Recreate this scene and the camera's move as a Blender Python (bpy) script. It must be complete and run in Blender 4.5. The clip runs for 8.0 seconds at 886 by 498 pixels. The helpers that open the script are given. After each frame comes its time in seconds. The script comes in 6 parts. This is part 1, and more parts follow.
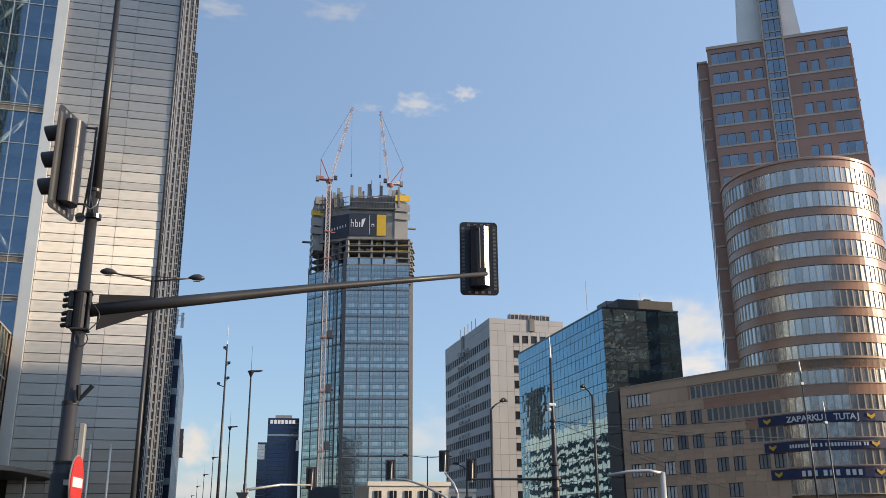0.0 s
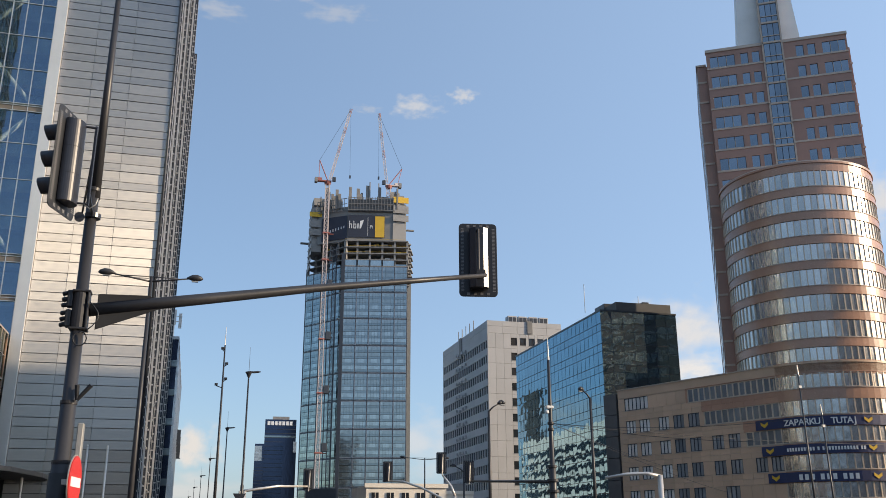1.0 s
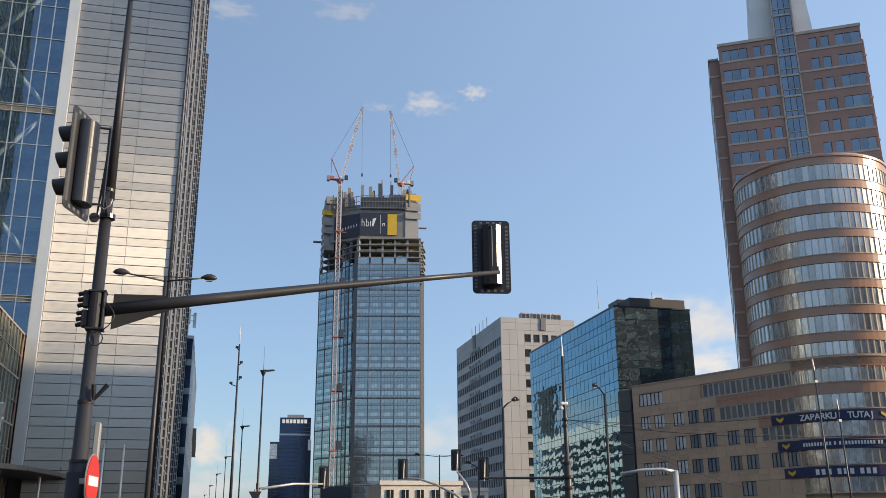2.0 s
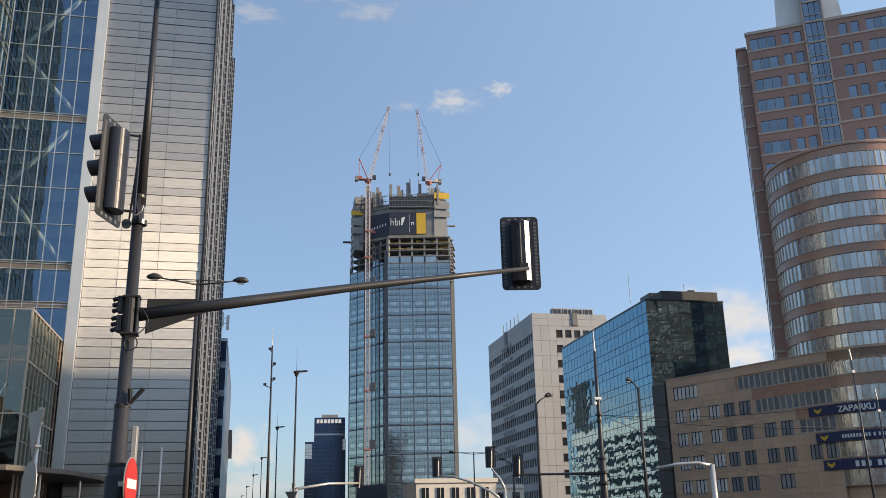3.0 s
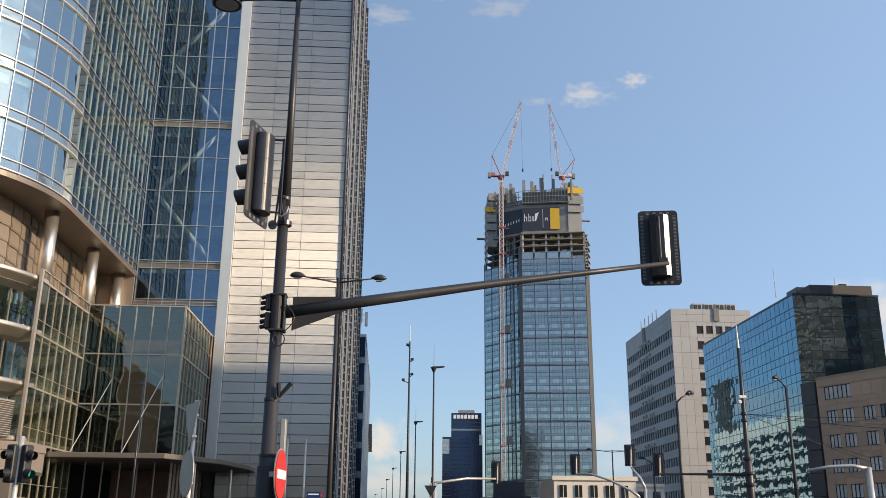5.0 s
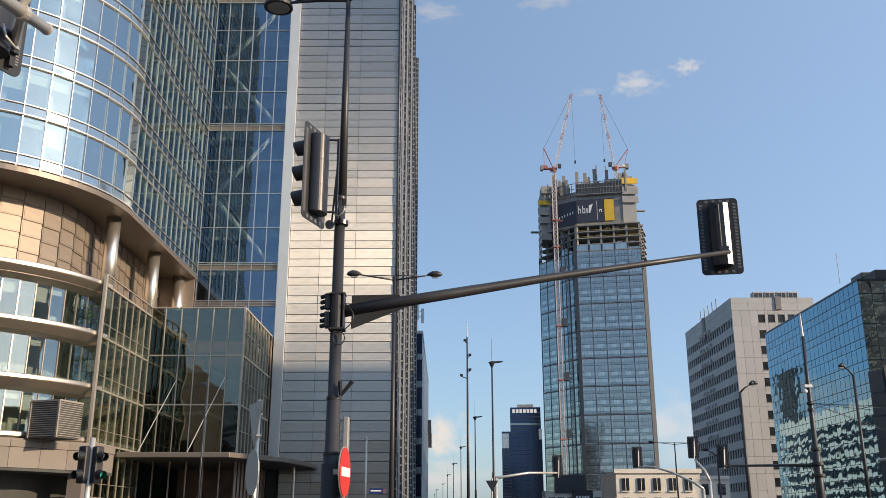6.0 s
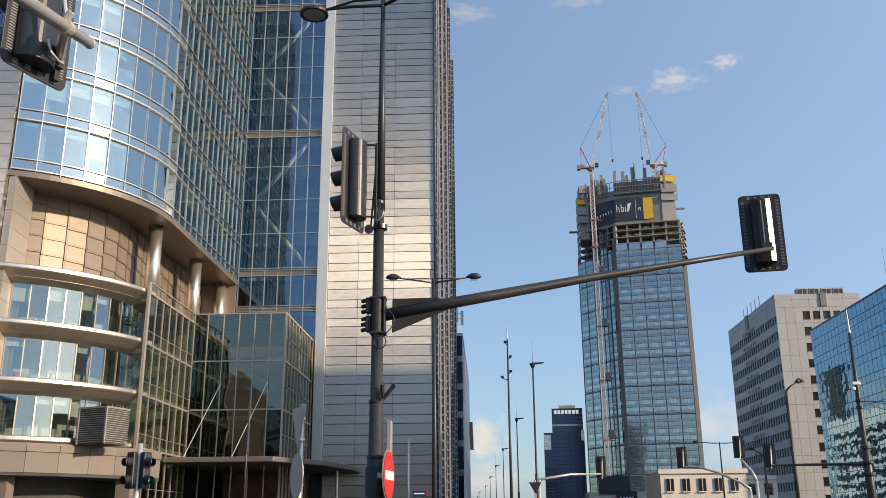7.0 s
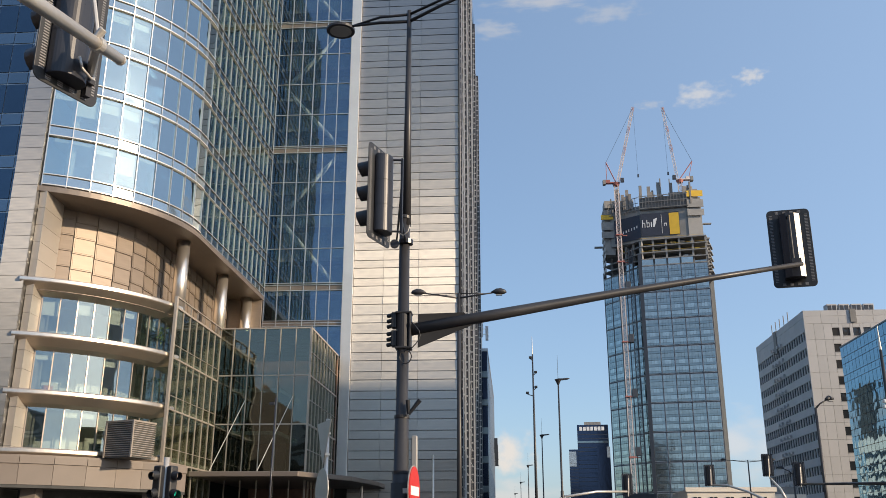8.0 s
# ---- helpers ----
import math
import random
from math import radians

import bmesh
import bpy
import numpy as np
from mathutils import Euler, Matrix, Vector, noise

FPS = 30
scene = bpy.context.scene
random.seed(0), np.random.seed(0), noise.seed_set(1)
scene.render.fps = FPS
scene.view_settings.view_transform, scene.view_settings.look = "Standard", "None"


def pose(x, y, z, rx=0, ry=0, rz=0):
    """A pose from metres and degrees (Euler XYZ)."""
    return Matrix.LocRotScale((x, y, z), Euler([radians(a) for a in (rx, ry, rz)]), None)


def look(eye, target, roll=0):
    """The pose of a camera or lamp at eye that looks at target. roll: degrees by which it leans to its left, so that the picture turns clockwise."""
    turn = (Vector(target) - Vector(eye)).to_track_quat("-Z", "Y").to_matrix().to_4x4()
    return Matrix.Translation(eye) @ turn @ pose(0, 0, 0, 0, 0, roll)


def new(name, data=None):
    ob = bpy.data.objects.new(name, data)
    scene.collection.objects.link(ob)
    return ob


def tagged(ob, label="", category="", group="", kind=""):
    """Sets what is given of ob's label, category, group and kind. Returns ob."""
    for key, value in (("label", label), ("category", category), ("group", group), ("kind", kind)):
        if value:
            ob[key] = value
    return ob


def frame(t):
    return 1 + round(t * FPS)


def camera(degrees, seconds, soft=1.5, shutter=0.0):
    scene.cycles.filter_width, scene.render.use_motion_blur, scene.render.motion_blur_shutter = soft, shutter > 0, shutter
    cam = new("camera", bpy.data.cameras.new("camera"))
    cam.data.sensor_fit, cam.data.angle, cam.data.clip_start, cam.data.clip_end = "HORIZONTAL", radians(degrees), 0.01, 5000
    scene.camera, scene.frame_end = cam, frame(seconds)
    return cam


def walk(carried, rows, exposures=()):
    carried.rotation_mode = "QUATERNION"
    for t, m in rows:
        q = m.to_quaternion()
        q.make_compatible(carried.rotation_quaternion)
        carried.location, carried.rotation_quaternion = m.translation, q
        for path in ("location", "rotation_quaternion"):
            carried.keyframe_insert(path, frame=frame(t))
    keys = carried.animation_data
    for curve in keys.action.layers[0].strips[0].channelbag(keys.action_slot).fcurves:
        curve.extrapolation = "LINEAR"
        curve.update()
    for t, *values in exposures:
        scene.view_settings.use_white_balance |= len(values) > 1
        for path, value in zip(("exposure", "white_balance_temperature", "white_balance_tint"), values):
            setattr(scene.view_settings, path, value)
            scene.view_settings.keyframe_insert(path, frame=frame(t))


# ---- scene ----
# World: x to the right of the avenue, y along it, z up.  Eye level about 1.7 m.
cam = camera(51.95, 8.0, soft=0.5)
PATH = [
    (0, 0.046, 0.006, 1.707, 107.39, 0.442, -14.8),
    (0.5, 0.039, 0.008, 1.707, 107.459, 0.205, -14.937),
    (1, 0.031, 0.014, 1.696, 107.518, 0.218, -14.99),
    (1.5, 0.022, 0.015, 1.696, 107.445, 0.189, -14.815),
    (3, 0.032, -0.002, 1.696, 107.231, 1.233, -11.896),
    (3.5, 0.038, -0.008, 1.696, 107.236, 1.078, -11.202),
    (4, 0.036, -0.003, 1.693, 107.233, 0.679, -10.286),
    (4.5, 0.014, -0.003, 1.685, 107.182, -0.009, -7.081),
    (5, -0.008, -0.021, 1.695, 107.046, -0.488, -3.618),
    (6.5, -0.054, 0.006, 1.707, 106.687, 0.415, 1.354),
    (7, -0.059, -0.008, 1.71, 106.882, 0.42, 2.716),
    (7.5, -0.064, -0.006, 1.71, 107.329, 0.251, 3.459),
    (8, -0.072, 0.002, 1.708, 107.846, -0.099, 4.189),
]
walk(cam, [(t, pose(x, y, z, rx, ry, rz)) for t, x, y, z, rx, ry, rz in PATH])

# ---- light ----
SUN_EL, SUN_X, SUN_Y = 18.0, 0.925, -0.38          # the sun stands low over the right-hand side of the avenue
world = bpy.data.worlds.new("sky")
scene.world = world
world.use_nodes = True
wn = world.node_tree.nodes
sky = wn.new("ShaderNodeTexSky")
sky.sky_type = "NISHITA"
sky.sun_disc = False
sky.sun_elevation = radians(SUN_EL)
sky.sun_rotation = math.atan2(SUN_X, SUN_Y)
sky.altitude = 100
sky.air_density, sky.dust_density, sky.ozone_density = 1.0, 1.4, 2.8
haze = wn.new("ShaderNodeMixRGB")               # thin even haze over the clear sky
haze.inputs["Color2"].default_value = (4.05, 5.6, 8.0, 1)
sky_dir = wn.new("ShaderNodeTexCoord")
toward = wn.new("ShaderNodeVectorMath")         # haze thickens softly on the sun's side
toward.operation = "DOT_PRODUCT"
toward.inputs[1].default_value = (SUN_X, SUN_Y, 0.0)
aureole = wn.new("ShaderNodeMapRange")
for key, val in (("From Min", -0.95), ("From Max", 0.55), ("To Min", 0.04), ("To Max", 0.52)):
    aureole.inputs[key].default_value = val
world.node_tree.links.new(sky_dir.outputs["Generated"], toward.inputs[0])
world.node_tree.links.new(toward.outputs["Value"], aureole.inputs["Value"])
world.node_tree.links.new(aureole.outputs[0], haze.inputs["Fac"])
world.node_tree.links.new(sky.outputs[0], haze.inputs["Color1"])
world.node_tree.links.new(haze.outputs[0], wn["Background"].inputs[0])
wn["Background"].inputs[1].default_value = 0.15
sun_data = bpy.data.lights.new("sun", "SUN")
sun_data.energy, sun_data.angle, sun_data.color = 5.0, radians(0.6), (1.0, 0.78, 0.54)
sun = new("sun", sun_data)
ce = math.cos(radians(SUN_EL))
sun.matrix_world = look((SUN_X * ce * 100, SUN_Y * ce * 100, math.sin(radians(SUN_EL)) * 100), (0, 0, 0))
scene.view_settings.exposure = 0.09
# bearing, elevation, half width, half height, seed, brightness, density
# The first cloud stands hidden, added for the mirror glass to reflect.
CLOUDS = [(25.0, 7.0, 420, 60, 21, 0.75, 0.95), (-13.2, 26.4, 66, 50, 1, 0.69, 0.7), (-16.5, 27.1, 38, 36, 2, 0.69, 0.7), (-9.9, 26.2, 34, 20, 3, 0.62, 0.35), (-7.6, 31.9, 81, 58, 4, 0.62, 0.38),
          (0.9, 31.4, 81, 52, 5, 0.62, 0.43), (-2.7, 32.9, 121, 52, 6, 0.62, 0.57), (0.3, 5.2, 81, 58, 7, 0.78, 0.9, (1.0, 0.92, 0.84)), (-30.7, 12.2, 148, 91, 8, 0.78, 0.85, (1.0, 0.94, 0.88)),
          (-30.6, 9.6, 121, 46, 9, 0.83, 0.9, (1.0, 0.94, 0.88)), (-42.5, 18.3, 121, 91, 10, 0.75, 0.85, (1.0, 0.94, 0.88)), (-13.6, 5.5, 175, 71, 11, 0.75, 0.57, (1.0, 0.95, 0.92)), (0.6, 2.6, 148, 52, 12, 0.75, 0.57, (1.0, 0.93, 0.88))]


# ---- materials ----
def mat(name, color, rough=0.5, metal=0.0, vary=0.12, size=1.0, bump=0.0, spec=0.5, each=0.0, stretch=(1, 1, 1), fine=18.0):
    """A surface with two scales of variation: broad stains and fine grain."""
    m = bpy.data.materials.new(name)
    m.use_nodes = True
    n, l = m.node_tree.nodes, m.node_tree.links
    b = n["Principled BSDF"]
    b.inputs["Roughness"].default_value = rough
    b.inputs["Metallic"].default_value = metal
    b.inputs["Specular IOR Level"].default_value = spec
    tc = n.new("ShaderNodeTexCoord")
    mp = n.new("ShaderNodeMapping")
    mp.inputs["Scale"].default_value = stretch
    l.new(tc.outputs["Object"], mp.inputs[0])
    broad, grain = n.new("ShaderNodeTexNoise"), n.new("ShaderNodeTexNoise")
    broad.inputs["Scale"].default_value = 1.0 / size
    broad.inputs["Detail"].default_value = 5
    grain.inputs["Scale"].default_value = fine / size
    grain.inputs["Detail"].default_value = 3
    l.new(mp.outputs[0], broad.inputs["Vector"])
    l.new(mp.outputs[0], grain.inputs["Vector"])
    add = n.new("ShaderNodeMath")
    add.operation = "MULTIPLY_ADD"
    add.inputs[1].default_value = 0.35
    l.new(grain.outputs["Fac"], add.inputs[0])
    l.new(broad.outputs["Fac"], add.inputs[2])
    rnd = n.new("ShaderNodeObjectInfo")
    add2 = n.new("ShaderNodeMath")
    add2.operation = "MULTIPLY_ADD"
    add2.inputs[1].default_value = each
    l.new(rnd.outputs["Random"], add2.inputs[0])
    l.new(add.outputs[0], add2.inputs[2])
    ramp = n.new("ShaderNodeMapRange")
    ramp.inputs["From Min"].default_value = 0.35
    ramp.inputs["From Max"].default_value = 1.0 + each
    ramp.inputs["To Min"].default_value = 1 - vary
    ramp.inputs["To Max"].default_value = 1 + vary
    l.new(add2.outputs[0], ramp.inputs["Value"])
    mul = n.new("ShaderNodeVectorMath")
    mul.operation = "SCALE"
    mul.inputs[0].default_value = color
    l.new(ramp.outputs[0], mul.inputs["Scale"])
    l.new(mul.outputs[0], b.inputs["Base Color"])
    rr = n.new("ShaderNodeMapRange")
    rr.inputs["To Min"].default_value = max(0.02, rough * 0.8)
    rr.inputs["To Max"].default_value = min(1.0, rough * 1.2)
    l.new(grain.outputs["Fac"], rr.inputs["Value"])
    l.new(rr.outputs[0], b.inputs["Roughness"])
    if bump:
        bp = n.new("ShaderNodeBump")
        bp.inputs["Strength"].default_value = bump
        bp.inputs["Distance"].default_value = 0.02 * size
        l.new(broad.outputs["Fac"], bp.inputs["Height"])
        l.new(bp.outputs[0], b.inputs["Normal"])
    return m


def glass(name, tint, clear=0.5, gloss=(0.9, 0.95, 1.0), rough=0.015, wave=0.02, wave_size=2.0, top=1.0):
    """Window glass: tinted and clear from the front, a mirror at a slant; each pane slightly bent."""
    m = bpy.data.materials.new(name)
    m.use_nodes = True
    n, l = m.node_tree.nodes, m.node_tree.links
    n.remove(n["Principled BSDF"])
    t, g, mx = n.new("ShaderNodeBsdfTransparent"), n.new("ShaderNodeBsdfGlossy"), n.new("ShaderNodeMixShader")
    t.inputs[0].default_value = (*tint, 1)
    g.inputs["Color"].default_value = (*gloss, 1)
    g.inputs["Roughness"].default_value = rough
    fr = n.new("ShaderNodeLayerWeight")
    fr.inputs["Blend"].default_value = 0.35
    mr = n.new("ShaderNodeMapRange")
    mr.inputs["To Min"].default_value = 1 - clear
    mr.inputs["To Max"].default_value = top
    l.new(fr.outputs["Fresnel"], mr.inputs["Value"])
    l.new(mr.outputs[0], mx.inputs[0])
    l.new(t.outputs[0], mx.inputs[1])
    l.new(g.outputs[0], mx.inputs[2])
    l.new(mx.outputs[0], n["Material Output"].inputs[0])
    tc, no, bp = n.new("ShaderNodeTexCoord"), n.new("ShaderNodeTexNoise"), n.new("ShaderNodeBump")
    rnd, ad = n.new("ShaderNodeObjectInfo"), n.new("ShaderNodeVectorMath")
    l.new(tc.outputs["Object"], ad.inputs[0])
    sc = n.new("ShaderNodeMath")
    sc.operation = "MULTIPLY"
    sc.inputs[1].default_value = 50
    l.new(rnd.outputs["Random"], sc.inputs[0])
    l.new(sc.outputs[0], ad.inputs[1])
    no.inputs["Scale"].default_value = 1 / wave_size
    no.inputs["Detail"].default_value = 1
    l.new(ad.outputs[0], no.inputs["Vector"])
    bp.inputs["Strength"].default_value = 1.0
    bp.inputs["Distance"].default_value = wave
    l.new(no.outputs["Fac"], bp.inputs["Height"])
    l.new(bp.outputs[0], g.inputs["Normal"])
    return m


def coated(name, color, rough=0.05, wave=0.02, wave_size=2.0, vary=0.2, metal=0.85):
    """Mirror-coated opaque facade glass."""
    m = mat(name, color, rough, metal, vary, 3.0, 0.0, 0.6, each=0.6)
    n, l = m.node_tree.nodes, m.node_tree.links
    tc, no, bp = n.new("ShaderNodeTexCoord"), n.new("ShaderNodeTexNoise"), n.new("ShaderNodeBump")
    rnd, ad, sc = n.new("ShaderNodeObjectInfo"), n.new("ShaderNodeVectorMath"), n.new("ShaderNodeMath")
    sc.operation = "MULTIPLY"
    sc.inputs[1].default_value = 50
    l.new(rnd.outputs["Random"], sc.inputs[0])
    l.new(tc.outputs["Object"], ad.inputs[0])
    l.new(sc.outputs[0], ad.inputs[1])
    no.inputs["Scale"].default_value = 1 / wave_size
    no.inputs["Detail"].default_value = 1
    l.new(ad.outputs[0], no.inputs["Vector"])
    bp.inputs["Distance"].default_value = wave
    l.new(no.outputs["Fac"], bp.inputs["Height"])
    l.new(bp.outputs[0], n["Principled BSDF"].inputs["Normal"])
    return m


def glow(name, color, strength):
    m = bpy.data.materials.new(name)
    m.use_nodes = True
    b = m.node_tree.nodes["Principled BSDF"]
    b.inputs["Base Color"].default_value = (*color, 1)
    b.inputs["Emission Color"].default_value = (*color, 1)
    b.inputs["Emission Strength"].default_value = strength
    return m


M_ASPHALT = mat("asphalt", (0.05, 0.05, 0.052), 0.9, 0, 0.3, 3, 0.3)
M_PANEL = mat("satin_metal_cladding", (0.315, 0.31, 0.30), 0.35, 0.97, 0.25, 6.0, 0.25, each=0.22, stretch=(0.3, 1, 2.0))
brush = M_PANEL.node_tree.nodes.new("ShaderNodeCombineXYZ")       # upright brushing spreads the sheen sideways
brush.inputs[0].default_value = 1.0
M_PANEL.node_tree.links.new(brush.outputs[0], M_PANEL.node_tree.nodes["Principled BSDF"].inputs["Tangent"])
M_PANEL.node_tree.nodes["Principled BSDF"].inputs["Anisotropic"].default_value = 1.0
M_PANEL_TRIM = mat("bright_metal_trim", (0.66, 0.64, 0.61), 0.36, 0.6, 0.08, 3.0)
M_CANOPY = mat("bronze_canopy_metal", (0.43, 0.365, 0.30), 0.34, 0.6, 0.12, 2.0)
M_HALL = mat("hall_interior", (0.40, 0.43, 0.39), 0.8, 0, 0.5, 2.5)
M_SEAM = mat("dark_joint", (0.05, 0.05, 0.05), 0.7)
M_MULLION = mat("aluminium_mullion", (0.52, 0.53, 0.54), 0.38, 0.85, 0.08, 2.0)
M_MULLION_DARK = mat("dark_mullion", (0.06, 0.065, 0.075), 0.4, 0.5, 0.1, 2.0)
M_STONE = mat("brown_grey_stone_cladding", (0.205, 0.175, 0.15), 0.65, 0, 0.15, 1.5, 0.1, each=0.4)
M_TILE = mat("bronze_scale_tile", (0.28, 0.23, 0.185), 0.52, 0.42, 0.16, 1.0, 0.08, each=0.4, stretch=(1, 1, 6))
M_SOFFIT = mat("soffit_panel", (0.19, 0.16, 0.135), 0.45, 0.4, 0.1, 2.0)
M_INSIDE = mat("office_interior", (0.48, 0.455, 0.385), 0.8, 0, 0.5, 2.5, each=0.4)
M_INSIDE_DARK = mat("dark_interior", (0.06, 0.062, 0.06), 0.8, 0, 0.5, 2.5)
M_SLAB = mat("floor_slab", (0.40, 0.40, 0.38), 0.8, 0, 0.15, 2.0)
M_BLIND = mat("window_blind", (0.72, 0.70, 0.64), 0.8, 0, 0.1, 1.0, each=0.5)
M_BRACE = mat("white_painted_steel", (0.68, 0.70, 0.70), 0.5, 0.0, 0.08, 1.0)
M_CONCRETE = mat("raw_concrete", (0.265, 0.26, 0.25), 0.9, 0, 0.4, 5.0, 0.2, each=0.6)
M_CONCRETE_L = mat("light_concrete_panel", (0.445, 0.445, 0.445), 0.8, 0, 0.12, 6.0, 0.1, each=0.35)
M_BROWN = mat("brown_stone_cladding", (0.45, 0.262, 0.178), 0.26, 0, 0.16, 3.0, 0.08, each=0.35)
M_BROWN_WING = mat("tan_stone_cladding", (0.60, 0.42, 0.285), 0.36, 0, 0.2, 3.0, 0.08, each=0.45)
# Darker copy of the brown stone; the tower's shade is in its colour.
M_BROWN_SHADED = mat("brown_stone_shaded", (0.34, 0.195, 0.145), 0.4, 0, 0.16, 3.0, 0.08, each=0.35)
M_LEDGE = mat("pale_ledge", (0.50, 0.41, 0.335), 0.6, 0, 0.1, 2.0)
M_POLE = mat("dark_grey_painted_pole", (0.034, 0.034, 0.037), 0.42, 0.0, 0.3, 0.6, 0.05, spec=0.45)
M_SILVER = mat("galvanised_steel", (0.64, 0.60, 0.54), 0.34, 0.5, 0.15, 0.6)
M_BLACK = mat("black_signal_plastic", (0.022, 0.024, 0.028), 0.45, 0, 0.25, 0.4)
M_HOUSING = mat("grey_signal_housing", (0.032, 0.034, 0.042), 0.3, 0.1, 0.25, 0.4)
M_RED = mat("red_sign_film", (0.55, 0.03, 0.025), 0.4, 0, 0.08, 0.5)
M_WHITE = mat("white_sign_film", (0.80, 0.80, 0.78), 0.45, 0, 0.05, 0.5)
M_SIGNBACK = mat("grey_sign_back", (0.45, 0.44, 0.41), 0.5, 0.6, 0.12, 0.5)
M_NAVY = mat("navy_banner", (0.025, 0.035, 0.10), 0.6, 0, 0.1, 3.0)
M_YELLOW = mat("yellow_banner", (0.72, 0.45, 0.04), 0.6, 0, 0.1, 3.0)
M_BANNERDARK = mat("dark_slate_banner", (0.030, 0.038, 0.060), 0.7, 0, 0.12, 4.0)
M_CRANE_W = mat("white_crane_steel", (0.62, 0.545, 0.515), 0.6, 0, 0.12, 2.0)
M_CRANE_R = mat("red_crane_steel", (0.34, 0.12, 0.10), 0.6, 0, 0.12, 2.0)
M_TWGLASS = coated("tower_blue_glass", (0.335, 0.38, 0.385), 0.07, 0.05, 6.0, 0.45)
def by_pane(m):
    """Let each loose pane of a joined mesh differ, in place of each object."""
    n, l = m.node_tree.nodes, m.node_tree.links
    geo = n.new("ShaderNodeNewGeometry")
    for link in list(l):
        if link.from_socket.name == "Random" and link.to_node.type == "MATH" and link.to_node.operation == "MULTIPLY_ADD":
            l.new(geo.outputs["Random Per Island"], link.to_socket)


by_pane(M_TWGLASS)
M_TWBAND = coated("tower_dark_band", (0.24, 0.285, 0.30), 0.10, 0.05, 6.0, 0.2)
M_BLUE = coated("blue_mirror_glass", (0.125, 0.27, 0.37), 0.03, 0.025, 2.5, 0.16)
# Same mirror glass on the front, its dark reflections put into the colour.
M_REFL_DARK = coated("mirror_glass_dark_reflection", (0.10, 0.17, 0.215), 0.04, 0.10, 2.5, 0.2)
M_WINDOW = coated("dark_window_glass", (0.03, 0.035, 0.04), 0.06, 0.04, 1.0, 0.3, 0.2)
M_BRGLASS = coated("grey_window_glass", (0.50, 0.49, 0.47), 0.24, 0.05, 1.2, 0.45)
# Whitish non-mirror colour stands in for bright reflections in the wing's first windows.
M_WINREFL = coated("painted_reflection_window", (0.85, 0.83, 0.79), 0.08, 0.12, 0.8, 0.3, 0.0)
# Greener, brighter copy for front panes, standing in for bright reflections.
M_REFL_BRIGHT = coated("mirror_glass_bright_reflection", (0.42, 0.52, 0.48), 0.04, 0.12, 2.0, 0.3)
# Grey for the backplate slots, imitating sky showing through them.
M_SLOT = mat("slot_sky_tone", (0.24, 0.24, 0.25), 0.6)
M_WINGWIN = coated("grey_blue_window", (0.42, 0.45, 0.47), 0.12, 0.06, 1.0, 0.4, 0.4)
M_STRIPGLASS = coated("blue_grey_strip_window", (0.27, 0.30, 0.32), 0.1, 0.04, 1.0, 0.35, 0.5)
M_MIRRORGREY = coated("grey_green_spandrel_glass", (0.30, 0.36, 0.38), 0.12, 0.02, 2.0, 0.2, 0.6)
M_NAVYGLASS = coated("navy_glass", (0.035, 0.05, 0.09), 0.12, 0.02, 3.0, 0.2)
G_CURVE = glass("pale_blue_office_glass", (0.66, 0.76, 0.76), 0.60, (0.78, 0.89, 0.92), 0.02, 0.03, 2.0)
G_LOW = glass("clear_office_glass", (0.60, 0.68, 0.68), 0.80, (0.70, 0.80, 0.86), 0.02, 0.03, 2.0, 0.5)
# Same office glass on the flank, with its weaker reflections built in.
G_FLANK = glass("flank_office_glass", (0.68, 0.75, 0.69), 0.78, (0.78, 0.86, 0.82), 0.03, 0.03, 2.0, 0.85)
G_ATRIUM = glass("atrium_glass", (0.68, 0.76, 0.75), 0.80, (0.42, 0.56, 0.77), 0.02, 0.01, 2.0, 0.5)
G_LOBBY = glass("green_lobby_glass", (0.62, 0.66, 0.60), 0.87, (0.74, 0.78, 0.72), 0.02, 0.025, 2.0, 0.46)
M_TANFRAME = mat("tan_metal_frame", (0.43, 0.385, 0.325), 0.4, 0.4, 0.1, 2.0)
M_COLUMN = mat("polished_column_metal", (0.74, 0.68, 0.60), 0.34, 0.9, 0.06, 2.0)


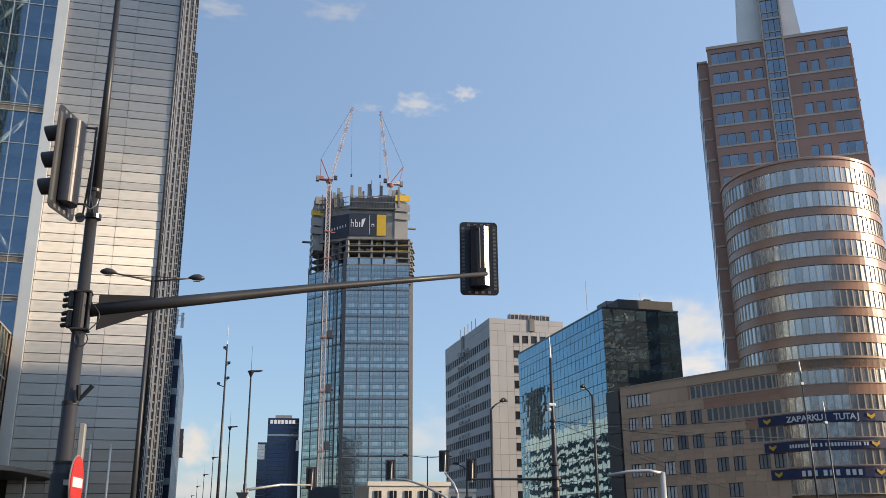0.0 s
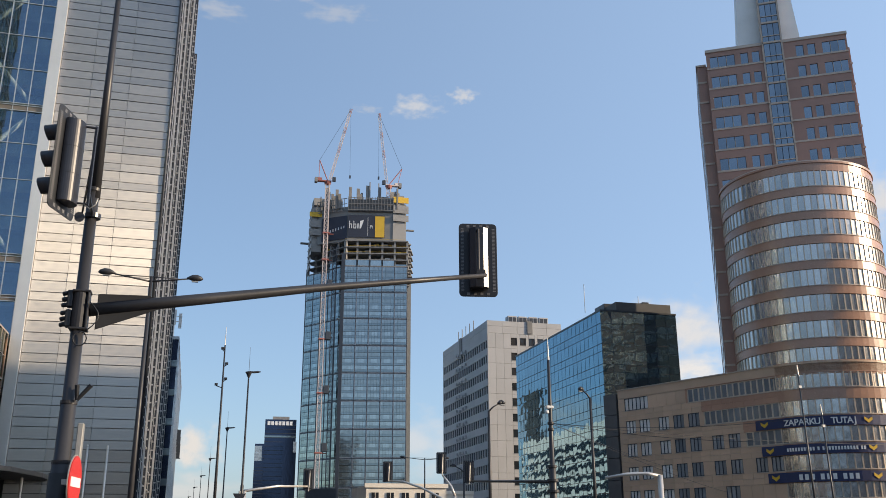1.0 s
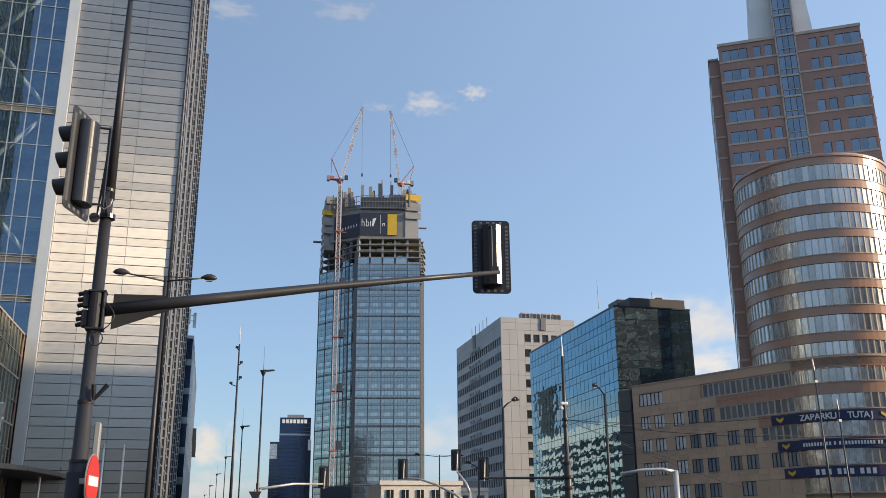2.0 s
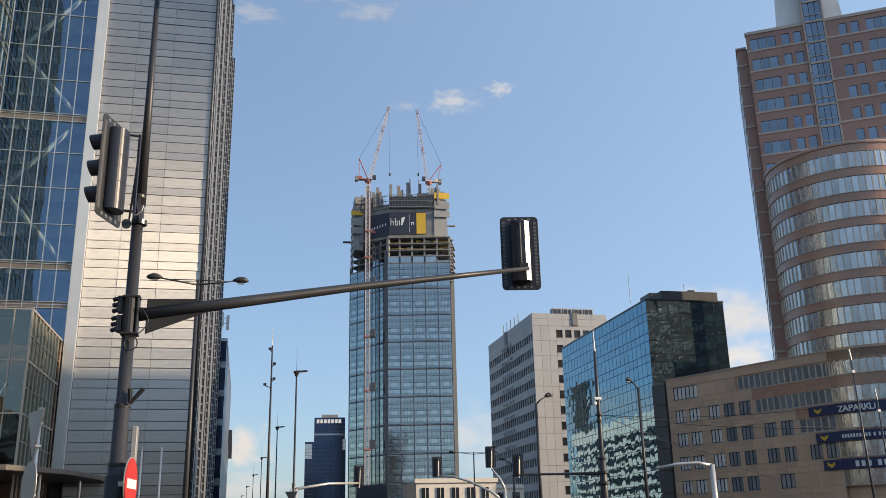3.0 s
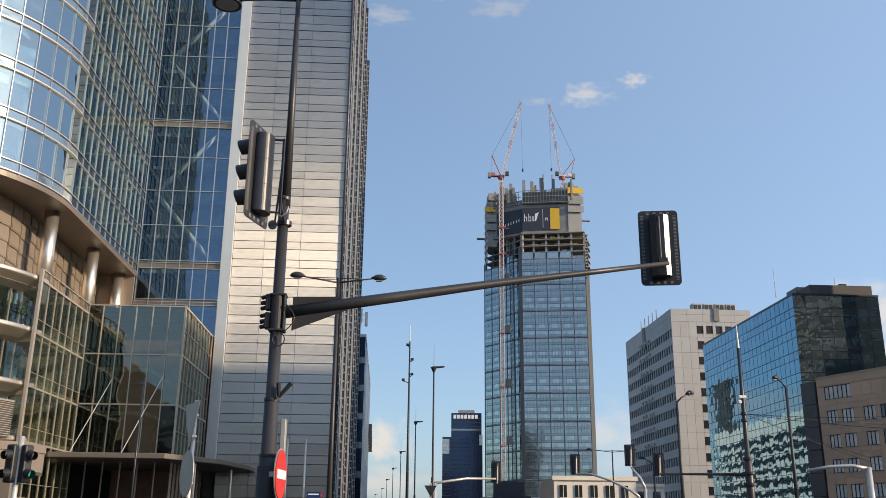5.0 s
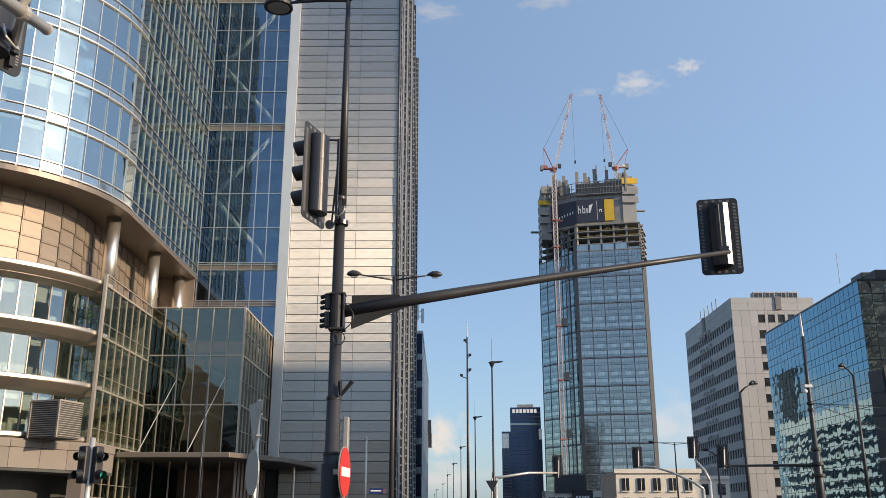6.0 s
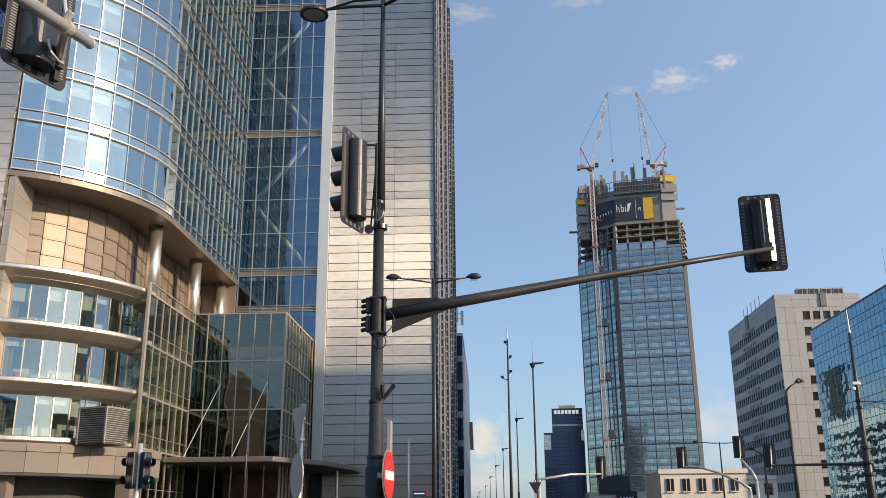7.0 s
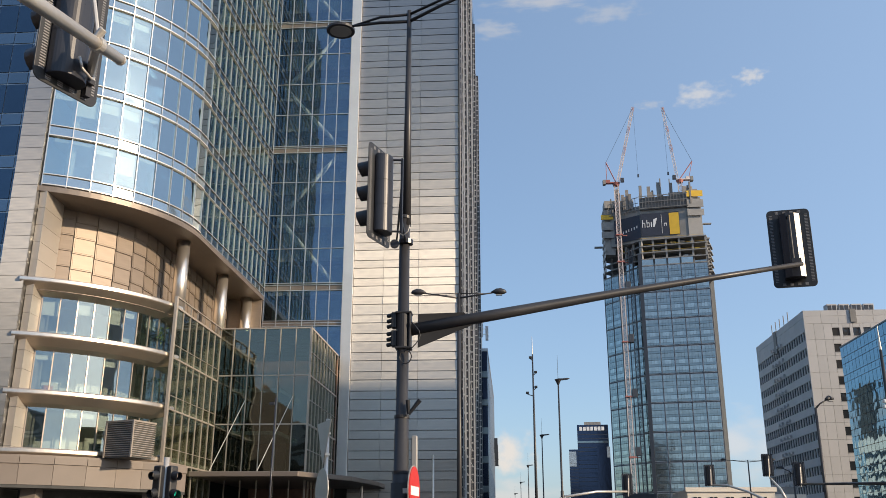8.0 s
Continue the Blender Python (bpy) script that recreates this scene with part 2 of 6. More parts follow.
# ---- mesh helpers ----
class Shape:
    """Gathers vertices and faces of one mesh."""

    def __init__(self):
        self.v, self.f = [], []

    def box(self, x0, y0, z0, x1, y1, z1, m=None):
        k = len(self.v)
        pts = [(x0, y0, z0), (x1, y0, z0), (x1, y1, z0), (x0, y1, z0), (x0, y0, z1), (x1, y0, z1), (x1, y1, z1), (x0, y1, z1)]
        self.v += [tuple(m @ Vector(p)) for p in pts] if m else pts
        self.f += [(k + a, k + b, k + c, k + d) for a, b, c, d in
                   ((0, 3, 2, 1), (4, 5, 6, 7), (0, 1, 5, 4), (1, 2, 6, 5), (2, 3, 7, 6), (3, 0, 4, 7))]
        return self

    def prism(self, outline, z0, z1):
        """An upright prism over a plan outline, counter-clockwise."""
        k, n = len(self.v), len(outline)
        self.v += [(x, y, z0) for x, y in outline] + [(x, y, z1) for x, y in outline]
        self.f += [tuple(k + i for i in range(n))[::-1], tuple(k + n + i for i in range(n))]
        self.f += [(k + i, k + (i + 1) % n, k + n + (i + 1) % n, k + n + i) for i in range(n)]
        return self

    def band(self, line, thick, z0, z1):
        """A continuous wall along a plan line, its thickness to the left of the line's run."""
        k, n = len(self.v), len(line)
        for i, q in enumerate(line):
            a, b = line[max(i - 1, 0)], line[min(i + 1, n - 1)]
            d = math.hypot(b[0] - a[0], b[1] - a[1]) or 1
            r = (q[0] - (b[1] - a[1]) / d * thick, q[1] + (b[0] - a[0]) / d * thick)
            self.v += [(q[0], q[1], z0), (r[0], r[1], z0), (r[0], r[1], z1), (q[0], q[1], z1)]
        for i in range(n - 1):
            o = k + 4 * i
            self.f += [(o, o + 4, o + 7, o + 3), (o + 1, o + 2, o + 6, o + 5), (o + 3, o + 7, o + 6, o + 2), (o, o + 1, o + 5, o + 4)]
        e = k + 4 * (n - 1)
        self.f += [(k, k + 3, k + 2, k + 1), (e, e + 1, e + 2, e + 3)]
        return self

    def tube(self, p, q, r0, r1=None, n=10, cap=True):
        r1 = r0 if r1 is None else r1
        p, q = Vector(p), Vector(q)
        w = (q - p).normalized()
        a = w.orthogonal().normalized()
        b = w.cross(a)
        k = len(self.v)
        for c, r in ((p, r0), (q, r1)):
            self.v += [tuple(c + (a * math.cos(2 * math.pi * i / n) + b * math.sin(2 * math.pi * i / n)) * r) for i in range(n)]
        self.f += [(k + i, k + (i + 1) % n, k + n + (i + 1) % n, k + n + i) for i in range(n)]
        if cap:
            self.f += [tuple(k + i for i in range(n))[::-1], tuple(k + n + i for i in range(n))]
        return self

    def path(self, pts, radii, n=10):
        """One continuous tube along a line of points."""
        pts = [Vector(q) for q in pts]
        k, m = len(self.v), len(pts)
        a = None
        for i, q in enumerate(pts):
            w = (pts[min(i + 1, m - 1)] - pts[max(i - 1, 0)]).normalized()
            a = w.orthogonal().normalized() if a is None else (a - w * a.dot(w)).normalized()
            b = w.cross(a)
            self.v += [tuple(q + (a * math.cos(2 * math.pi * j / n) + b * math.sin(2 * math.pi * j / n)) * radii[i]) for j in range(n)]
        for i in range(m - 1):
            o = k + i * n
            self.f += [(o + j, o + (j + 1) % n, o + n + (j + 1) % n, o + n + j) for j in range(n)]
        self.f += [tuple(k + j for j in range(n))[::-1], tuple(k + (m - 1) * n + j for j in range(n))]
        return self

    def mesh(self, name):
        me = bpy.data.meshes.new(name)
        me.from_pydata(self.v, [], self.f)
        me.update()
        return me


def finish(ob, material, smooth=False, bevel=0.0):
    ob.data.materials.append(material)
    if smooth:
        for p in ob.data.polygons:
            p.use_smooth = True
    if bevel:
        b = ob.modifiers.new("edge", "BEVEL")
        b.width, b.segments, b.limit_method = bevel, 2, "ANGLE"
    return ob


def thing(name, label, category, m=None, group="", kind=""):
    ob = new(name)
    if m is not None:
        ob.matrix_basis = m
    return tagged(ob, label, category, group, kind)


def part(name, shape, material, parent, label="", m=None, smooth=False, bevel=0.0):
    ob = new(name, shape.mesh(name))
    ob.parent = parent
    if m is not None:
        ob.matrix_basis = m
    if label:
        tagged(ob, label)
    return finish(ob, material, smooth, bevel)


def piece(name, me, parent, m):
    """One of many alike pieces on one mesh."""
    ob = new(name, me)
    ob.parent = parent
    ob.matrix_basis = m
    return ob


def shared(name, shape, material):
    me = shape.mesh(name)
    me.materials.append(material)
    return me


def wall_frame(x, y, dx, dy, z=0.0):
    """Local axes of a wall seen from outside: x to the right, y into the building, z up."""
    d = math.hypot(dx, dy)
    dx, dy = dx / d, dy / d
    return Matrix(((dx, -dy, 0, x), (dy, dx, 0, y), (0, 0, 1, z), (0, 0, 0, 1)))


def polar(bearing, d):
    """Plan place at a bearing (degrees, left of the avenue's line) and a distance from the viewer."""
    return (-d * math.sin(radians(bearing)), d * math.cos(radians(bearing)))


# ---- ground ----
gs = Shape().box(-3000, -3000, -0.5, 3000, 4600, 0)
ground = tagged(finish(new("ground", gs.mesh("ground")), M_ASPHALT), "grey asphalt ground of a wide city avenue", "ground", kind="structure")


# ---- metal and glass office tower on the near side of the avenue ----
FLOOR = 3.75
FRONT_Y, CX, CY, R = 88.0, -37.0, 68.2, 12.1


def arc(radius, a0, a1, n, cx=CX, cy=CY):
    """Plan points round the rounded corner, by degrees from the avenue side towards the viewer."""
    return [(cx + radius * math.cos(radians(a0 + (a1 - a0) * i / n)), cy - radius * math.sin(radians(a0 + (a1 - a0) * i / n))) for i in range(n + 1)]


office = thing("office_tower", "metal-panelled office tower with a rounded blue glass corner", "building", pose(0, 0, 0))
rng = random.Random(4)

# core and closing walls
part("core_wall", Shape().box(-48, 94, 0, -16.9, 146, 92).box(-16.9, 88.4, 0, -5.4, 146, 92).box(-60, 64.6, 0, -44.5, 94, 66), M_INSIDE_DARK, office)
part("upper_wall", Shape().box(-16.7, 88.06, 66.0, -4.85, 88.4, 92), M_PANEL, office)

# satin metal panels of the front, each lapping the one below
cols = [(-15.68, -12.63), (-12.63, -9.03), (-9.03, -4.95)]
PH = 0.9375
TALL, SHORT = 1.09, 0.82
for c, (xa, xb) in enumerate(cols):
    w = xb - xa
    meshes = []
    for h in (TALL, SHORT):
        s = Shape()
        prof = [(-0.05, 0.0), (-0.05, 0.03), (-0.035, 0.045), (-0.012, h - 0.05), (0.12, h - 0.05), (0.12, 0.0)]
        nq = len(prof)
        s.v = [(x, y, z) for x in (0.012, w - 0.012) for y, z in prof]
        s.f = [tuple(range(nq))[::-1], tuple(range(nq, 2 * nq))] + [(q, (q + 1) % nq, (q + 1) % nq + nq, q + nq) for q in range(nq)]
        meshes.append(shared("metal_panel", s, M_PANEL))
    z, k = 0.45 - TALL - SHORT, 0
    while z < 64.9:
        lap = 0.02 if k % 2 and c else 0.0            # every second course stands proud and throws a line of shade
        piece("metal_panel", meshes[k % 2], office, pose(xa, FRONT_Y + 0.1 - lap + rng.uniform(-0.006, 0.006), z, rng.uniform(-0.5, 0.5), 0, rng.uniform(-0.25, 0.25)))
        z += (TALL, SHORT)[k % 2]
        k += 1
part("panel_backing", Shape().box(-15.7, 88.23, 0, -4.9, 88.4, 66), M_SEAM, office)
part("corner_strip", Shape().box(-16.75, 87.78, 6.9, -15.70, 88.3, 66), M_PANEL_TRIM, office, "bright vertical metal strip", bevel=0.04)
part("corner_trim", Shape().tube((-4.83, 88.0, 0), (-4.83, 88.0, 91), 0.13, n=10), M_MULLION_DARK, office, smooth=True)

# side of the tower along the avenue: glass behind rows of ladder-like fins
part("side_glass", Shape().box(-5.36, 88.5, 0, -5.2, 146, 92), M_NAVYGLASS, office, "dark glass of the flank")
# Extra dark fins, added so the slanted flank reads as shaded.
me_rib = shared("glass_fin", Shape().box(0, -0.03, 0, 0.3, 0.03, 80), M_MULLION_DARK)
for k in range(37):
    piece("glass_fin", me_rib, office, pose(-5.2, 90.3 + k * 1.5, 0))
for n, (fy, fd, top) in enumerate([(89.3, 0.55, 92), (94, 0.25, 92), (100, 0.60, 92), (106.5, 0.25, 92), (113, 0.62, 92), (121, 0.25, 92), (129, 0.68, 81.5), (136, 0.3, 81), (143.5, 0.7, 80)]):
    s = Shape().box(-5.2, fy - 0.06, 0, -5.2 + fd, fy + 0.06, top)
    part("facade_fin", s, M_MULLION_DARK, office)
    if fd > 0.5:
        part("fin_post", Shape().box(-5.2 + fd - 0.1, fy + 1.3, 0, -5.2 + fd, fy + 1.4, top), M_PANEL_TRIM, office)
        rung = Shape()
        for k in range(int(top / PH)):
            rung.box(-5.2 + fd - 0.36, fy - 0.12, k * PH, -5.2 + fd - 0.06, fy - 0.07, k * PH + 0.16).box(-5.2 + fd - 0.3, fy - 0.1, k * PH + 0.16, -5.2 + fd - 0.24, fy - 0.07, (k + 1) * PH)
        tagged(part("fin_rung", rung, M_PANEL_TRIM, office), kind="stuff")
for fy in (89.4, 95.0, 104.5, 119.5):
    part("lattice_post", Shape().box(-4.80, fy - 0.09, 0, -4.62, fy + 0.09, 92 if fy < 125 else 81), M_PANEL_TRIM, office)
me_rail = shared("lattice_rail", Shape().box(-4.74, 88.7, 0, -4.70, 119.6, 0.06), M_PANEL_TRIM)
for k in range(43):
    piece("lattice_rail", me_rail, office, pose(0, 0, 1.0 + k * PH * 2))
rail = Shape()
for k in range(24):
    rail.box(-5.2, 88.6, k * FLOOR, -5.12, 146, k * FLOOR + 0.22)
part("floor_edge", rail, M_MULLION, office)

# tall glass hall between the metal wall and the rounded wing
HX0, HX1 = -24.85, -16.78
hall_w = (HX1 - HX0) / 6
me_hall = shared("glass_pane", Shape().box(0.03, 0, 0.03, hall_w - 0.03, 0.03, 3.66), G_ATRIUM)
rows = []
for base in (11.3, 26.55, 41.8, 57.05):
    for k in range(4):
        z = base + 0.25 + k * 3.69
        if 19 < z + 3.6 and z < 66:
            rows.append(z)
for z in rows:
    for c in range(6):
        piece("glass_pane", me_hall, office, pose(HX0 + c * hall_w, FRONT_Y + 0.12, z)).visible_shadow = False
grid = Shape()
for c in range(7):
    grid.box(HX0 + c * hall_w - 0.035, FRONT_Y, 19.2, HX0 + c * hall_w + 0.035, FRONT_Y + 0.2, 66)
for z in rows:
    grid.box(HX0, FRONT_Y + 0.02, z - 0.035, HX1, FRONT_Y + 0.18, z + 0.03)
part("mullion_grid", grid, M_MULLION, office, "slim aluminium glazing bars")
M_LOUVRE_DARK = mat("grey_brown_louvre", (0.16, 0.14, 0.125), 0.5, 0.3, 0.2, 1.0)
for z in (22.6, 26.3, 41.55, 56.8):
    part("louvre_panel", Shape().box(HX0, FRONT_Y + 0.05, z - 0.3, HX1, FRONT_Y + 0.12, z + 0.25), M_LOUVRE_DARK, office, "grey-brown louvre panel")
    part("louvre_rail", Shape().box(HX0, FRONT_Y - 0.04, z - 0.34, HX1, FRONT_Y + 0.1, z - 0.28), M_MULLION, office)
    part("louvre_rail", Shape().box(HX0, FRONT_Y - 0.04, z + 0.23, HX1, FRONT_Y + 0.1, z + 0.29), M_MULLION, office)
nodes = [(-17.4, 26.4), (-24.0, 34.1), (-17.4, 41.7), (-24.0, 49.2), (-17.4, 56.8), (-24.0, 64.4)]
for (xa, za), (xb, zb) in zip(nodes, nodes[1:]):
    part("diagonal_brace", Shape().tube((xa, 88.75, za), (xb, 88.75, zb), 0.24, n=10), M_BRACE, office, "white steel brace behind the glass", smooth=True)
part("hall_back_wall", Shape().box(-25, 92.0, 0, -16.8, 92.2, 66), M_HALL, office)
for k in range(18):
    part("hall_gallery", Shape().box(-25, 90.2, k * FLOOR - 0.2, -16.8, 92.0, k * FLOOR + 0.15), M_SLAB, office)

# upper floors of the rounded wing
N_ARC, N_STR = 9, 13
seg = []
pts = arc(R, 68, 0, N_ARC) + [(CX + R, CY + (FRONT_Y - CY) * i / N_STR) for i in range(1, N_STR + 1)]
for a, b in zip(pts, pts[1:]):
    seg.append((wall_frame(a[0], a[1], b[0] - a[0], b[1] - a[1]), math.hypot(b[0] - a[0], b[1] - a[1])))
UP0, NF = 25.4, 11
me_pane = shared("window_pane", Shape().box(0.02, 0, 0, 0.98, 0.03, 2.74), G_CURVE)
me_flank = shared("window_pane", Shape().box(0.02, 0, 0, 0.98, 0.03, 2.74), G_FLANK)
me_span = shared("spandrel_pane", Shape().box(0.02, 0, 0, 0.98, 0.05, 0.62), coated("pale_spandrel_glass", (0.34, 0.42, 0.47), 0.10, 0.02, 1.0, 0.2, 0.8))
# Flank spandrels get a darker copy so they don't look sunlit.
me_fspan = shared("spandrel_pane", Shape().box(0.02, 0, 0, 0.98, 0.05, 0.62), coated("green_spandrel_glass", (0.26, 0.32, 0.30), 0.1, 0.01, 1.0, 0.2, 0.95))
me_fpost = shared("mullion", Shape().box(-0.022, -0.04, 0, 0.022, 0.1, 3.75), M_MULLION)
me_post = shared("mullion", Shape().box(-0.03, -0.06, 0, 0.03, 0.1, 3.75), M_MULLION)
me_blind = shared("blind", Shape().box(0.04, 0, 0, 0.96, 0.02, 1.0), M_BLIND)
for k in range(NF):
    z = UP0 + k * FLOOR
    for q, (m, w) in enumerate(seg):
        sx = Matrix.Diagonal((w, 1, 1, 1))
        tilt = pose(0, 0.03, z + 0.98, rng.uniform(-0.25, 0.25), 0, rng.uniform(-0.3, 0.3))
        piece("window_pane", me_pane if q < N_ARC else me_flank, office, m @ tilt @ sx).visible_shadow = False
        piece("spandrel_pane", me_span if q < N_ARC else me_fspan, office, m @ pose(0, 0.03, z + 0.2) @ sx)
        piece("mullion", me_post if q < N_ARC else me_fpost, office, m @ pose(0, 0, z))
        if rng.random() < (0.6 if q < N_ARC else 0.2):
            h = rng.choice((0.5, 0.7, 0.9, 1.6))
            piece("blind", me_blind, office, m @ pose(0, 0.28, z + 3.65 - h) @ Matrix.Diagonal((w, 1, h, 1)))
    rim = Shape().band(arc(R + 0.12, 68, 0, 27), 0.3, z + 0.08, z + 0.16)
    part("floor_rim", rim, M_PANEL_TRIM, office, "bright metal band round a storey")
    part("sill_rim", Shape().band(arc(R + 0.07, 68, 0, 27), 0.2, z + 0.88, z + 0.94), M_PANEL_TRIM, office)
    part("flank_rim", Shape().box(CX + R - 0.15, CY, z + 0.05, CX + R + 0.07, FRONT_Y - 0.05, z + 0.12), M_MULLION, office)
    part("flank_sill", Shape().box(CX + R - 0.12, CY, z + 0.86, CX + R + 0.06, FRONT_Y - 0.05, z + 0.93), M_MULLION, office)
for k in range(NF + 1):
    z = UP0 + k * FLOOR
    part("floor_slab", Shape().prism(arc(R - 0.2, 66, 0, 14) + [(CX + R - 0.5, 87.9)] + [(-36, 87.9), (-36, 64)], z - 0.25, z + 0.15), M_SLAB, office)
part("inner_wall", Shape().band(arc(R - 4.5, 80, 0, 14) + [(CX + R - 4.5, 87.9)], 0.3, UP0, UP0 + NF * FLOOR), M_INSIDE, office)
ic = Shape()
for x, y in arc(R - 1.2, 60, 10, 3) + [(CX + R - 1.2, 72), (CX + R - 1.2, 78.5), (CX + R - 1.2, 85)]:
    ic.tube((x, y, UP0), (x, y, UP0 + NF * FLOOR), 0.32, n=12)
part("inner_column", ic, M_BRACE, office, smooth=True)
part("overhang_soffit", Shape().prism(arc(R + 0.1, 70, 0, 20) + [(CX + R + 0.1, 88), (-34, 88), (-36, 62)], UP0 - 0.42, UP0 - 0.03), M_SOFFIT, office, "brown-grey soffit below the overhang")

# recessed storey with scale-like tiles and two round columns
TR = 8.6
tile_pts = arc(TR, 64, 0, 6) + [(CX + TR, CY + i * 1.6) for i in range(1, 13)]
me_tile = shared("scale_tile", Shape().box(0.012, -0.1, 0, 0.988, 0.0, 1.195).box(0.07, -0.125, 0.09, 0.93, -0.1, 1.11), M_TILE)
for i, (a, b) in enumerate(zip(tile_pts, tile_pts[1:])):
    w = math.hypot(b[0] - a[0], b[1] - a[1])
    m = wall_frame(a[0], a[1], b[0] - a[0], b[1] - a[1])
    for k in range(6):
        off = i * 0.16 % 0.5
        piece("scale_tile", me_tile, office, m @ pose(0, -0.06, 18.3 + k * 1.2 - off, -4.0 + rng.uniform(-1, 1), 0, 2.0) @ Matrix.Diagonal((w, 1, 1, 1)))
part("tile_backing", Shape().band(arc(TR, 80, 0, 10) + [(CX + TR, 88)], 0.3, 18.4, UP0 - 0.4), M_TILE, office)
part("recess_end_wall", Shape().box(-28.5, 87.5, 18.4, -24.9, 87.8, UP0 - 0.42), M_TILE, office)
for x, y in ((-26.4, 68.8), (-26.2, 78.6), (-26.3, 87.0)):
    part("round_column", Shape().tube((x, y, 18.4), (x, y, UP0 - 0.4), 0.55, n=28), M_COLUMN, office, "polished round metal column", smooth=True)
part("terrace", Shape().prism(arc(R - 0.3, 70, 12, 12) + [(-24.9, 65.2), (-24.9, 88), (-36, 88), (-36, 62)], 18.0, 18.4), M_SOFFIT, office)

# three storeys with curved canopies
def canopy(z, name):
    prof = [(R - 1.6, z + 0.32), (R + 0.35, z + 0.32), (R + 0.42, z + 0.22), (R + 0.42, z + 0.02), (R + 0.3, z - 0.06), (R - 0.5, z - 0.46), (R - 1.6, z - 0.72)]
    s, n = Shape(), 26
    for i in range(n + 1):
        a = radians(70 - (70 - 12) * i / n)
        s.v += [(CX + r * math.cos(a), CY - r * math.sin(a), zz) for r, zz in prof]
    q = len(prof)
    for i in range(n):
        for j in range(q):
            s.f.append((i * q + j, i * q + (j + 1) % q, (i + 1) * q + (j + 1) % q, (i + 1) * q + j))
    s.f += [tuple(range(q))[::-1], tuple(n * q + j for j in range(q))]
    ob = part(name, s, M_CANOPY, office, "curved metal canopy over a window band", smooth=False)
    lip = Shape().band(arc(R + 0.45, 70, 12, 26), 0.06, z + 0.06, z + 0.24)
    part("canopy_lip", lip, M_COLUMN, ob, "bright canopy edge")
    return ob


LEVELS = (7.1, 10.85, 14.65, 18.4)
for z in LEVELS:
    canopy(z, "canopy")
low = arc(R - 1.25, 69, 14, 9) + [(-24.95, 65.3)]
me_low = shared("window_pane", Shape().box(0.025, 0, 0, 0.975, 0.03, 2.86), G_LOW)
me_frame = shared("window_post", Shape().box(-0.04, -0.04, 0, 0.04, 0.1, 2.9), M_CANOPY)
for z in LEVELS[:3]:
    for a, b in zip(low, low[1:]):
        w = math.hypot(b[0] - a[0], b[1] - a[1])
        m = wall_frame(a[0], a[1], b[0] - a[0], b[1] - a[1])
        piece("window_pane", me_low, office, m @ pose(0, 0, z + 0.36, 0, 0, rng.uniform(-0.4, 0.4)) @ Matrix.Diagonal((w, 1, 1, 1))).visible_shadow = False
        piece("window_post", me_frame, office, m @ pose(0, 0, z + 0.34))
        if rng.random() < 0.4:
            h = rng.choice((0.6, 1.0, 1.3))
            piece("blind", me_blind, office, m @ pose(0, 0.3, z + 3.2 - h) @ Matrix.Diagonal((w, 1, h, 1)))
part("lower_inner_wall", Shape().band(arc(R - 5.2, 85, 0, 12) + [(CX + R - 5.2, 75)], 0.3, 5, 18.0), M_INSIDE, office)
ls = Shape()
for z in LEVELS[:3]:
    ls.prism(arc(R - 1.4, 66, 12, 10) + [(-26, 66), (-26, 75), (-36, 75), (-36, 64)], z + 0.02, z + 0.3)
part("lower_floor_slab", ls, M_SLAB, office)
M_RETURN = mat("pale_tan_metal_panel", (0.50, 0.455, 0.40), 0.4, 0.5, 0.1, 2.0, each=0.4)
for k in range(16):
    part("return_panel", Shape().prism([(-32.5, 57.05), (-32.0, 57.05), (-32.2, 60.0), (-32.5, 60.0)], 5.02 + k * 1.25, 6.25 + k * 1.25), M_RETURN, office)

# glazed link below the overhang, along the avenue
me_link = shared("glass_pane", Shape().box(0.03, 0, 0.03, 0.97, 0.03, 3.7), G_LOBBY)
lw = (75.4 - 64.6) / 7
lf = wall_frame(-24.8, 64.6, 0, 1)
gl = Shape()
for k, z in enumerate((3.4, 7.15, 10.9, 14.65)):
    for c in range(7):
        piece("glass_pane", me_link, office, lf @ pose(c * lw, 0.05, z) @ Matrix.Diagonal((lw, 1, 1, 1))).visible_shadow = False
    gl.box(0, -0.02, z - 0.08, 7 * lw, 0.12, z + 0.04).box(0, 0, z + 0.95, 7 * lw, 0.12, z + 0.98)
for c in range(8):
    gl.box(c * lw - 0.02, -0.02, 3.3, c * lw + 0.02, 0.08, 19.25)
gl.box(0, -0.03, 18.35, 7 * lw, 0.15, 18.5).box(0, -0.03, 19.17, 7 * lw, 0.12, 19.25)
part("link_frame", gl, M_TANFRAME, office, m=lf)
for z in (7.15, 10.9, 14.65):
    part("floor_edge", Shape().box(0, 0.3, z - 0.05, 7 * lw, 0.5, z + 0.4), M_SLAB, office, m=lf)
part("edge_post", Shape().box(-24.95, 64.3, 3, -24.72, 64.6, 19.2), M_TANFRAME, office, bevel=0.02)

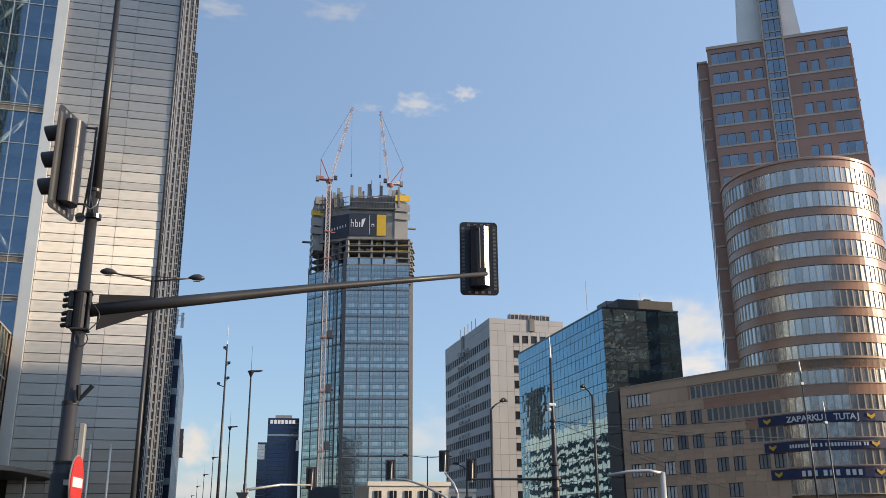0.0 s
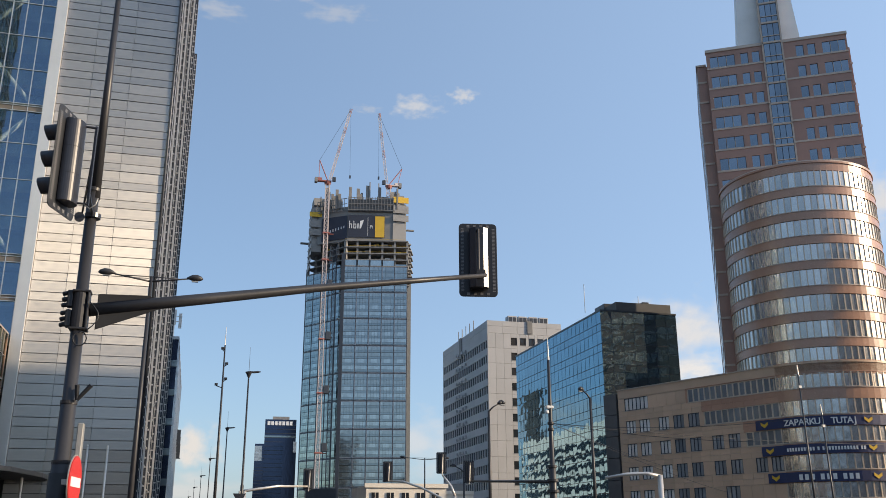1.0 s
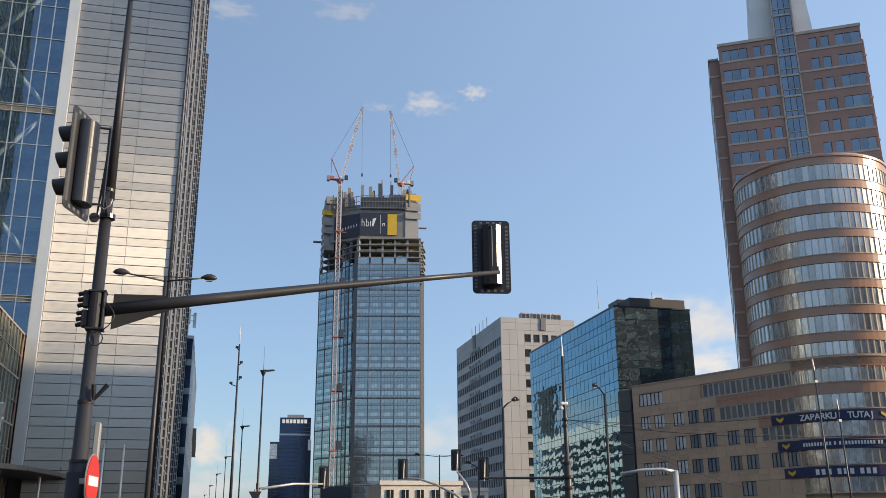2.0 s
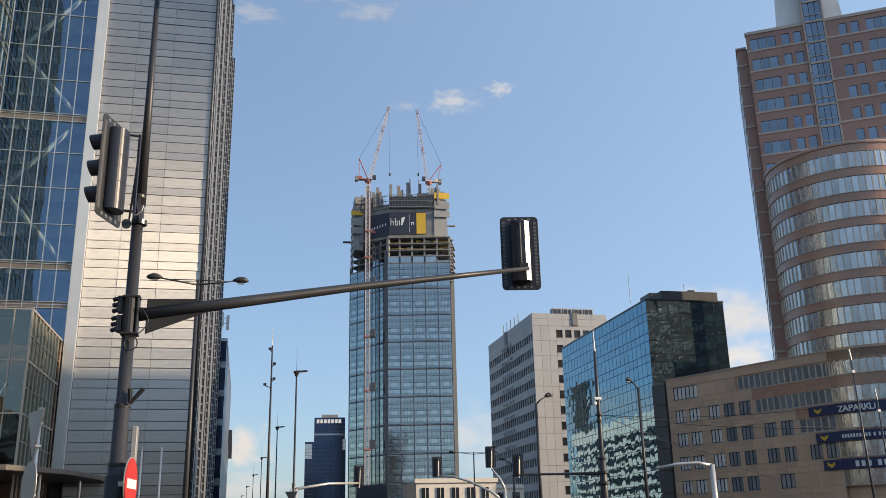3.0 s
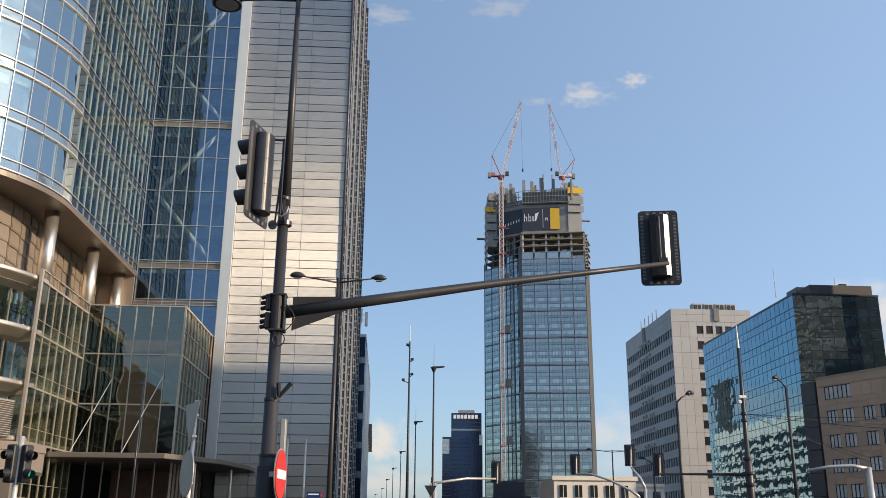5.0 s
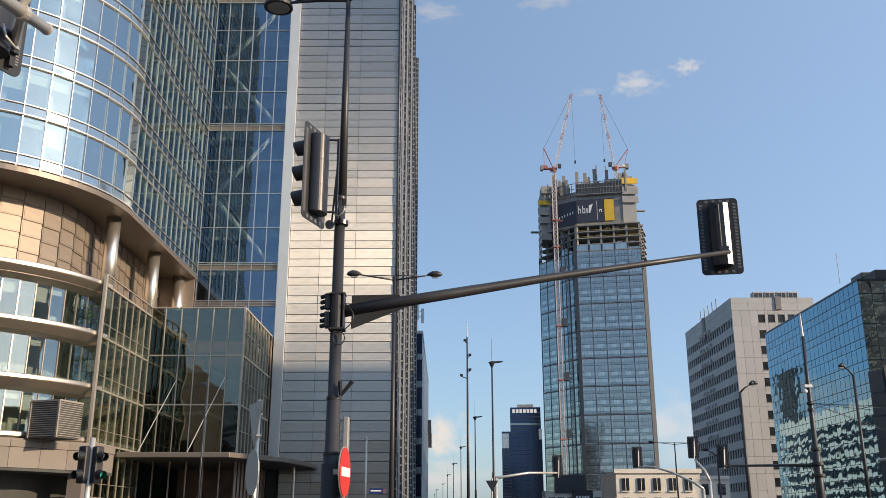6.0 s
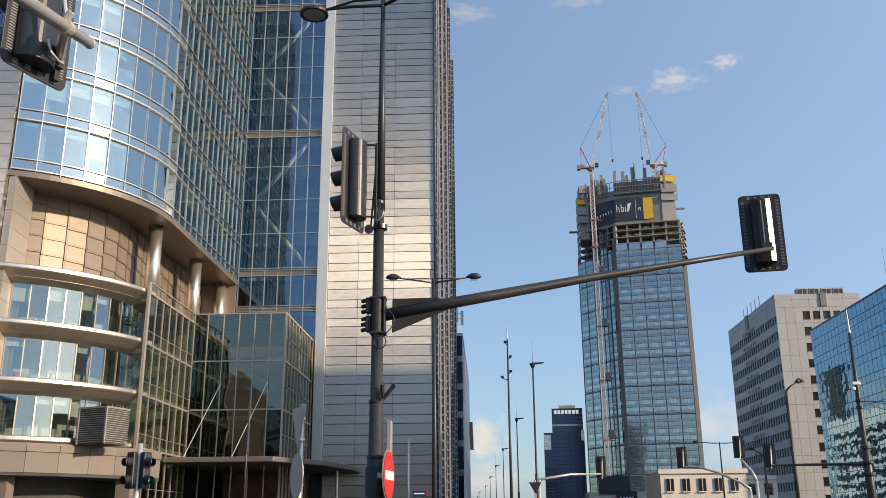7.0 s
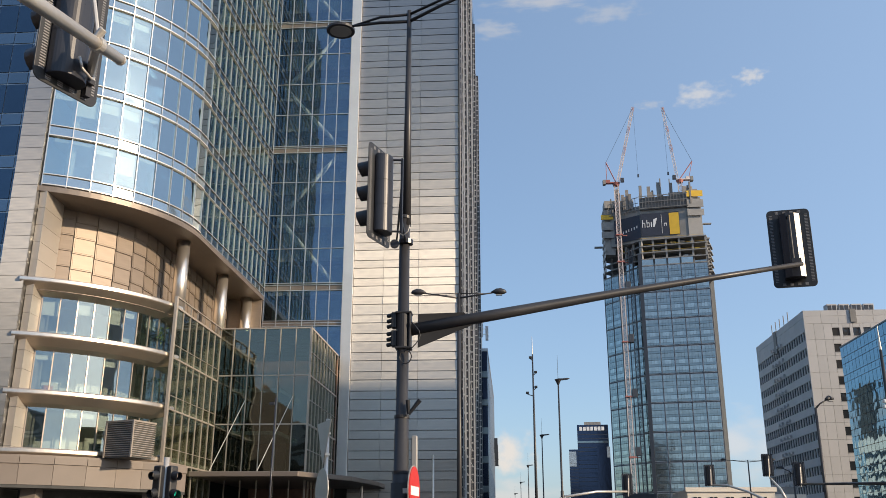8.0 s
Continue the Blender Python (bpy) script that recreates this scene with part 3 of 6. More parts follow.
# glass entrance box
BX0, BX1, BY, BZ = -25.0, -16.9, 75.4, 19.2
bw = (BX1 - BX0) / 6
me_box = shared("glass_pane", Shape().box(0.03, 0, 0.03, bw - 0.03, 0.03, 4.06), G_LOBBY)
sw = (87.7 - BY) / 9
me_side = shared("glass_pane", Shape().box(0.03, 0, 0.03, sw - 0.03, 0.03, 4.06), G_LOBBY)
sf = wall_frame(BX1, BY, 0, 1)
for k in range(3):
    for c in range(6):
        piece("glass_pane", me_box, office, pose(BX0 + c * bw, BY + 0.05, 6.95 + k * 4.09, rng.uniform(-0.4, 0.4), 0, rng.uniform(-0.4, 0.4))).visible_shadow = False
    for c in range(9):
        piece("glass_pane", me_side, office, sf @ pose(c * sw, 0.05, 6.95 + k * 4.09)).visible_shadow = False
bs = Shape()
for c in range(7):
    bs.box(BX0 + c * bw - 0.035, BY - 0.03, 3, BX0 + c * bw + 0.035, BY + 0.15, BZ + 0.1)
for k in range(4):
    bs.box(BX0, BY - 0.02, 6.88 + k * 4.09, BX1, BY + 0.14, 6.99 + k * 4.09)
part("lobby_side_wall", Shape().box(-34, 76.2, 0, -25.2, 76.4, 18), M_INSIDE, office)
part("box_frame", bs, M_TANFRAME, office)
ss = Shape()
for c in range(10):
    ss.box(c * sw - 0.025, -0.03, 3, c * sw + 0.025, 0.12, BZ + 0.1)
for k in range(4):
    ss.box(0, -0.02, 6.85 + k * 4.09, 9 * sw, 0.12, 7.0 + k * 4.09)
    if k < 3:
        ss.box(0, 0, 8.95 + k * 4.09, 9 * sw, 0.1, 9.0 + k * 4.09)
part("box_side_frame", ss, M_TANFRAME, office, m=sf)
me_roof = shared("roof_pane", Shape().box(0.03, 0, 0, bw - 0.03, 12.2, 0.03), G_LOBBY)
for c in range(6):
    piece("roof_pane", me_roof, office, pose(BX0 + c * bw, BY + 0.1, BZ)).visible_shadow = False
bt = Shape()
for k in range(7):
    bt.box(BX0, BY + 0.6 + k * 1.9, BZ - 0.5, BX1, BY + 0.75 + k * 1.9, BZ - 0.05)
part("roof_beam", bt, M_MULLION_DARK, office)
part("lobby_wall", Shape().box(-25, 87.5, 0, -16.9, 87.7, 19.0), mat("lobby_brown_wall", (0.22, 0.135, 0.10), 0.6, 0, 0.5, 2.0), office)
lobby_floor = Shape()
for z in (10.9, 14.65):
    lobby_floor.box(-25, 80, z - 0.25, -20.5, 87.4, z + 0.1)
part("lobby_gallery", lobby_floor, M_SLAB, office)

# porch roof with its stays, base and plant box
part("porch_roof", Shape().prism([(-25.2, 70.4), (-16.4, 70.6), (-13.2, 76.5), (-12.0, 84), (-12.0, 87.9), (-25.2, 87.9)], 6.45, 6.85), M_SOFFIT, office, "thin projecting entrance roof", bevel=0.05)
for xa, za, xb, zb in ((-23.6, 6.85, -22.3, 13.0), (-19.8, 6.85, -18.2, 13.4)):
    part("stay_rod", Shape().tube((xa, 71.2, za), (xb, 75.3, zb), 0.032, n=8), M_SILVER, office)
part("porch_post", Shape().tube((-15.2, 76.0, 0), (-15.2, 76.0, 6.45), 0.12).tube((-13.6, 84.0, 0), (-13.6, 84.0, 6.45), 0.12), M_SILVER, office)
base_line = arc(R + 0.75, 72, 26, 5) + [(-24.2, 63.5), (-23.7, 66.5)]
for a, b in zip(base_line, base_line[1:]):
    w = math.hypot(b[0] - a[0], b[1] - a[1])
    m = wall_frame(a[0], a[1], b[0] - a[0], b[1] - a[1])
    part("stone_slab", Shape().box(0.012, 0, 0, w - 0.012, 0.3, 1.28), M_STONE, office, m=m @ pose(0, 0, 5.1))
    part("stone_coping", Shape().box(0.012, -0.08, 0, w - 0.012, 0.3, 0.42), M_STONE, office, m=m @ pose(0, 0, 6.4))
part("base_top", Shape().prism(base_line + [(-27, 70), (-36, 70), (-36, 60)], 6.8, 6.95), M_STONE, office)
# Near-black underside and back wall stand in for the shade below.
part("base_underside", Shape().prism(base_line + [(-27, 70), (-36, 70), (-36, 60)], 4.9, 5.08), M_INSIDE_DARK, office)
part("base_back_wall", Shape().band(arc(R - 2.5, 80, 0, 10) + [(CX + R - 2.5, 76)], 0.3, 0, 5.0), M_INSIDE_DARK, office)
for x, y in ((-31.0, 58.6), (-25.2, 64.2)):
    part("base_pier", Shape().box(x - 0.5, y - 0.5, 0, x + 0.5, y + 0.5, 5.0), M_STONE, office)

# metal pier left of the windows and the recessed wall behind it
me_pier = shared("metal_panel", Shape().box(-0.9, 0, 0, 0.9, 0.06, PH - 0.02), M_PANEL)
for k in range(70):
    piece("metal_panel", me_pier, office, pose(-33.4, 56.55, k * PH, -1.2, 0, rng.uniform(-0.2, 0.2)))
part("pier_core", Shape().box(-34.25, 56.65, 0, -32.55, 60.0, 66), M_PANEL, office)
me_rec = shared("window_pane", Shape().box(0.04, 0, 0.04, 1.66, 0.04, 2.6), coated("navy_mirror_glass", (0.07, 0.115, 0.17), 0.04, 0.02, 2.5, 0.25))
me_rec2 = shared("spandrel_pane", Shape().box(0.04, 0, 0.04, 1.66, 0.04, 1.0), coated("slate_spandrel_glass", (0.17, 0.23, 0.29), 0.06, 0.02, 2.5, 0.2))
for k in range(17):
    for c in range(5):
        piece("window_pane", me_rec, office, pose(-44.3 + c * 1.7, 64.4, k * FLOOR + 1.15))
        piece("spandrel_pane", me_rec2, office, pose(-44.3 + c * 1.7, 64.4, k * FLOOR + 0.08))
part("recess_wall", Shape().box(-44.5, 64.47, 0, -34.0, 64.8, 66), M_MULLION, office)


M_LOUVRE = mat("tan_louvre_metal", (0.33, 0.29, 0.25), 0.5, 0.3, 0.1, 1.0)


def louvre_box():
    ob = thing("louvred_plant_box", "pale metal louvred ventilation box on a stone base", "vent", pose(-25.6, 60.4, 6.95, 0, 0, -20))
    part("cabinet", Shape().box(-1.1, -1.0, 0, 1.1, 1.0, 2.3), M_INSIDE_DARK, ob)
    part("cap", Shape().box(-1.2, -1.1, 2.3, 1.2, 1.1, 2.42), M_LOUVRE, ob)
    for sx in (-1, 1):
        part("corner_post", Shape().box(sx * 1.15 - 0.06, -1.12, 0, sx * 1.15 + 0.06, -1.0, 2.3), M_LOUVRE, ob)
    me = shared("slat", Shape().box(-1.12, -0.07, 0, 1.12, 0.0, 0.05), M_LOUVRE)
    for k in range(16):
        piece("slat", me, ob, pose(0, -1.0, 0.08 + k * 0.14, -30))
        piece("slat", me, ob, pose(1.1, 0, 0.08 + k * 0.14, -30, 0, 90))
    return ob


louvre_box()


# a few things behind the lower windows
M_ORANGE = mat("orange_card", (0.55, 0.14, 0.03), 0.6)
M_POTLEAF = mat("pot_plant_leaves", (0.05, 0.10, 0.03), 0.6, 0, 0.3, 0.3)
for n, (ang, z, col) in enumerate(((57, 11.15, M_ORANGE), (45, 11.15, M_WHITE), (28, 14.95, M_WHITE), (52, 14.95, M_WHITE), (36, 7.4, M_WHITE), (50, 7.4, M_BLIND))):
    x, y = CX + (R - 2.0) * math.cos(radians(ang)), CY - (R - 2.0) * math.sin(radians(ang))
    bx = thing("box_file", "card box standing behind an office window", "box", pose(x, y, z, 0, 0, 90 - ang), "boxes behind the windows")
    part("carton", Shape().box(-0.35, -0.2, 0, 0.35, 0.2, 0.55 + 0.1 * (n % 3)), col, bx, bevel=0.01)
    part("lid", Shape().box(-0.37, -0.22, 0.55 + 0.1 * (n % 3), 0.37, 0.22, 0.62 + 0.1 * (n % 3)), col, bx)
for n, (x, y, z) in enumerate(((-26.2, 65.6, 14.95), (-26.2, 65.8, 11.15), (-26.1, 70.0, 11.15))):
    pl = thing("pot_plant", "leafy pot plant on the floor behind glass", "plant", pose(x, y, z), "pot plants")
    part("pot", Shape().tube((0, 0, 0), (0, 0, 0.4), 0.16, 0.22, 14), M_WHITE, pl)
    part("stem", Shape().path([(0, 0, 0.4), (0.05, 0, 1.2), (0, 0.05, 2.0)], [0.03, 0.025, 0.012], 6), M_POTLEAF, pl)
    lv, lr = Shape(), random.Random(n)
    for k in range(90):
        c = Vector((lr.gauss(0, 0.22), lr.gauss(0, 0.22), lr.uniform(0.7, 2.2)))
        u_ = Vector((lr.gauss(0, 1), lr.gauss(0, 1), lr.gauss(0, 0.6))).normalized() * 0.14
        v_ = Vector((lr.gauss(0, 1), lr.gauss(0, 1), lr.gauss(0, 1))).normalized() * 0.07
        q = len(lv.v)
        lv.v += [tuple(c - u_), tuple(c + v_), tuple(c + u_), tuple(c - v_)]
        lv.f.append((q, q + 1, q + 2, q + 3))
    part("foliage", lv, M_POTLEAF, pl)


# ---- glass tower under construction ----
tower = thing("glass_tower", "unfinished blue glass skyscraper with bare concrete top floors", "skyscraper", pose(74.8, 494.4, 0))
TC = wall_frame(0, 0, 0.982, -0.19)
TL = wall_frame(-0.559 * 32.5, 0.829 * 32.5, 0.559, -0.829)
TW, TLW, MH, Z0, ZG = 35.8, 32.5, 15.3, -4.4, 152.6
me_vis = []
for w in (7.16, 6.5):
    v, b, f = Shape(), Shape(), Shape()
    for k in range(4):
        z = 0.7 + k * 3.62
        for c in range(4):
            x0, x1 = 0.34 + c * (w - 0.68) / 4, 0.34 + (c + 1) * (w - 0.68) / 4
            v.box(x0 + 0.035, 0, z + 1.35, x1 - 0.035, 0.1, z + 3.5)
            b.box(x0 + 0.03, 0.0, z + 0.05, x1 - 0.03, 0.1, z + 1.27)
    f.box(0.2, -0.12, 0.35, 0.32, 0.1, 14.95).box(w - 0.32, -0.12, 0.35, w - 0.2, 0.1, 14.95)
    f.box(0.32, -0.12, 0.35, w - 0.32, 0.1, 0.5).box(0.32, -0.12, 14.8, w - 0.32, 0.1, 14.95)
    me_vis.append((shared("glazing", v, M_TWGLASS), shared("spandrel_glass", b, M_TWBAND), shared("module_frame", f, M_MULLION)))
for face, (F, w, ncol, meshes) in enumerate(((TC, 7.16, 5, me_vis[0]), (TL, 6.5, 5, me_vis[1]))):
    for k in range(11):
        z = Z0 + k * MH
        if z > 140:
            continue
        for c in range(ncol):
            m = F @ pose(c * w, 0, z, rng.uniform(-0.15, 0.15), 0, rng.uniform(-0.15, 0.15))
            for nm, me in zip(("glazing", "spandrel_glass", "module_frame"), meshes):
                tagged(piece(nm, me, tower, m), kind="stuff")
    half = Shape()
    for c in range(ncol):
        if face == 0 or c > 2:
            half.box(c * w + 0.5, 0.02, 148.7, c * w + w - 0.5, 0.12, 152.4 if c < 4 else 150)
    part("top_glazing", half, M_TWGLASS, tower, m=F)
    post = Shape()
    for c in range(ncol + 1):
        post.box(c * w - 0.17, -0.25, 0, c * w + 0.17, 0.3, ZG)
    for k in range(1, 11):
        post.box(0, -0.1, Z0 + k * MH - 0.3, ncol * w, 0.3, Z0 + k * MH + 0.3)
    part("dark_frame", post, M_MULLION_DARK, tower, m=F)
part("corner_post", Shape().box(-1.6, -0.5, 0, 0.3, 1.5, 156), M_MULLION_DARK, tower, m=TC)
right = TC @ Vector((TW, 0, 0))
left = TL @ Vector((0, 0, 0))
plan = [(left.x, left.y), (0, 0.2), (right.x, right.y), (right.x + 9, right.y + 26), (left.x + 26, left.y + 22)]
part("tower_core", Shape().prism([(x * 0.98 + 0.3, y * 0.98 + 0.9) for x, y in plan], 0, 146), M_INSIDE_DARK, tower)
for k, z in enumerate((148.5, 152.3, 156.1, 159.9, 163.7)):
    part("concrete_slab", Shape().prism([(x * 1.01, y * 1.01 - 0.3) for x, y in plan], z, z + 0.55), M_CONCRETE, tower)
for F, w in ((TC, 7.16), (TL, 6.5)):
    for c in range(6):
        part("concrete_column", Shape().box(c * w - 0.55, 0.6, 146, c * w + 0.55, 1.7, 164), M_CONCRETE, tower, m=F)
part("inner_core", Shape().prism([(x * 0.62 + 6, y * 0.62 + 7) for x, y in plan], 146, 164.2), M_CONCRETE, tower)
# raw core above the slabs
core = [(-14.5, 13), (1.5, 1.6), (28, -3.2), (34, 14), (2, 30)]
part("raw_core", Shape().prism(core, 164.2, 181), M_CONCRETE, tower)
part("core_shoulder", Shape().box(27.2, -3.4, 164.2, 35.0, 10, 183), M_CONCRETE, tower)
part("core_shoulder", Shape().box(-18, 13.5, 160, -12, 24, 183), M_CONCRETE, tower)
sides = Shape()
for k in range(7):
    sides.box(-18.4, 13.0, 150 + k * 4, -17.8, 24, 152.2 + k * 4)
part("edge_screen", sides, M_CONCRETE_L, tower)
bf = wall_frame(1.4, 1.4, 0.983, -0.178)
bl = wall_frame(-14.6, 12.8, 0.814, -0.58)
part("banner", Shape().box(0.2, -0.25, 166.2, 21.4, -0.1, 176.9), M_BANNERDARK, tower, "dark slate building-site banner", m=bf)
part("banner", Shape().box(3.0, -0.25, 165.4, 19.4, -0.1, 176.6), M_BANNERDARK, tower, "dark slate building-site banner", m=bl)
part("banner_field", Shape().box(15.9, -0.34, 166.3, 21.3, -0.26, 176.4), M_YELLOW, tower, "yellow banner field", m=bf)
mk = Shape()
for x0, x1, z0, z1 in ((0.9, 1.25, 170.4, 174.0), (1.25, 2.4, 172.3, 172.65), (2.2, 2.55, 170.4, 172.5), (3.4, 3.75, 170.4, 174.0), (3.75, 4.9, 172.3, 172.65), (4.6, 4.95, 170.6, 172.5), (3.75, 4.9, 170.4, 170.75), (5.7, 6.3, 170.4, 172.8)):
    mk.box(x0, -0.32, z0, x1, -0.26, z1)
mk.v += [(6.9, -0.32, 170.4), (7.7, -0.32, 170.4), (9.4, -0.32, 174.6), (7.2, -0.32, 174.0)]
mk.f.append((len(mk.v) - 4, len(mk.v) - 3, len(mk.v) - 2, len(mk.v) - 1))
mk.box(11.6, -0.32, 167, 11.8, -0.26, 176)
mk.box(12.9, -0.32, 170.5, 13.2, -0.26, 171.9).box(13.2, -0.32, 171.5, 14.1, -0.26, 171.9).box(14.1, -0.32, 170.5, 14.4, -0.26, 171.9)
part("banner_mark", mk, M_WHITE, tower, "white marks on the banner", m=bf)
mk2 = Shape()
for k in range(6):
    mk2.box(8.4 + k * 1.75, -0.32, 169.3 + k * 0.25, 8.9 + k * 1.75, -0.26, 170.5 + k * 0.25)
part("banner_mark", mk2, M_WHITE, tower, "white marks on the banner", m=bl)
cage = Shape()
for k in range(16):
    cage.box(k * 1.75, -1.6, 178.8, k * 1.75 + 0.25, -1.3, 185.4)
for z in (179, 182, 184.8):
    cage.box(0, -1.55, z, 27, -1.35, z + 0.3)
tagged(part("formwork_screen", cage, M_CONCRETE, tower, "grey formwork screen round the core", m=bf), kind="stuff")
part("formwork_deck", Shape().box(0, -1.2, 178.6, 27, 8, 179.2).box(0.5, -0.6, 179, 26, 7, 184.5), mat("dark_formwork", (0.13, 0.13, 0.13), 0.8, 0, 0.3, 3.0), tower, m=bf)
cage2 = Shape()
for k in range(11):
    cage2.box(k * 1.75, -1.2, 178.8, k * 1.75 + 0.25, -0.9, 185)
for z in (179, 182, 184.6):
    cage2.box(0, -1.15, z, 19.5, -0.95, z + 0.3)
tagged(part("formwork_screen", cage2, M_CONCRETE, tower, "grey formwork screen round the core", m=bl), kind="stuff")
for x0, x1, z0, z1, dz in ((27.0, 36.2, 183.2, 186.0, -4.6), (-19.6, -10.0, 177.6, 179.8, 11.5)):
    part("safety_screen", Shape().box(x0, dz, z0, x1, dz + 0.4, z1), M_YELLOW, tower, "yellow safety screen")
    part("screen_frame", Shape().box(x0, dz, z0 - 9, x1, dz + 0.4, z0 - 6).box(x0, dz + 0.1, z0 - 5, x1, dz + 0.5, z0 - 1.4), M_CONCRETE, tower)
tops = random.Random(11)
M_FORM = mat("weathered_formwork", (0.20, 0.19, 0.18), 0.8, 0, 0.35, 2.0, each=0.8)
for k in range(34):
    x = tops.uniform(-14, 31)
    h = tops.uniform(0, 5) + (4.5 if 10 < x < 24 and k % 2 else 0)
    y = 6 + tops.uniform(-5, 10) - x * 0.2
    w = tops.uniform(0.5, 2.4)
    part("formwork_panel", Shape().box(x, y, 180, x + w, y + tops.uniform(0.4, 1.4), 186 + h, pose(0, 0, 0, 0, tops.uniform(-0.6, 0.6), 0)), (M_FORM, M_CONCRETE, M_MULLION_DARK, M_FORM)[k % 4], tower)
# stacked site materials between the open slabs
for k in range(46):
    F = TC if k % 3 else TL
    z = (149.05, 152.85, 156.65, 160.45)[k % 4]
    x = tops.uniform(1, 33 if k % 3 else 30)
    part("site_pallet", Shape().box(x, 1.9, z, x + tops.uniform(0.8, 3), 3.2, z + tops.uniform(0.5, 2.4)), (M_FORM, M_CONCRETE_L, M_YELLOW, M_MULLION_DARK, M_FORM)[k % 5], tower, m=F)
part("edge_rail", Shape().box(0, 0.1, 157.3, 35.8, 0.16, 157.4).box(0, 0.1, 161.1, 35.8, 0.16, 161.2).box(0, 0.1, 164.9, 35.8, 0.16, 165.0), M_YELLOW, tower, "thin yellow guard rails", m=TC)
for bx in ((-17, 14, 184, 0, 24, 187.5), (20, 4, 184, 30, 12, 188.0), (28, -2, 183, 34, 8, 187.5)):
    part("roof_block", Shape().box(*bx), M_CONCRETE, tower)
tarp = Shape()
for k in range(14):
    tarp.box(35.2 + (k % 2) * 0.9, -4.6, 138 + k * 1.9, 37.0 + (k % 2) * 0.9, 4, 138.7 + k * 1.9)
part("edge_net", tarp, M_CONCRETE, tower)
part("loading_bay", Shape().box(-23.0, 22.5, 167.5, -12, 25, 168.1), M_CONCRETE, tower)
part("loading_bay", Shape().box(35.5, -3, 172.0, 40, -1, 172.6), M_CONCRETE, tower)


# crown heights above 165 m are stretched to fit the camera's view
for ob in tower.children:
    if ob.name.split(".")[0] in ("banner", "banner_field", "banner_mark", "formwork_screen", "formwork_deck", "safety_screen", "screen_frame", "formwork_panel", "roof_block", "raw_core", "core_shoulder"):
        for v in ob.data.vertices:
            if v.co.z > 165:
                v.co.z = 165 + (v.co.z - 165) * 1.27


def lattice(p, q, w, bays, name, material, parent):
    """A square lattice girder from p to q."""
    p, q = Vector(p), Vector(q)
    d = (q - p).normalized()
    a = d.cross(Vector((0.3, 1, 0.05))).normalized() * w / 2
    b = d.cross(a).normalized() * w / 2
    s = Shape()
    cs = [a + b, a - b, -a - b, b - a]
    t = w * 0.085
    for c in cs:
        s.tube(p + c, q + c, t, n=4)
    for i in range(bays):
        u0, u1 = p + (q - p) * i / bays, p + (q - p) * (i + 1) / bays
        for j in range(4):
            s.tube(u0 + cs[j], u1 + cs[(j + 1) % 4], t * 0.8, n=4, cap=False)
            s.tube(u1 + cs[j], u1 + cs[(j + 1) % 4], t * 0.8, n=4, cap=False)
    return part(name, s, material, parent)


def luffing_crane(x, y, z0, top, tip, back, label, ties=()):
    ob = thing("tower_crane", label, "crane", pose(x, y, 0), "tower cranes")
    lattice((0, 0, z0), (0, 0, top), 2.2, int((top - z0) / 2.6), "mast", M_CRANE_W, ob)
    for z in ties:
        part("mast_tie", Shape().box(-2.0, -1.6, z, 2.0, 1.6, z + 0.7).box(1.0, 0, z, 4.5, 0.8, z + 0.4), M_CRANE_R, ob, "red mast collar")
    sx = -1 if back[0] < 0 else 1
    part("slewing_ring", Shape().tube((0, 0, top), (0, 0, top + 1.6), 1.7, 2.2, 12), M_CRANE_R, ob)
    part("machine_deck", Shape().box(min(-2, sx * 7.6), -1.3, top + 1.6, max(2, sx * 7.6), 1.3, top + 2.2).box(sx * 4.8 - 1.3, -1.2, top + 2.2, sx * 4.8 + 1.3, 1.2, top + 3.6), M_CRANE_R if sx < 0 else M_CRANE_W, ob)
    part("counterweight", Shape().box(sx * 6.8 - 0.8, -1.4, top + 0.8, sx * 6.8 + 0.8, 1.4, top + 3.6), M_CONCRETE, ob)
    part("cab", Shape().box(-sx * 3.4 - 1, -2.8, top + 1.5, -sx * 3.4 + 1, -1.2, top + 4.0), M_MULLION_DARK, ob, bevel=0.1)
    head = Vector(back)
    part("a_frame", Shape().tube((0, 0, top + 2.2), head, 0.30, n=6).tube((sx * 5.2, 0, top + 2.2), head, 0.16, n=6), M_CRANE_R, ob)
    foot = Vector((-sx * 1.2, 0, top + 3))
    lattice(foot, tip, 1.35, 26, "boom", M_CRANE_W, ob)
    red = Shape()
    for a, b in ((0.36, 0.46), (0.64, 0.72), (0.93, 1.0)):
        p, q = foot.lerp(Vector(tip), a), foot.lerp(Vector(tip), b)
        red.tube(p + Vector((0, -0.9, 0)), q + Vector((0, -0.9, 0)), 0.14, n=4).tube(p + Vector((0.7, -0.9, 0)), q + Vector((0.7, -0.9, 0)), 0.12, n=4)
    part("boom_stripe", red, M_CRANE_R, ob)
    part("luffing_cable", Shape().tube(head, tip, 0.10, n=4), M_MULLION_DARK, ob)
    part("hoist_rope", Shape().tube(tip, (tip[0] + 0.4, tip[1], top + 8), 0.07, n=4).box(tip[0], tip[1] - 0.5, top + 6.5, tip[0] + 0.9, tip[1] + 0.5, top + 8.2), M_MULLION_DARK, ob)
    return ob


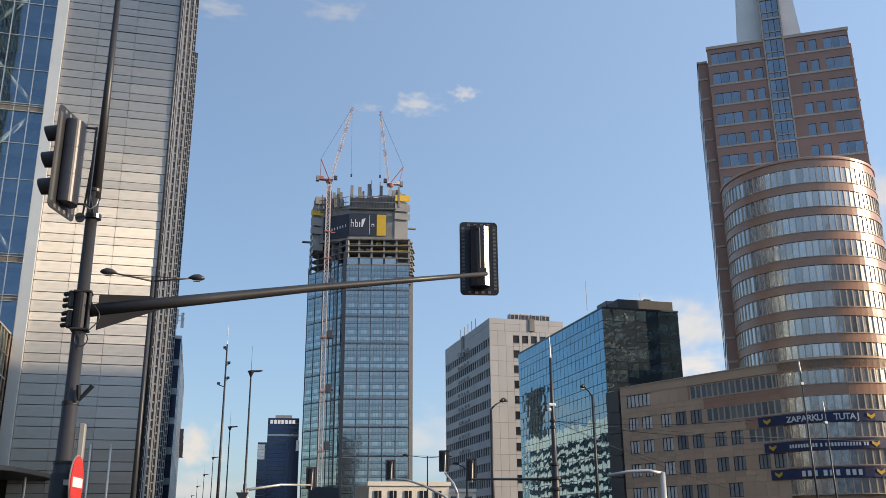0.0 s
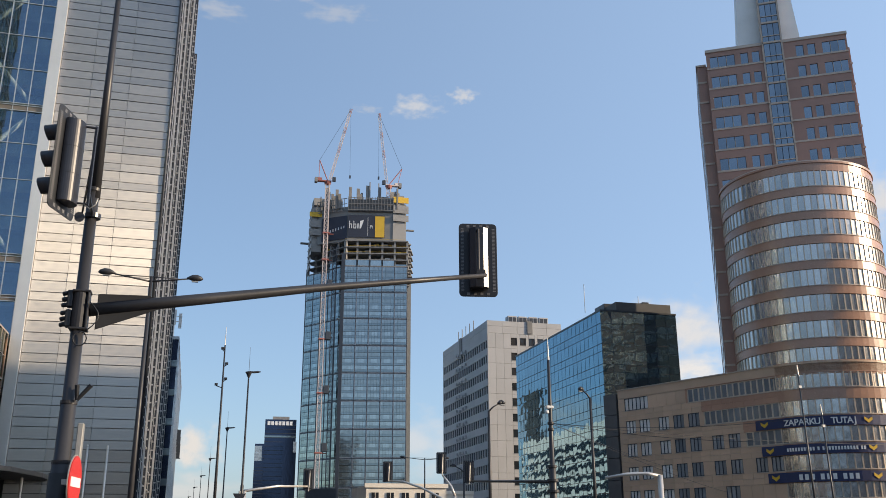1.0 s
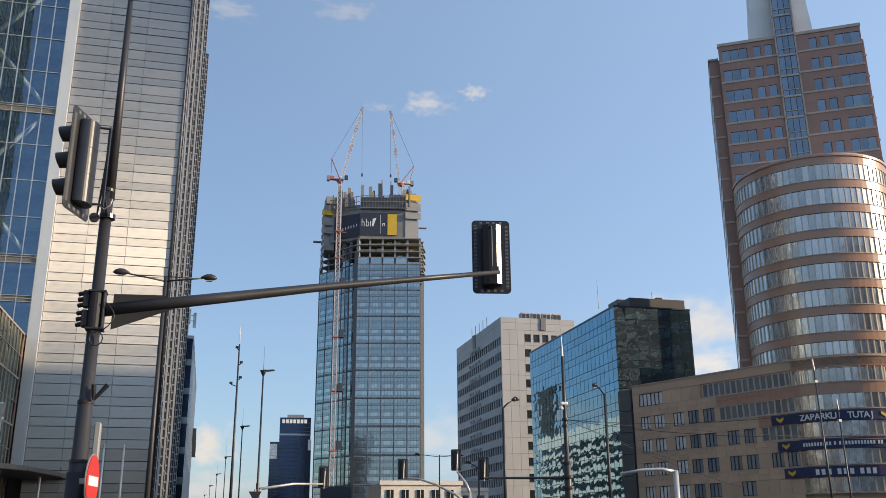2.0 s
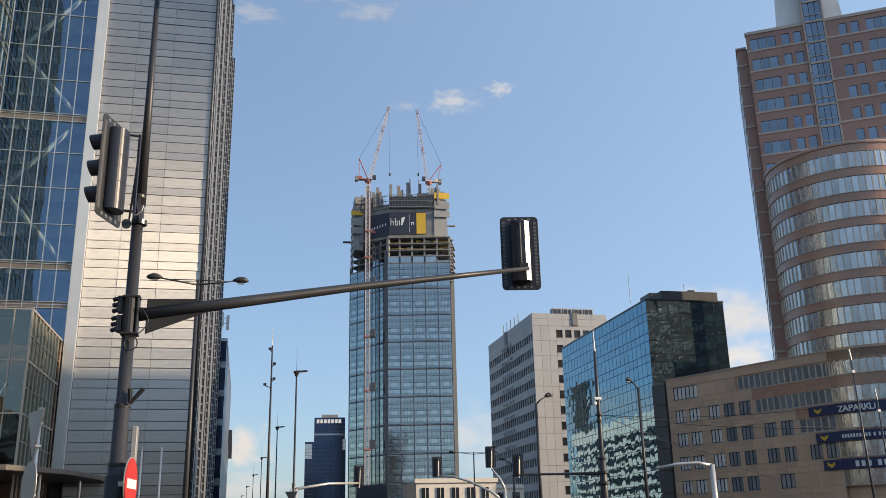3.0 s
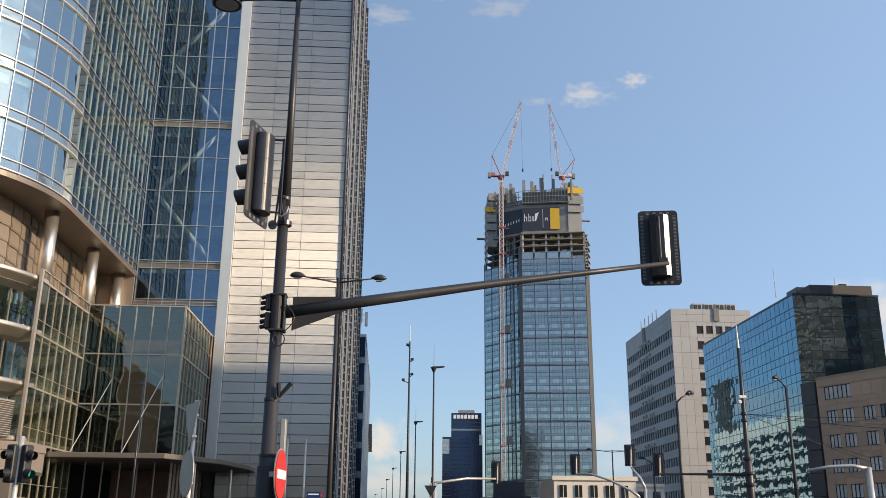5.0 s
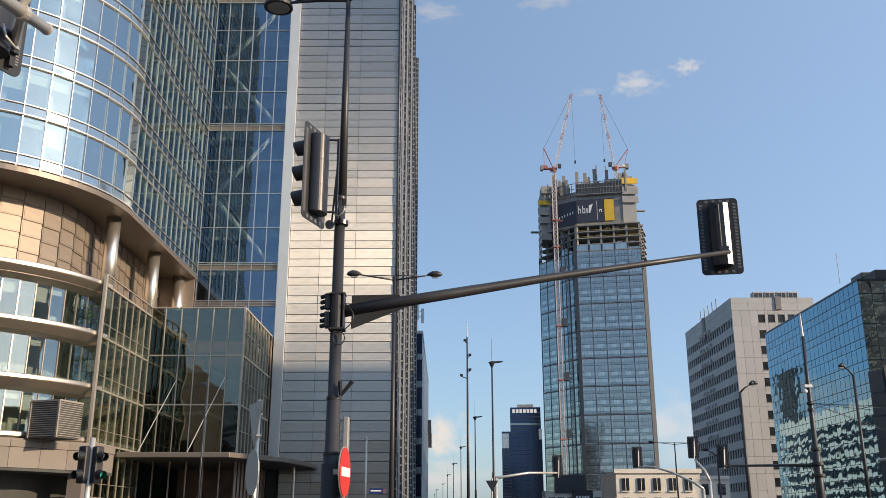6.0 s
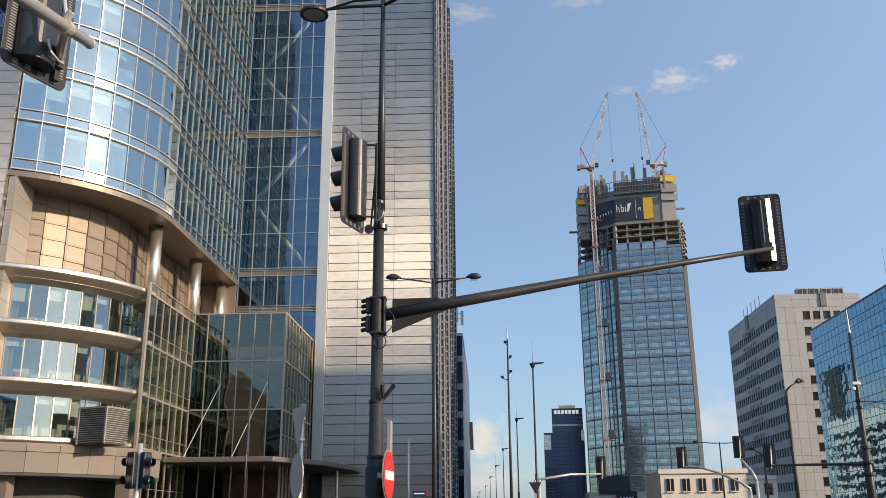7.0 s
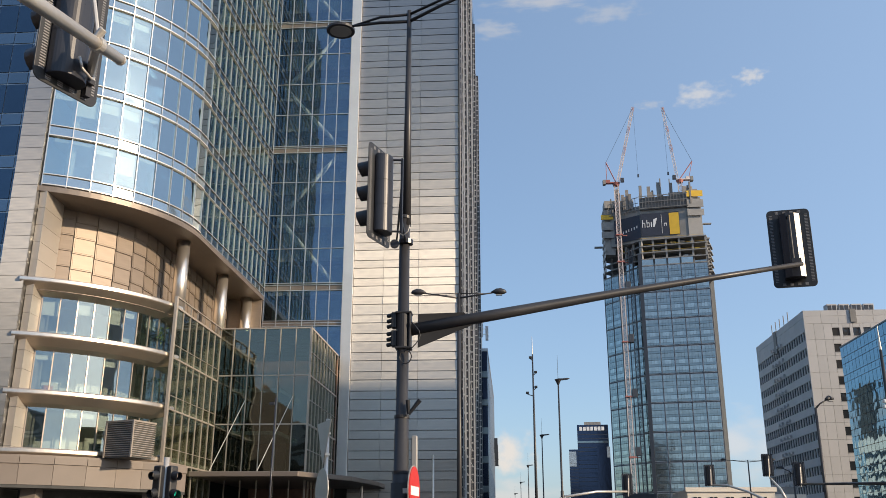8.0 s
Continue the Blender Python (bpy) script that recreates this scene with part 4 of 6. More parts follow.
luffing_crane(64.0, 497.5, 2, 198.5, (13.0, 3, 250.0), (-5.2, 0, 213.5), "red and white luffing tower crane beside the unfinished skyscraper", (14, 44, 76, 106, 136, 152, 168))
luffing_crane(101.0, 500.0, 184, 200.5, (-6.2, 3, 250.5), (8.0, 0, 214), "red and white luffing tower crane on the unfinished skyscraper", ())
hoist = thing("site_hoist", "dark builders' hoist mast on the glass tower's side", "hoist", pose(69.5, 497.0, 0))
lattice((0, 0, 0), (0, 0, 160), 2.0, 64, "hoist_mast", M_MULLION_DARK, hoist)
for z in (15, 45, 76, 106, 136):
    part("hoist_cage", Shape().box(-3.8, -1.4, z, -1.2, 1.4, z + 4.5).box(-1.2, -0.4, z + 1, 0, 0.4, z + 1.5), M_MULLION_DARK, hoist, bevel=0.1)


# ---- navy office block far down the avenue ----
def navy_block():
    x, y = polar(-5.02, 900)
    ob = thing("navy_office_block", "dark navy glass office block with a white rooftop sign", "building", pose(x, y, 0, 0, 0, -5))
    part("shaft", Shape().box(-14.8, 0, 0, 14.8, 28, 109.5), M_NAVYGLASS, ob)
    part("shoulder", Shape().box(-23.2, -4, 0, -14.8, 20, 86).box(3, -6, 0, 15.5, 0, 88), M_NAVYGLASS, ob)
    part("shoulder_glass", Shape().box(-23.3, -4.2, 70, -16.5, -4, 84), M_BRGLASS, ob)
    part("shoulder_glass", Shape().box(12.5, -6.2, 78, 15.6, -6, 88), M_BRGLASS, ob)
    rows_ = Shape()
    for k in range(26):
        rows_.box(-14.9, -0.2, 4 + k * 4, 14.9, 0, 4.5 + k * 4).box(-23.3, -4.2, 4 + k * 3, -14.7, -4, 4.35 + k * 3)
    part("floor_line", rows_, M_MULLION_DARK, ob)
    part("pale_band", Shape().box(-14.9, -0.3, 92.5, 14.9, 0, 94.2), M_TWBAND, ob)
    part("roof_box", Shape().box(-8, 6, 109.5, 8, 20, 113), M_CONCRETE, ob)
    sg = Shape()
    for k in range(7):
        sg.box(-12.6 + k * 3.5, -0.7, 104.0, -10.0 + k * 3.5, -0.1, 107.6)
    part("roof_sign", sg, M_WHITE, ob, "row of white sign blocks")


navy_block()


# ---- pale concrete slab block ----
def pale_block():
    x, y = 61.0, 189.0
    W_, D_, H_ = 17.6, 38.0, 47.6
    ob = thing("pale_office_block", "pale grey concrete-panel office block with square windows", "building", pose(x, y, 0))
    part("wall", Shape().box(0.25, 0.25, 0, W_ - 0.1, D_, H_ - 0.3), M_SEAM, ob)
    FH = 3.37
    side = wall_frame(0, D_, 0, -1)
    top = H_ - 4.0
    # long side: rows of narrow windows between panel bands
    nwin = 22
    ww = D_ / nwin
    me_w = shared("window_pane", Shape().box(0.18, 0.2, 0, ww - 0.18, 0.26, 1.75), M_WINDOW)
    me_pier = shared("window_pier", Shape().box(-0.2, 0.0, 0, 0.2, 0.3, 1.75), M_CONCRETE_L)
    me_band = shared("concrete_panel", Shape().box(0.02, 0, 0.02, D_ / 11 - 0.02, 0.3, FH - 1.77), M_CONCRETE_L)
    for k in range(13):
        z = top - (k + 1) * FH + 1.2
        for c in range(11):
            piece("concrete_panel", me_band, ob, side @ pose(c * D_ / 11, 0, z + 1.76))
        for c in range(nwin):
            piece("window_pane", me_w, ob, side @ pose(c * ww, 0, z))
        for c in range(nwin + 1):
            piece("window_pier", me_pier, ob, side @ pose(min(max(c * ww, 0.25), D_ - 0.25), 0, z))
    me_p1 = shared("parapet_panel", Shape().box(0.02, 0, 0, D_ / 11 - 0.02, 0.3, H_ - 1.52 - top - 1.2), M_CONCRETE_L)
    me_p2 = shared("parapet_panel", Shape().box(0.02, -0.02, 0, D_ / 11 - 0.02, 0.3, 1.48), M_CONCRETE_L)
    for c in range(11):
        piece("parapet_panel", me_p1, ob, side @ pose(c * D_ / 11, 0, top + 1.2))
        piece("parapet_panel", me_p2, ob, side @ pose(c * D_ / 11, 0, H_ - 1.48))
    # narrow face: plain panels with a stair of single windows
    stair = (5.5, 7.6, 9.7, 11.8)
    for k in range(14):
        z = top - (k + 1) * FH + 1.2
        n = (4, 2)[k] if k < 2 else 1
        edges = [0.0, 1.9, 3.8, 5.5]
        for i_, xa in enumerate(stair[:n]):
            xb = xa + 1.45
            part("concrete_panel", Shape().box(xa + 0.02, 0, z + 0.02, xb - 0.02, 0.3, z + 0.8), M_CONCRETE_L, ob)
            part("concrete_panel", Shape().box(xa + 0.02, 0, z + 2.5, xb - 0.02, 0.3, z + FH - 0.02), M_CONCRETE_L, ob)
            wd = part("window_pane", Shape().box(xa + 0.04, 0.2, z + 0.8, xb - 0.04, 0.24, z + 2.5), M_WINDOW, ob)
            part("window_sill", Shape().box(xa, -0.08, z + 0.72, xb, 0.1, z + 0.8), M_CONCRETE, wd)
            nxt = stair[i_ + 1] if i_ + 1 < n else None
            if nxt:
                part("concrete_panel", Shape().box(xb + 0.02, 0, z + 0.02, nxt - 0.02, 0.3, z + FH - 0.02), M_CONCRETE_L, ob)
        last = stair[n - 1] + 1.45
        spans = list(zip(edges, edges[1:]))
        m_ = max(1, round((W_ - last) / 2.6))
        spans += [(last + (W_ - last) * q / m_, last + (W_ - last) * (q + 1) / m_) for q in range(m_)]
        for xa, xb in spans:
            part("concrete_panel", Shape().box(xa + 0.02, 0, z + 0.02, xb - 0.02, 0.3, z + FH - 0.02), M_CONCRETE_L, ob)
    for c in range(5):
        part("parapet_panel", Shape().box(c * W_ / 5 + 0.02, 0, top + 1.22, (c + 1) * W_ / 5 - 0.02, 0.3, H_ - 1.2), M_CONCRETE_L, ob)
        part("parapet_cap", Shape().box(c * W_ / 5 + 0.02, -0.03, H_ - 1.18, (c + 1) * W_ / 5 - 0.02, 0.35, H_), M_CONCRETE_L, ob)
    part("chimney_duct", Shape().box(9.4, -0.3, H_ - 2.6, 10.6, 0.0, H_ + 0.2), M_CONCRETE, ob)
    for c in range(4):
        u = part("roof_unit", Shape().box(5.5 + c * 2.5, 1.5, H_, 7.6 + c * 2.5, 3.5, H_ + 1.7), M_CONCRETE_L, ob, bevel=0.05)
        part("unit_grille", Shape().box(5.7 + c * 2.5, 1.45, H_ + 0.3, 6.45 + c * 2.5, 1.5, H_ + 1.4).box(6.65 + c * 2.5, 1.45, H_ + 0.3, 7.4 + c * 2.5, 1.5, H_ + 1.4), M_MULLION_DARK, u)
    for c in range(5):
        part("antenna", Shape().tube((0.5, 12 + c * 3.2, H_), (0.5, 12 + c * 3.2, H_ + 2.6), 0.1, n=6), M_CONCRETE, ob)
    part("side_duct", Shape().box(-0.3, 20, H_ - 5.0, 0.0, 21.8, H_ + 0.1), M_CONCRETE, ob)
    ac = shared("air_conditioner", Shape().box(-0.5, -0.45, 0, 0.5, 0.0, 0.6), M_CONCRETE_L)
    acr = random.Random(2)
    for k in range(10):
        for c in range(4):
            piece("air_conditioner", ac, ob, side @ pose(13 + c * 2.6 + acr.uniform(-0.5, 0.5), 0, top - (k + 1) * FH + 3.1 + acr.uniform(0, 0.3)))
    return ob


pale_block()


# ---- blue mirror-glass office building ----
def mirror_block():
    x, y = 61.0, 130.2
    W_, D_, H_ = 13.4, 40.5, 36.0
    ob = thing("mirror_glass_building", "blue mirror-glass office building with a slanted reflection-filled facade", "building", pose(x, y, 0))
    part("body", Shape().box(0.1, 0.1, 0, W_, D_ - 0.1, H_ - 0.2), M_MULLION_DARK, ob)
    side = wall_frame(0, D_, 0, -1)
    FH, n = 3.27, 24
    w = D_ / n
    tall = shared("mirror_pane", Shape().box(0.06, 0, 0.05, w - 0.06, 0.06, 2.0), M_BLUE)
    low_ = shared("mirror_pane", Shape().box(0.06, 0, 0.05, w - 0.06, 0.06, 1.19), M_BLUE)
    for k in range(11):
        for c in range(n):
            for me, z in ((low_, 0.0), (tall, 1.24)):
                piece("mirror_pane", me, ob, side @ pose(c * w, 0, k * FH + z, rng.uniform(-0.08, 0.08), 0, rng.uniform(-0.08, 0.08)))
    nf = 7
    wf = W_ / nf
    f1 = shared("mirror_pane", Shape().box(0.04, 0, 0.04, wf - 0.04, 0.06, 2.0), M_REFL_DARK)
    g1 = shared("mirror_pane", Shape().box(0.04, 0, 0.04, wf - 0.04, 0.06, 2.0), M_REFL_BRIGHT)
    g2 = shared("mirror_pane", Shape().box(0.04, 0, 0.04, wf - 0.04, 0.06, 1.2), M_REFL_BRIGHT)
    f2 = shared("mirror_pane", Shape().box(0.04, 0, 0.04, wf - 0.04, 0.06, 1.2), M_REFL_DARK)
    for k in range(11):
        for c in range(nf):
            # left and upper panes take the painted bright reflection
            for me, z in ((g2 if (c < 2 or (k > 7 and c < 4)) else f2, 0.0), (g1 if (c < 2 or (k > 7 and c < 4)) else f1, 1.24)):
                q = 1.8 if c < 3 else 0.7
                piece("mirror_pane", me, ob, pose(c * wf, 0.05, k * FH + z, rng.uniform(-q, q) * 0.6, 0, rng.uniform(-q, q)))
    part("roof_edge", Shape().box(-0.1, -0.1, H_ - 0.1, W_, 0.3, H_ + 0.15).box(-0.1, 0.3, H_ - 0.1, 0.3, D_, H_ + 0.15), M_MULLION_DARK, ob)
    part("roof_storey", Shape().box(3.4, 1.2, H_, W_ - 0.2, D_ - 14, H_ + 1.9), mat("dark_roof_storey", (0.09, 0.09, 0.09), 0.7, 0, 0.15, 2.0), ob)
    part("roof_plant", Shape().box(3.2, 5.2, H_, 5.2, 9, H_ + 2.6), M_MULLION_DARK, ob, bevel=0.1)
    part("roof_plant", Shape().box(8.6, 2.0, H_ + 1.9, 9.8, 3.6, H_ + 2.4), M_MULLION_DARK, ob, bevel=0.1)
    for px, h in ((1.0, 6.5), (6, 3.5), (11.0, 5.0)):
        part("antenna", Shape().tube((px, 8, H_ + 1.5), (px, 8, H_ + h), 0.06, n=6), M_SILVER, ob)
    return ob


mirror_block()


# ---- brown stone building: low wing, round bay and tower ----
BC, BR = (77.9, 101.5), 9.9
brown = thing("brown_stone_tower", "brown stone office tower with a round banded bay and low wing", "building", pose(0, 0, 0))
WL, WB = (58.62, 120.88), (68.72, 97.53)      # the wing's far end and where it meets the bay
wing_len = math.hypot(WB[0] - WL[0], WB[1] - WL[1])
wing = wall_frame(WL[0], WL[1], WB[0] - WL[0], WB[1] - WL[1])
th0 = math.atan2(WB[1] - BC[1], WB[0] - BC[0]) + 2 * math.pi
BRP = math.hypot(WB[1] - BC[1], WB[0] - BC[0])


def bay(radius, a0, a1, n):
    return [(BC[0] + radius * math.cos(a0 + (a1 - a0) * i / n), BC[1] + radius * math.sin(a0 + (a1 - a0) * i / n)) for i in range(n + 1)]


BF = 3.27
M_POST = mat("pale_bronze_window_post", (0.58, 0.49, 0.39), 0.35, 0.3, 0.12, 1.0)
# round bay: bands of stone and windows
n_bay = 44
ring = bay(BR, math.pi * 0.83, math.pi * 1.98, n_bay)
me_bw = shared("window_pane", Shape().box(0.05, 0.10, 0, 0.95, 0.14, 1.72), M_BRGLASS)
me_bp = shared("window_post", Shape().box(-0.075, 0.0, 0, 0.075, 0.16, 1.72), M_POST)
part("bay_core", Shape().prism(bay(BR - 0.5, 0, 2 * math.pi, 40)[:-1], 20, 47.5), M_INSIDE_DARK, brown)
me_tall = shared("window_pane", Shape().box(0.05, 0.10, 0, 0.95, 0.14, 2.02), M_BRGLASS)
me_tallp = shared("window_post", Shape().box(-0.07, 0.0, 0, 0.07, 0.16, 2.02), M_POST)
rim_ring = bay(BR + 0.06, math.pi * 0.83, math.pi * 1.98, n_bay)
for k in range(9):
    z = 47.6 - 1.3 - k * BF
    if k:
        stone = Shape().band(ring, 0.45, z + 0.02, z + 1.2).band(rim_ring, 0.2, z + 0.04, z + 0.14)
    else:
        stone = Shape().band(ring, 0.45, z, z + 1.05).band(bay(BR + 0.15, math.pi * 0.83, math.pi * 1.98, n_bay), 0.5, z + 1.05, z + 1.3)
    part("stone_band", stone, M_BROWN, brown)
    part("window_ledge", Shape().band(bay(BR + 0.08, math.pi * 0.83, math.pi * 1.98, n_bay), 0.3, z - 2.15, z - 2.05), M_LEDGE, brown)
    for i, (a, b) in enumerate(zip(ring, ring[1:])):
        w = math.hypot(b[0] - a[0], b[1] - a[1])
        m = wall_frame(a[0], a[1], b[0] - a[0], b[1] - a[1])
        piece("window_pane", me_tall, brown, m @ pose(0, 0, z - 2.04, rng.uniform(-0.4, 0.4), 0, rng.uniform(-0.7, 0.7)) @ Matrix.Diagonal((w, 1, 1, 1)))
        piece("window_post", me_tallp, brown, m @ pose(0, 0, z - 2.04))
part("bay_roof", Shape().prism(bay(BR + 0.1, 0, 2 * math.pi, 40)[:-1], 47.5, 47.75), M_LEDGE, brown)

# low wing, running on round the bay
bay_low = bay(BRP, th0, math.pi * 1.98, 30)
low_line = [WL, WB] + bay_low[1:]
WH = 21.6
part("wing_core", Shape().prism([(WL[0] + 0.5, WL[1]), (WB[0] + 0.45, WB[1] + 0.4)] + bay(BRP - 0.5, th0, math.pi * 1.98, 20)[1:] + [(96, 110), (84, 132), (66, 130)], 0, WH - 0.3), M_BROWN_WING, brown)
part("parapet", Shape().band(low_line, 0.4, WH - 1.1, WH).band(bay(BRP + 0.1, th0, math.pi * 1.98, 30), 0.3, WH - 0.12, WH + 0.1), M_BROWN_WING, brown)
part("parapet_cap", Shape().box(-0.1, -0.12, WH, wing_len, 0.5, WH + 0.14), M_LEDGE, brown, m=wing)


def wing_row(z0, z1, wins, red):
    """A row of the wing: stone with windows given by their start and width along the wall."""
    x = 0.0
    for a, w in wins:
        if a - x > 0.02:
            blocks(x, a, z0, z1, red)
        strip_ = w > 4.5
        glazing = M_STRIPGLASS if strip_ else (M_WINGWIN if a > 9 else M_WINREFL)
        nb = max(3, round(w / 0.9)) if strip_ else (6 if w > 3 else 3)
        for i in range(nb):
            lean = pose(a + i * w / nb, 0.14, z0, rng.uniform(-0.5, 0.5), 0, rng.uniform(-0.8, 0.8))
            part("window_pane", Shape().box(0.0, 0, 0, w / nb, 0.04, z1 - z0), glazing, brown, m=wing @ lean)
        fr, t = Shape(), 0.09 if strip_ else 0.035
        for i in range(nb + 1):
            fr.box(a + i * w / nb - t, 0.02, z0, a + i * w / nb + t, 0.22, z1)
        fr.box(a, 0.05, z0, a + w, 0.22, z0 + 0.08).box(a, 0.05, z1 - 0.08, a + w, 0.22, z1)
        part("window_frame", fr, M_POST if strip_ else M_MULLION_DARK, brown, m=wing)
        part("window_sill", Shape().box(a - 0.05, -0.06, z0 - 0.1, a + w + 0.05, 0.1, z0 - 0.01), M_LEDGE, brown, m=wing)
        x = a + w
    if x < wing_len - 0.02:
        blocks(x, wing_len, z0, z1, red)


def blocks(xa, xb, z0, z1, red=99.0):
    """Stone blocks along the wall, red-brown past a given place."""
    if xa < red - 0.3 and xb > red + 0.3:
        blocks(xa, red, z0, z1, red)
        blocks(red, xb, z0, z1, red)
        return
    n = max(1, round((xb - xa) / 1.5))
    for i in range(n):
        part("stone_block", Shape().box(xa + (xb - xa) * i / n + 0.01, rng.uniform(0, 0.012), z0 + 0.01, xa + (xb - xa) * (i + 1) / n - 0.01, 0.4, z1 - 0.01), M_BROWN if xa > red - 0.4 else M_BROWN_WING, brown, m=wing)


L0 = wing_len
narrow = [(1.3, 1.7), (3.7, 1.8), (7.05, 1.75), (9.55, 1.7), (12.0, 1.75)]
tall_w = [(15.5, 1.7), (17.95, 1.7)]
levels = [(WH - 3.0, [(1.2, 4.2), (12.15, L0 - 12.15)], 11.8), (WH - 6.2, narrow + [(14.5, L0 - 14.5)], 14.2), (WH - 9.4, narrow + tall_w + [(20.5, L0 - 20.5)], 20.2),
          (WH - 12.6, narrow + tall_w + [(21.55, 1.6), (23.7, 1.6)], 99), (WH - 15.8, narrow + [(16.9, 2.0)], 99), (WH - 19.0, narrow, 99)]
zt = WH - 1.1
for z, wins, red in levels:
    # plain courses above the windows
    half = (z + 1.75 + zt) / 2
    if zt - (z + 1.75) > 0.05:
        for za, zb in ((z + 1.75, half), (half, zt)):
            blocks(0.0, L0, za, zb, red)
    wing_row(z, z + 1.75, wins, red)
    zt = z
M_PIER = mat("dark_grey_cladding", (0.115, 0.11, 0.105), 0.5, 0, 0.12, 2.0)
for k in range(7):
    part("pier_panel", Shape().box(-2.8, 0.1, k * 3.05 + 0.03, -0.45, 6, k * 3.05 + 3.0), M_PIER, brown, "dark grey clad end", m=wing)
part("pier_return", Shape().box(-0.45, 0.5, 0, -0.02, 6, WH - 0.4), M_MULLION_DARK, brown, m=wing)
# bands on the lower part of the bay
for z, _, _ in levels[:5]:
    part("stone_band", Shape().band(bay_low, 0.4, z + 1.75, z + 3.2), M_BROWN, brown)
    part("window_ledge", Shape().band(bay(BRP + 0.1, th0, math.pi * 1.98, 30), 0.3, z - 0.12, z), M_LEDGE, brown)
    for a, b in zip(bay_low, bay_low[1:]):
        w = math.hypot(b[0] - a[0], b[1] - a[1])
        m = wall_frame(a[0], a[1], b[0] - a[0], b[1] - a[1])
        piece("window_pane", me_bw, brown, m @ pose(0, 0, z) @ Matrix.Diagonal((w, 1, 1, 1)))
        piece("window_post", me_bp, brown, m @ pose(0, 0, z))

# tower behind the bay
TP1, TP2 = (69.9, 107.2), (86.6, 97.0)
tf = wall_frame(TP1[0], TP1[1], TP2[0] - TP1[0], TP2[1] - TP1[1])
TFW = math.hypot(TP2[0] - TP1[0], TP2[1] - TP1[1])
TH_ = 71.2
part("tower_body", Shape().box(0.3, 0.45, 0, TFW - 0.3, 22, TH_ - 0.3).box(-1.45, 1.6, 0, TFW + 0.5, 20, TH_ - 1.8), M_BROWN_SHADED, brown, m=tf)
strip = (8.0, 10.9)
me_t1 = shared("window_pane", Shape().box(0, 0.12, 0, 1.0, 0.16, 1.8), coated("blue_tower_window", (0.21, 0.255, 0.30), 0.05, 0.03, 1.2, 0.3))
TF2 = 3.3
for k in range(9):
    z = TH_ - 3.0 - k * TF2
    for (xa, xb), wins in (((0, strip[0]), [(0.5, 1.15), (1.7, 1.15), (2.9, 1.15), (4.9, 1.05), (6.5, 1.05)]), ((strip[1], TFW), [(12.6, 1.05), (14.2, 1.05), (16.2, 1.1), (17.35, 1.1), (18.4, 1.0)])):
        part("stone_band", Shape().box(xa, 0, z + 1.8, xb, 0.45, z + TF2 - 0.3), M_BROWN_SHADED, brown, m=tf)
        part("window_ledge", Shape().box(xa, -0.1, z - 0.3, xb, 0.45, z - 0.02), M_LEDGE, brown, m=tf)
        x = xa
        for a, w in wins:
            if a - x > 0.08:
                part("stone_pier", Shape().box(x, 0.0, z - 0.02, a, 0.45, z + 1.8), M_BROWN_SHADED, brown, m=tf)
            piece("window_pane", me_t1, brown, tf @ pose(a, 0.0, z, rng.uniform(-0.3, 0.3), 0, rng.uniform(-0.3, 0.3)) @ Matrix.Diagonal((w - 0.06, 1, 1, 1)))
            part("window_post", Shape().box(a - 0.06, 0.06, z, a, 0.2, z + 1.8), M_LEDGE, brown, m=tf)
            x = a + w
        if xb - x > 0.05:
            part("stone_pier", Shape().box(x, 0.0, z - 0.02, xb, 0.45, z + 1.8), M_BROWN_SHADED, brown, m=tf)
part("cornice", Shape().box(-0.1, -0.15, TH_ - 0.45, strip[0], 0.6, TH_).box(strip[1], -0.15, TH_ - 0.45, TFW + 0.1, 0.6, TH_).box(-1.6, 1.4, TH_ - 1.8, -0.1, 20, TH_ - 1.5), M_LEDGE, brown, m=tf)
# corner returns with their ledges
rt = Shape()
for k in range(18):
    z = TH_ - 4.6 - k * TF2
    rt.box(-1.55, 1.5, z, -0.2, 1.62, z + 0.3).box(TFW + 0.1, 1.5, z, TFW + 0.6, 1.62, z + 0.3)
tagged(part("corner_ledge", rt, M_LEDGE, brown, m=tf), kind="stuff")
fl = wall_frame(*(tf @ Vector((-1.5, 20, 0))).xy, *(tf.to_3x3() @ Vector((0, -1, 0))).xy)
me_fl = shared("window_pane", Shape().box(0.1, -0.05, 0, 1.5, 0.0, 1.8), M_BRGLASS)
for k in range(19):
    for c in range(11):
        piece("window_pane", me_fl, brown, fl @ pose(0.3 + c * 1.6, 0, TH_ - 4.2 - k * TF2))
part("flank_ledge", Shape().box(0, -0.12, 0, 0.1, 0, TH_ - 2), M_LEDGE, brown, m=fl)
# central glazed shaft rising over the roof, and the pale stair head behind it
for k in range(12):
    z = TH_ + 6.4 - k * TF2
    part("shaft_frame", Shape().box(strip[0], -0.35, z - 0.16, strip[1], 0.4, z + 0.12).box(strip[0], -0.35, z, strip[0] + 0.22, 0.4, z + TF2).box(strip[1] - 0.22, -0.35, z, strip[1], 0.4, z + TF2)
         .box(strip[0] + 0.2, -0.3, z + 1.0, strip[1] - 0.2, -0.1, z + 1.1), M_LEDGE, brown, m=tf)
    for c in range(3):
        w = (strip[1] - strip[0] - 0.5) / 3
        part("window_pane", Shape().box(strip[0] + 0.25 + c * w + 0.04, -0.2, z + 0.14, strip[0] + 0.25 + (c + 1) * w - 0.04, -0.15, z + TF2 - 0.16), me_t1.materials[0], brown, m=tf)
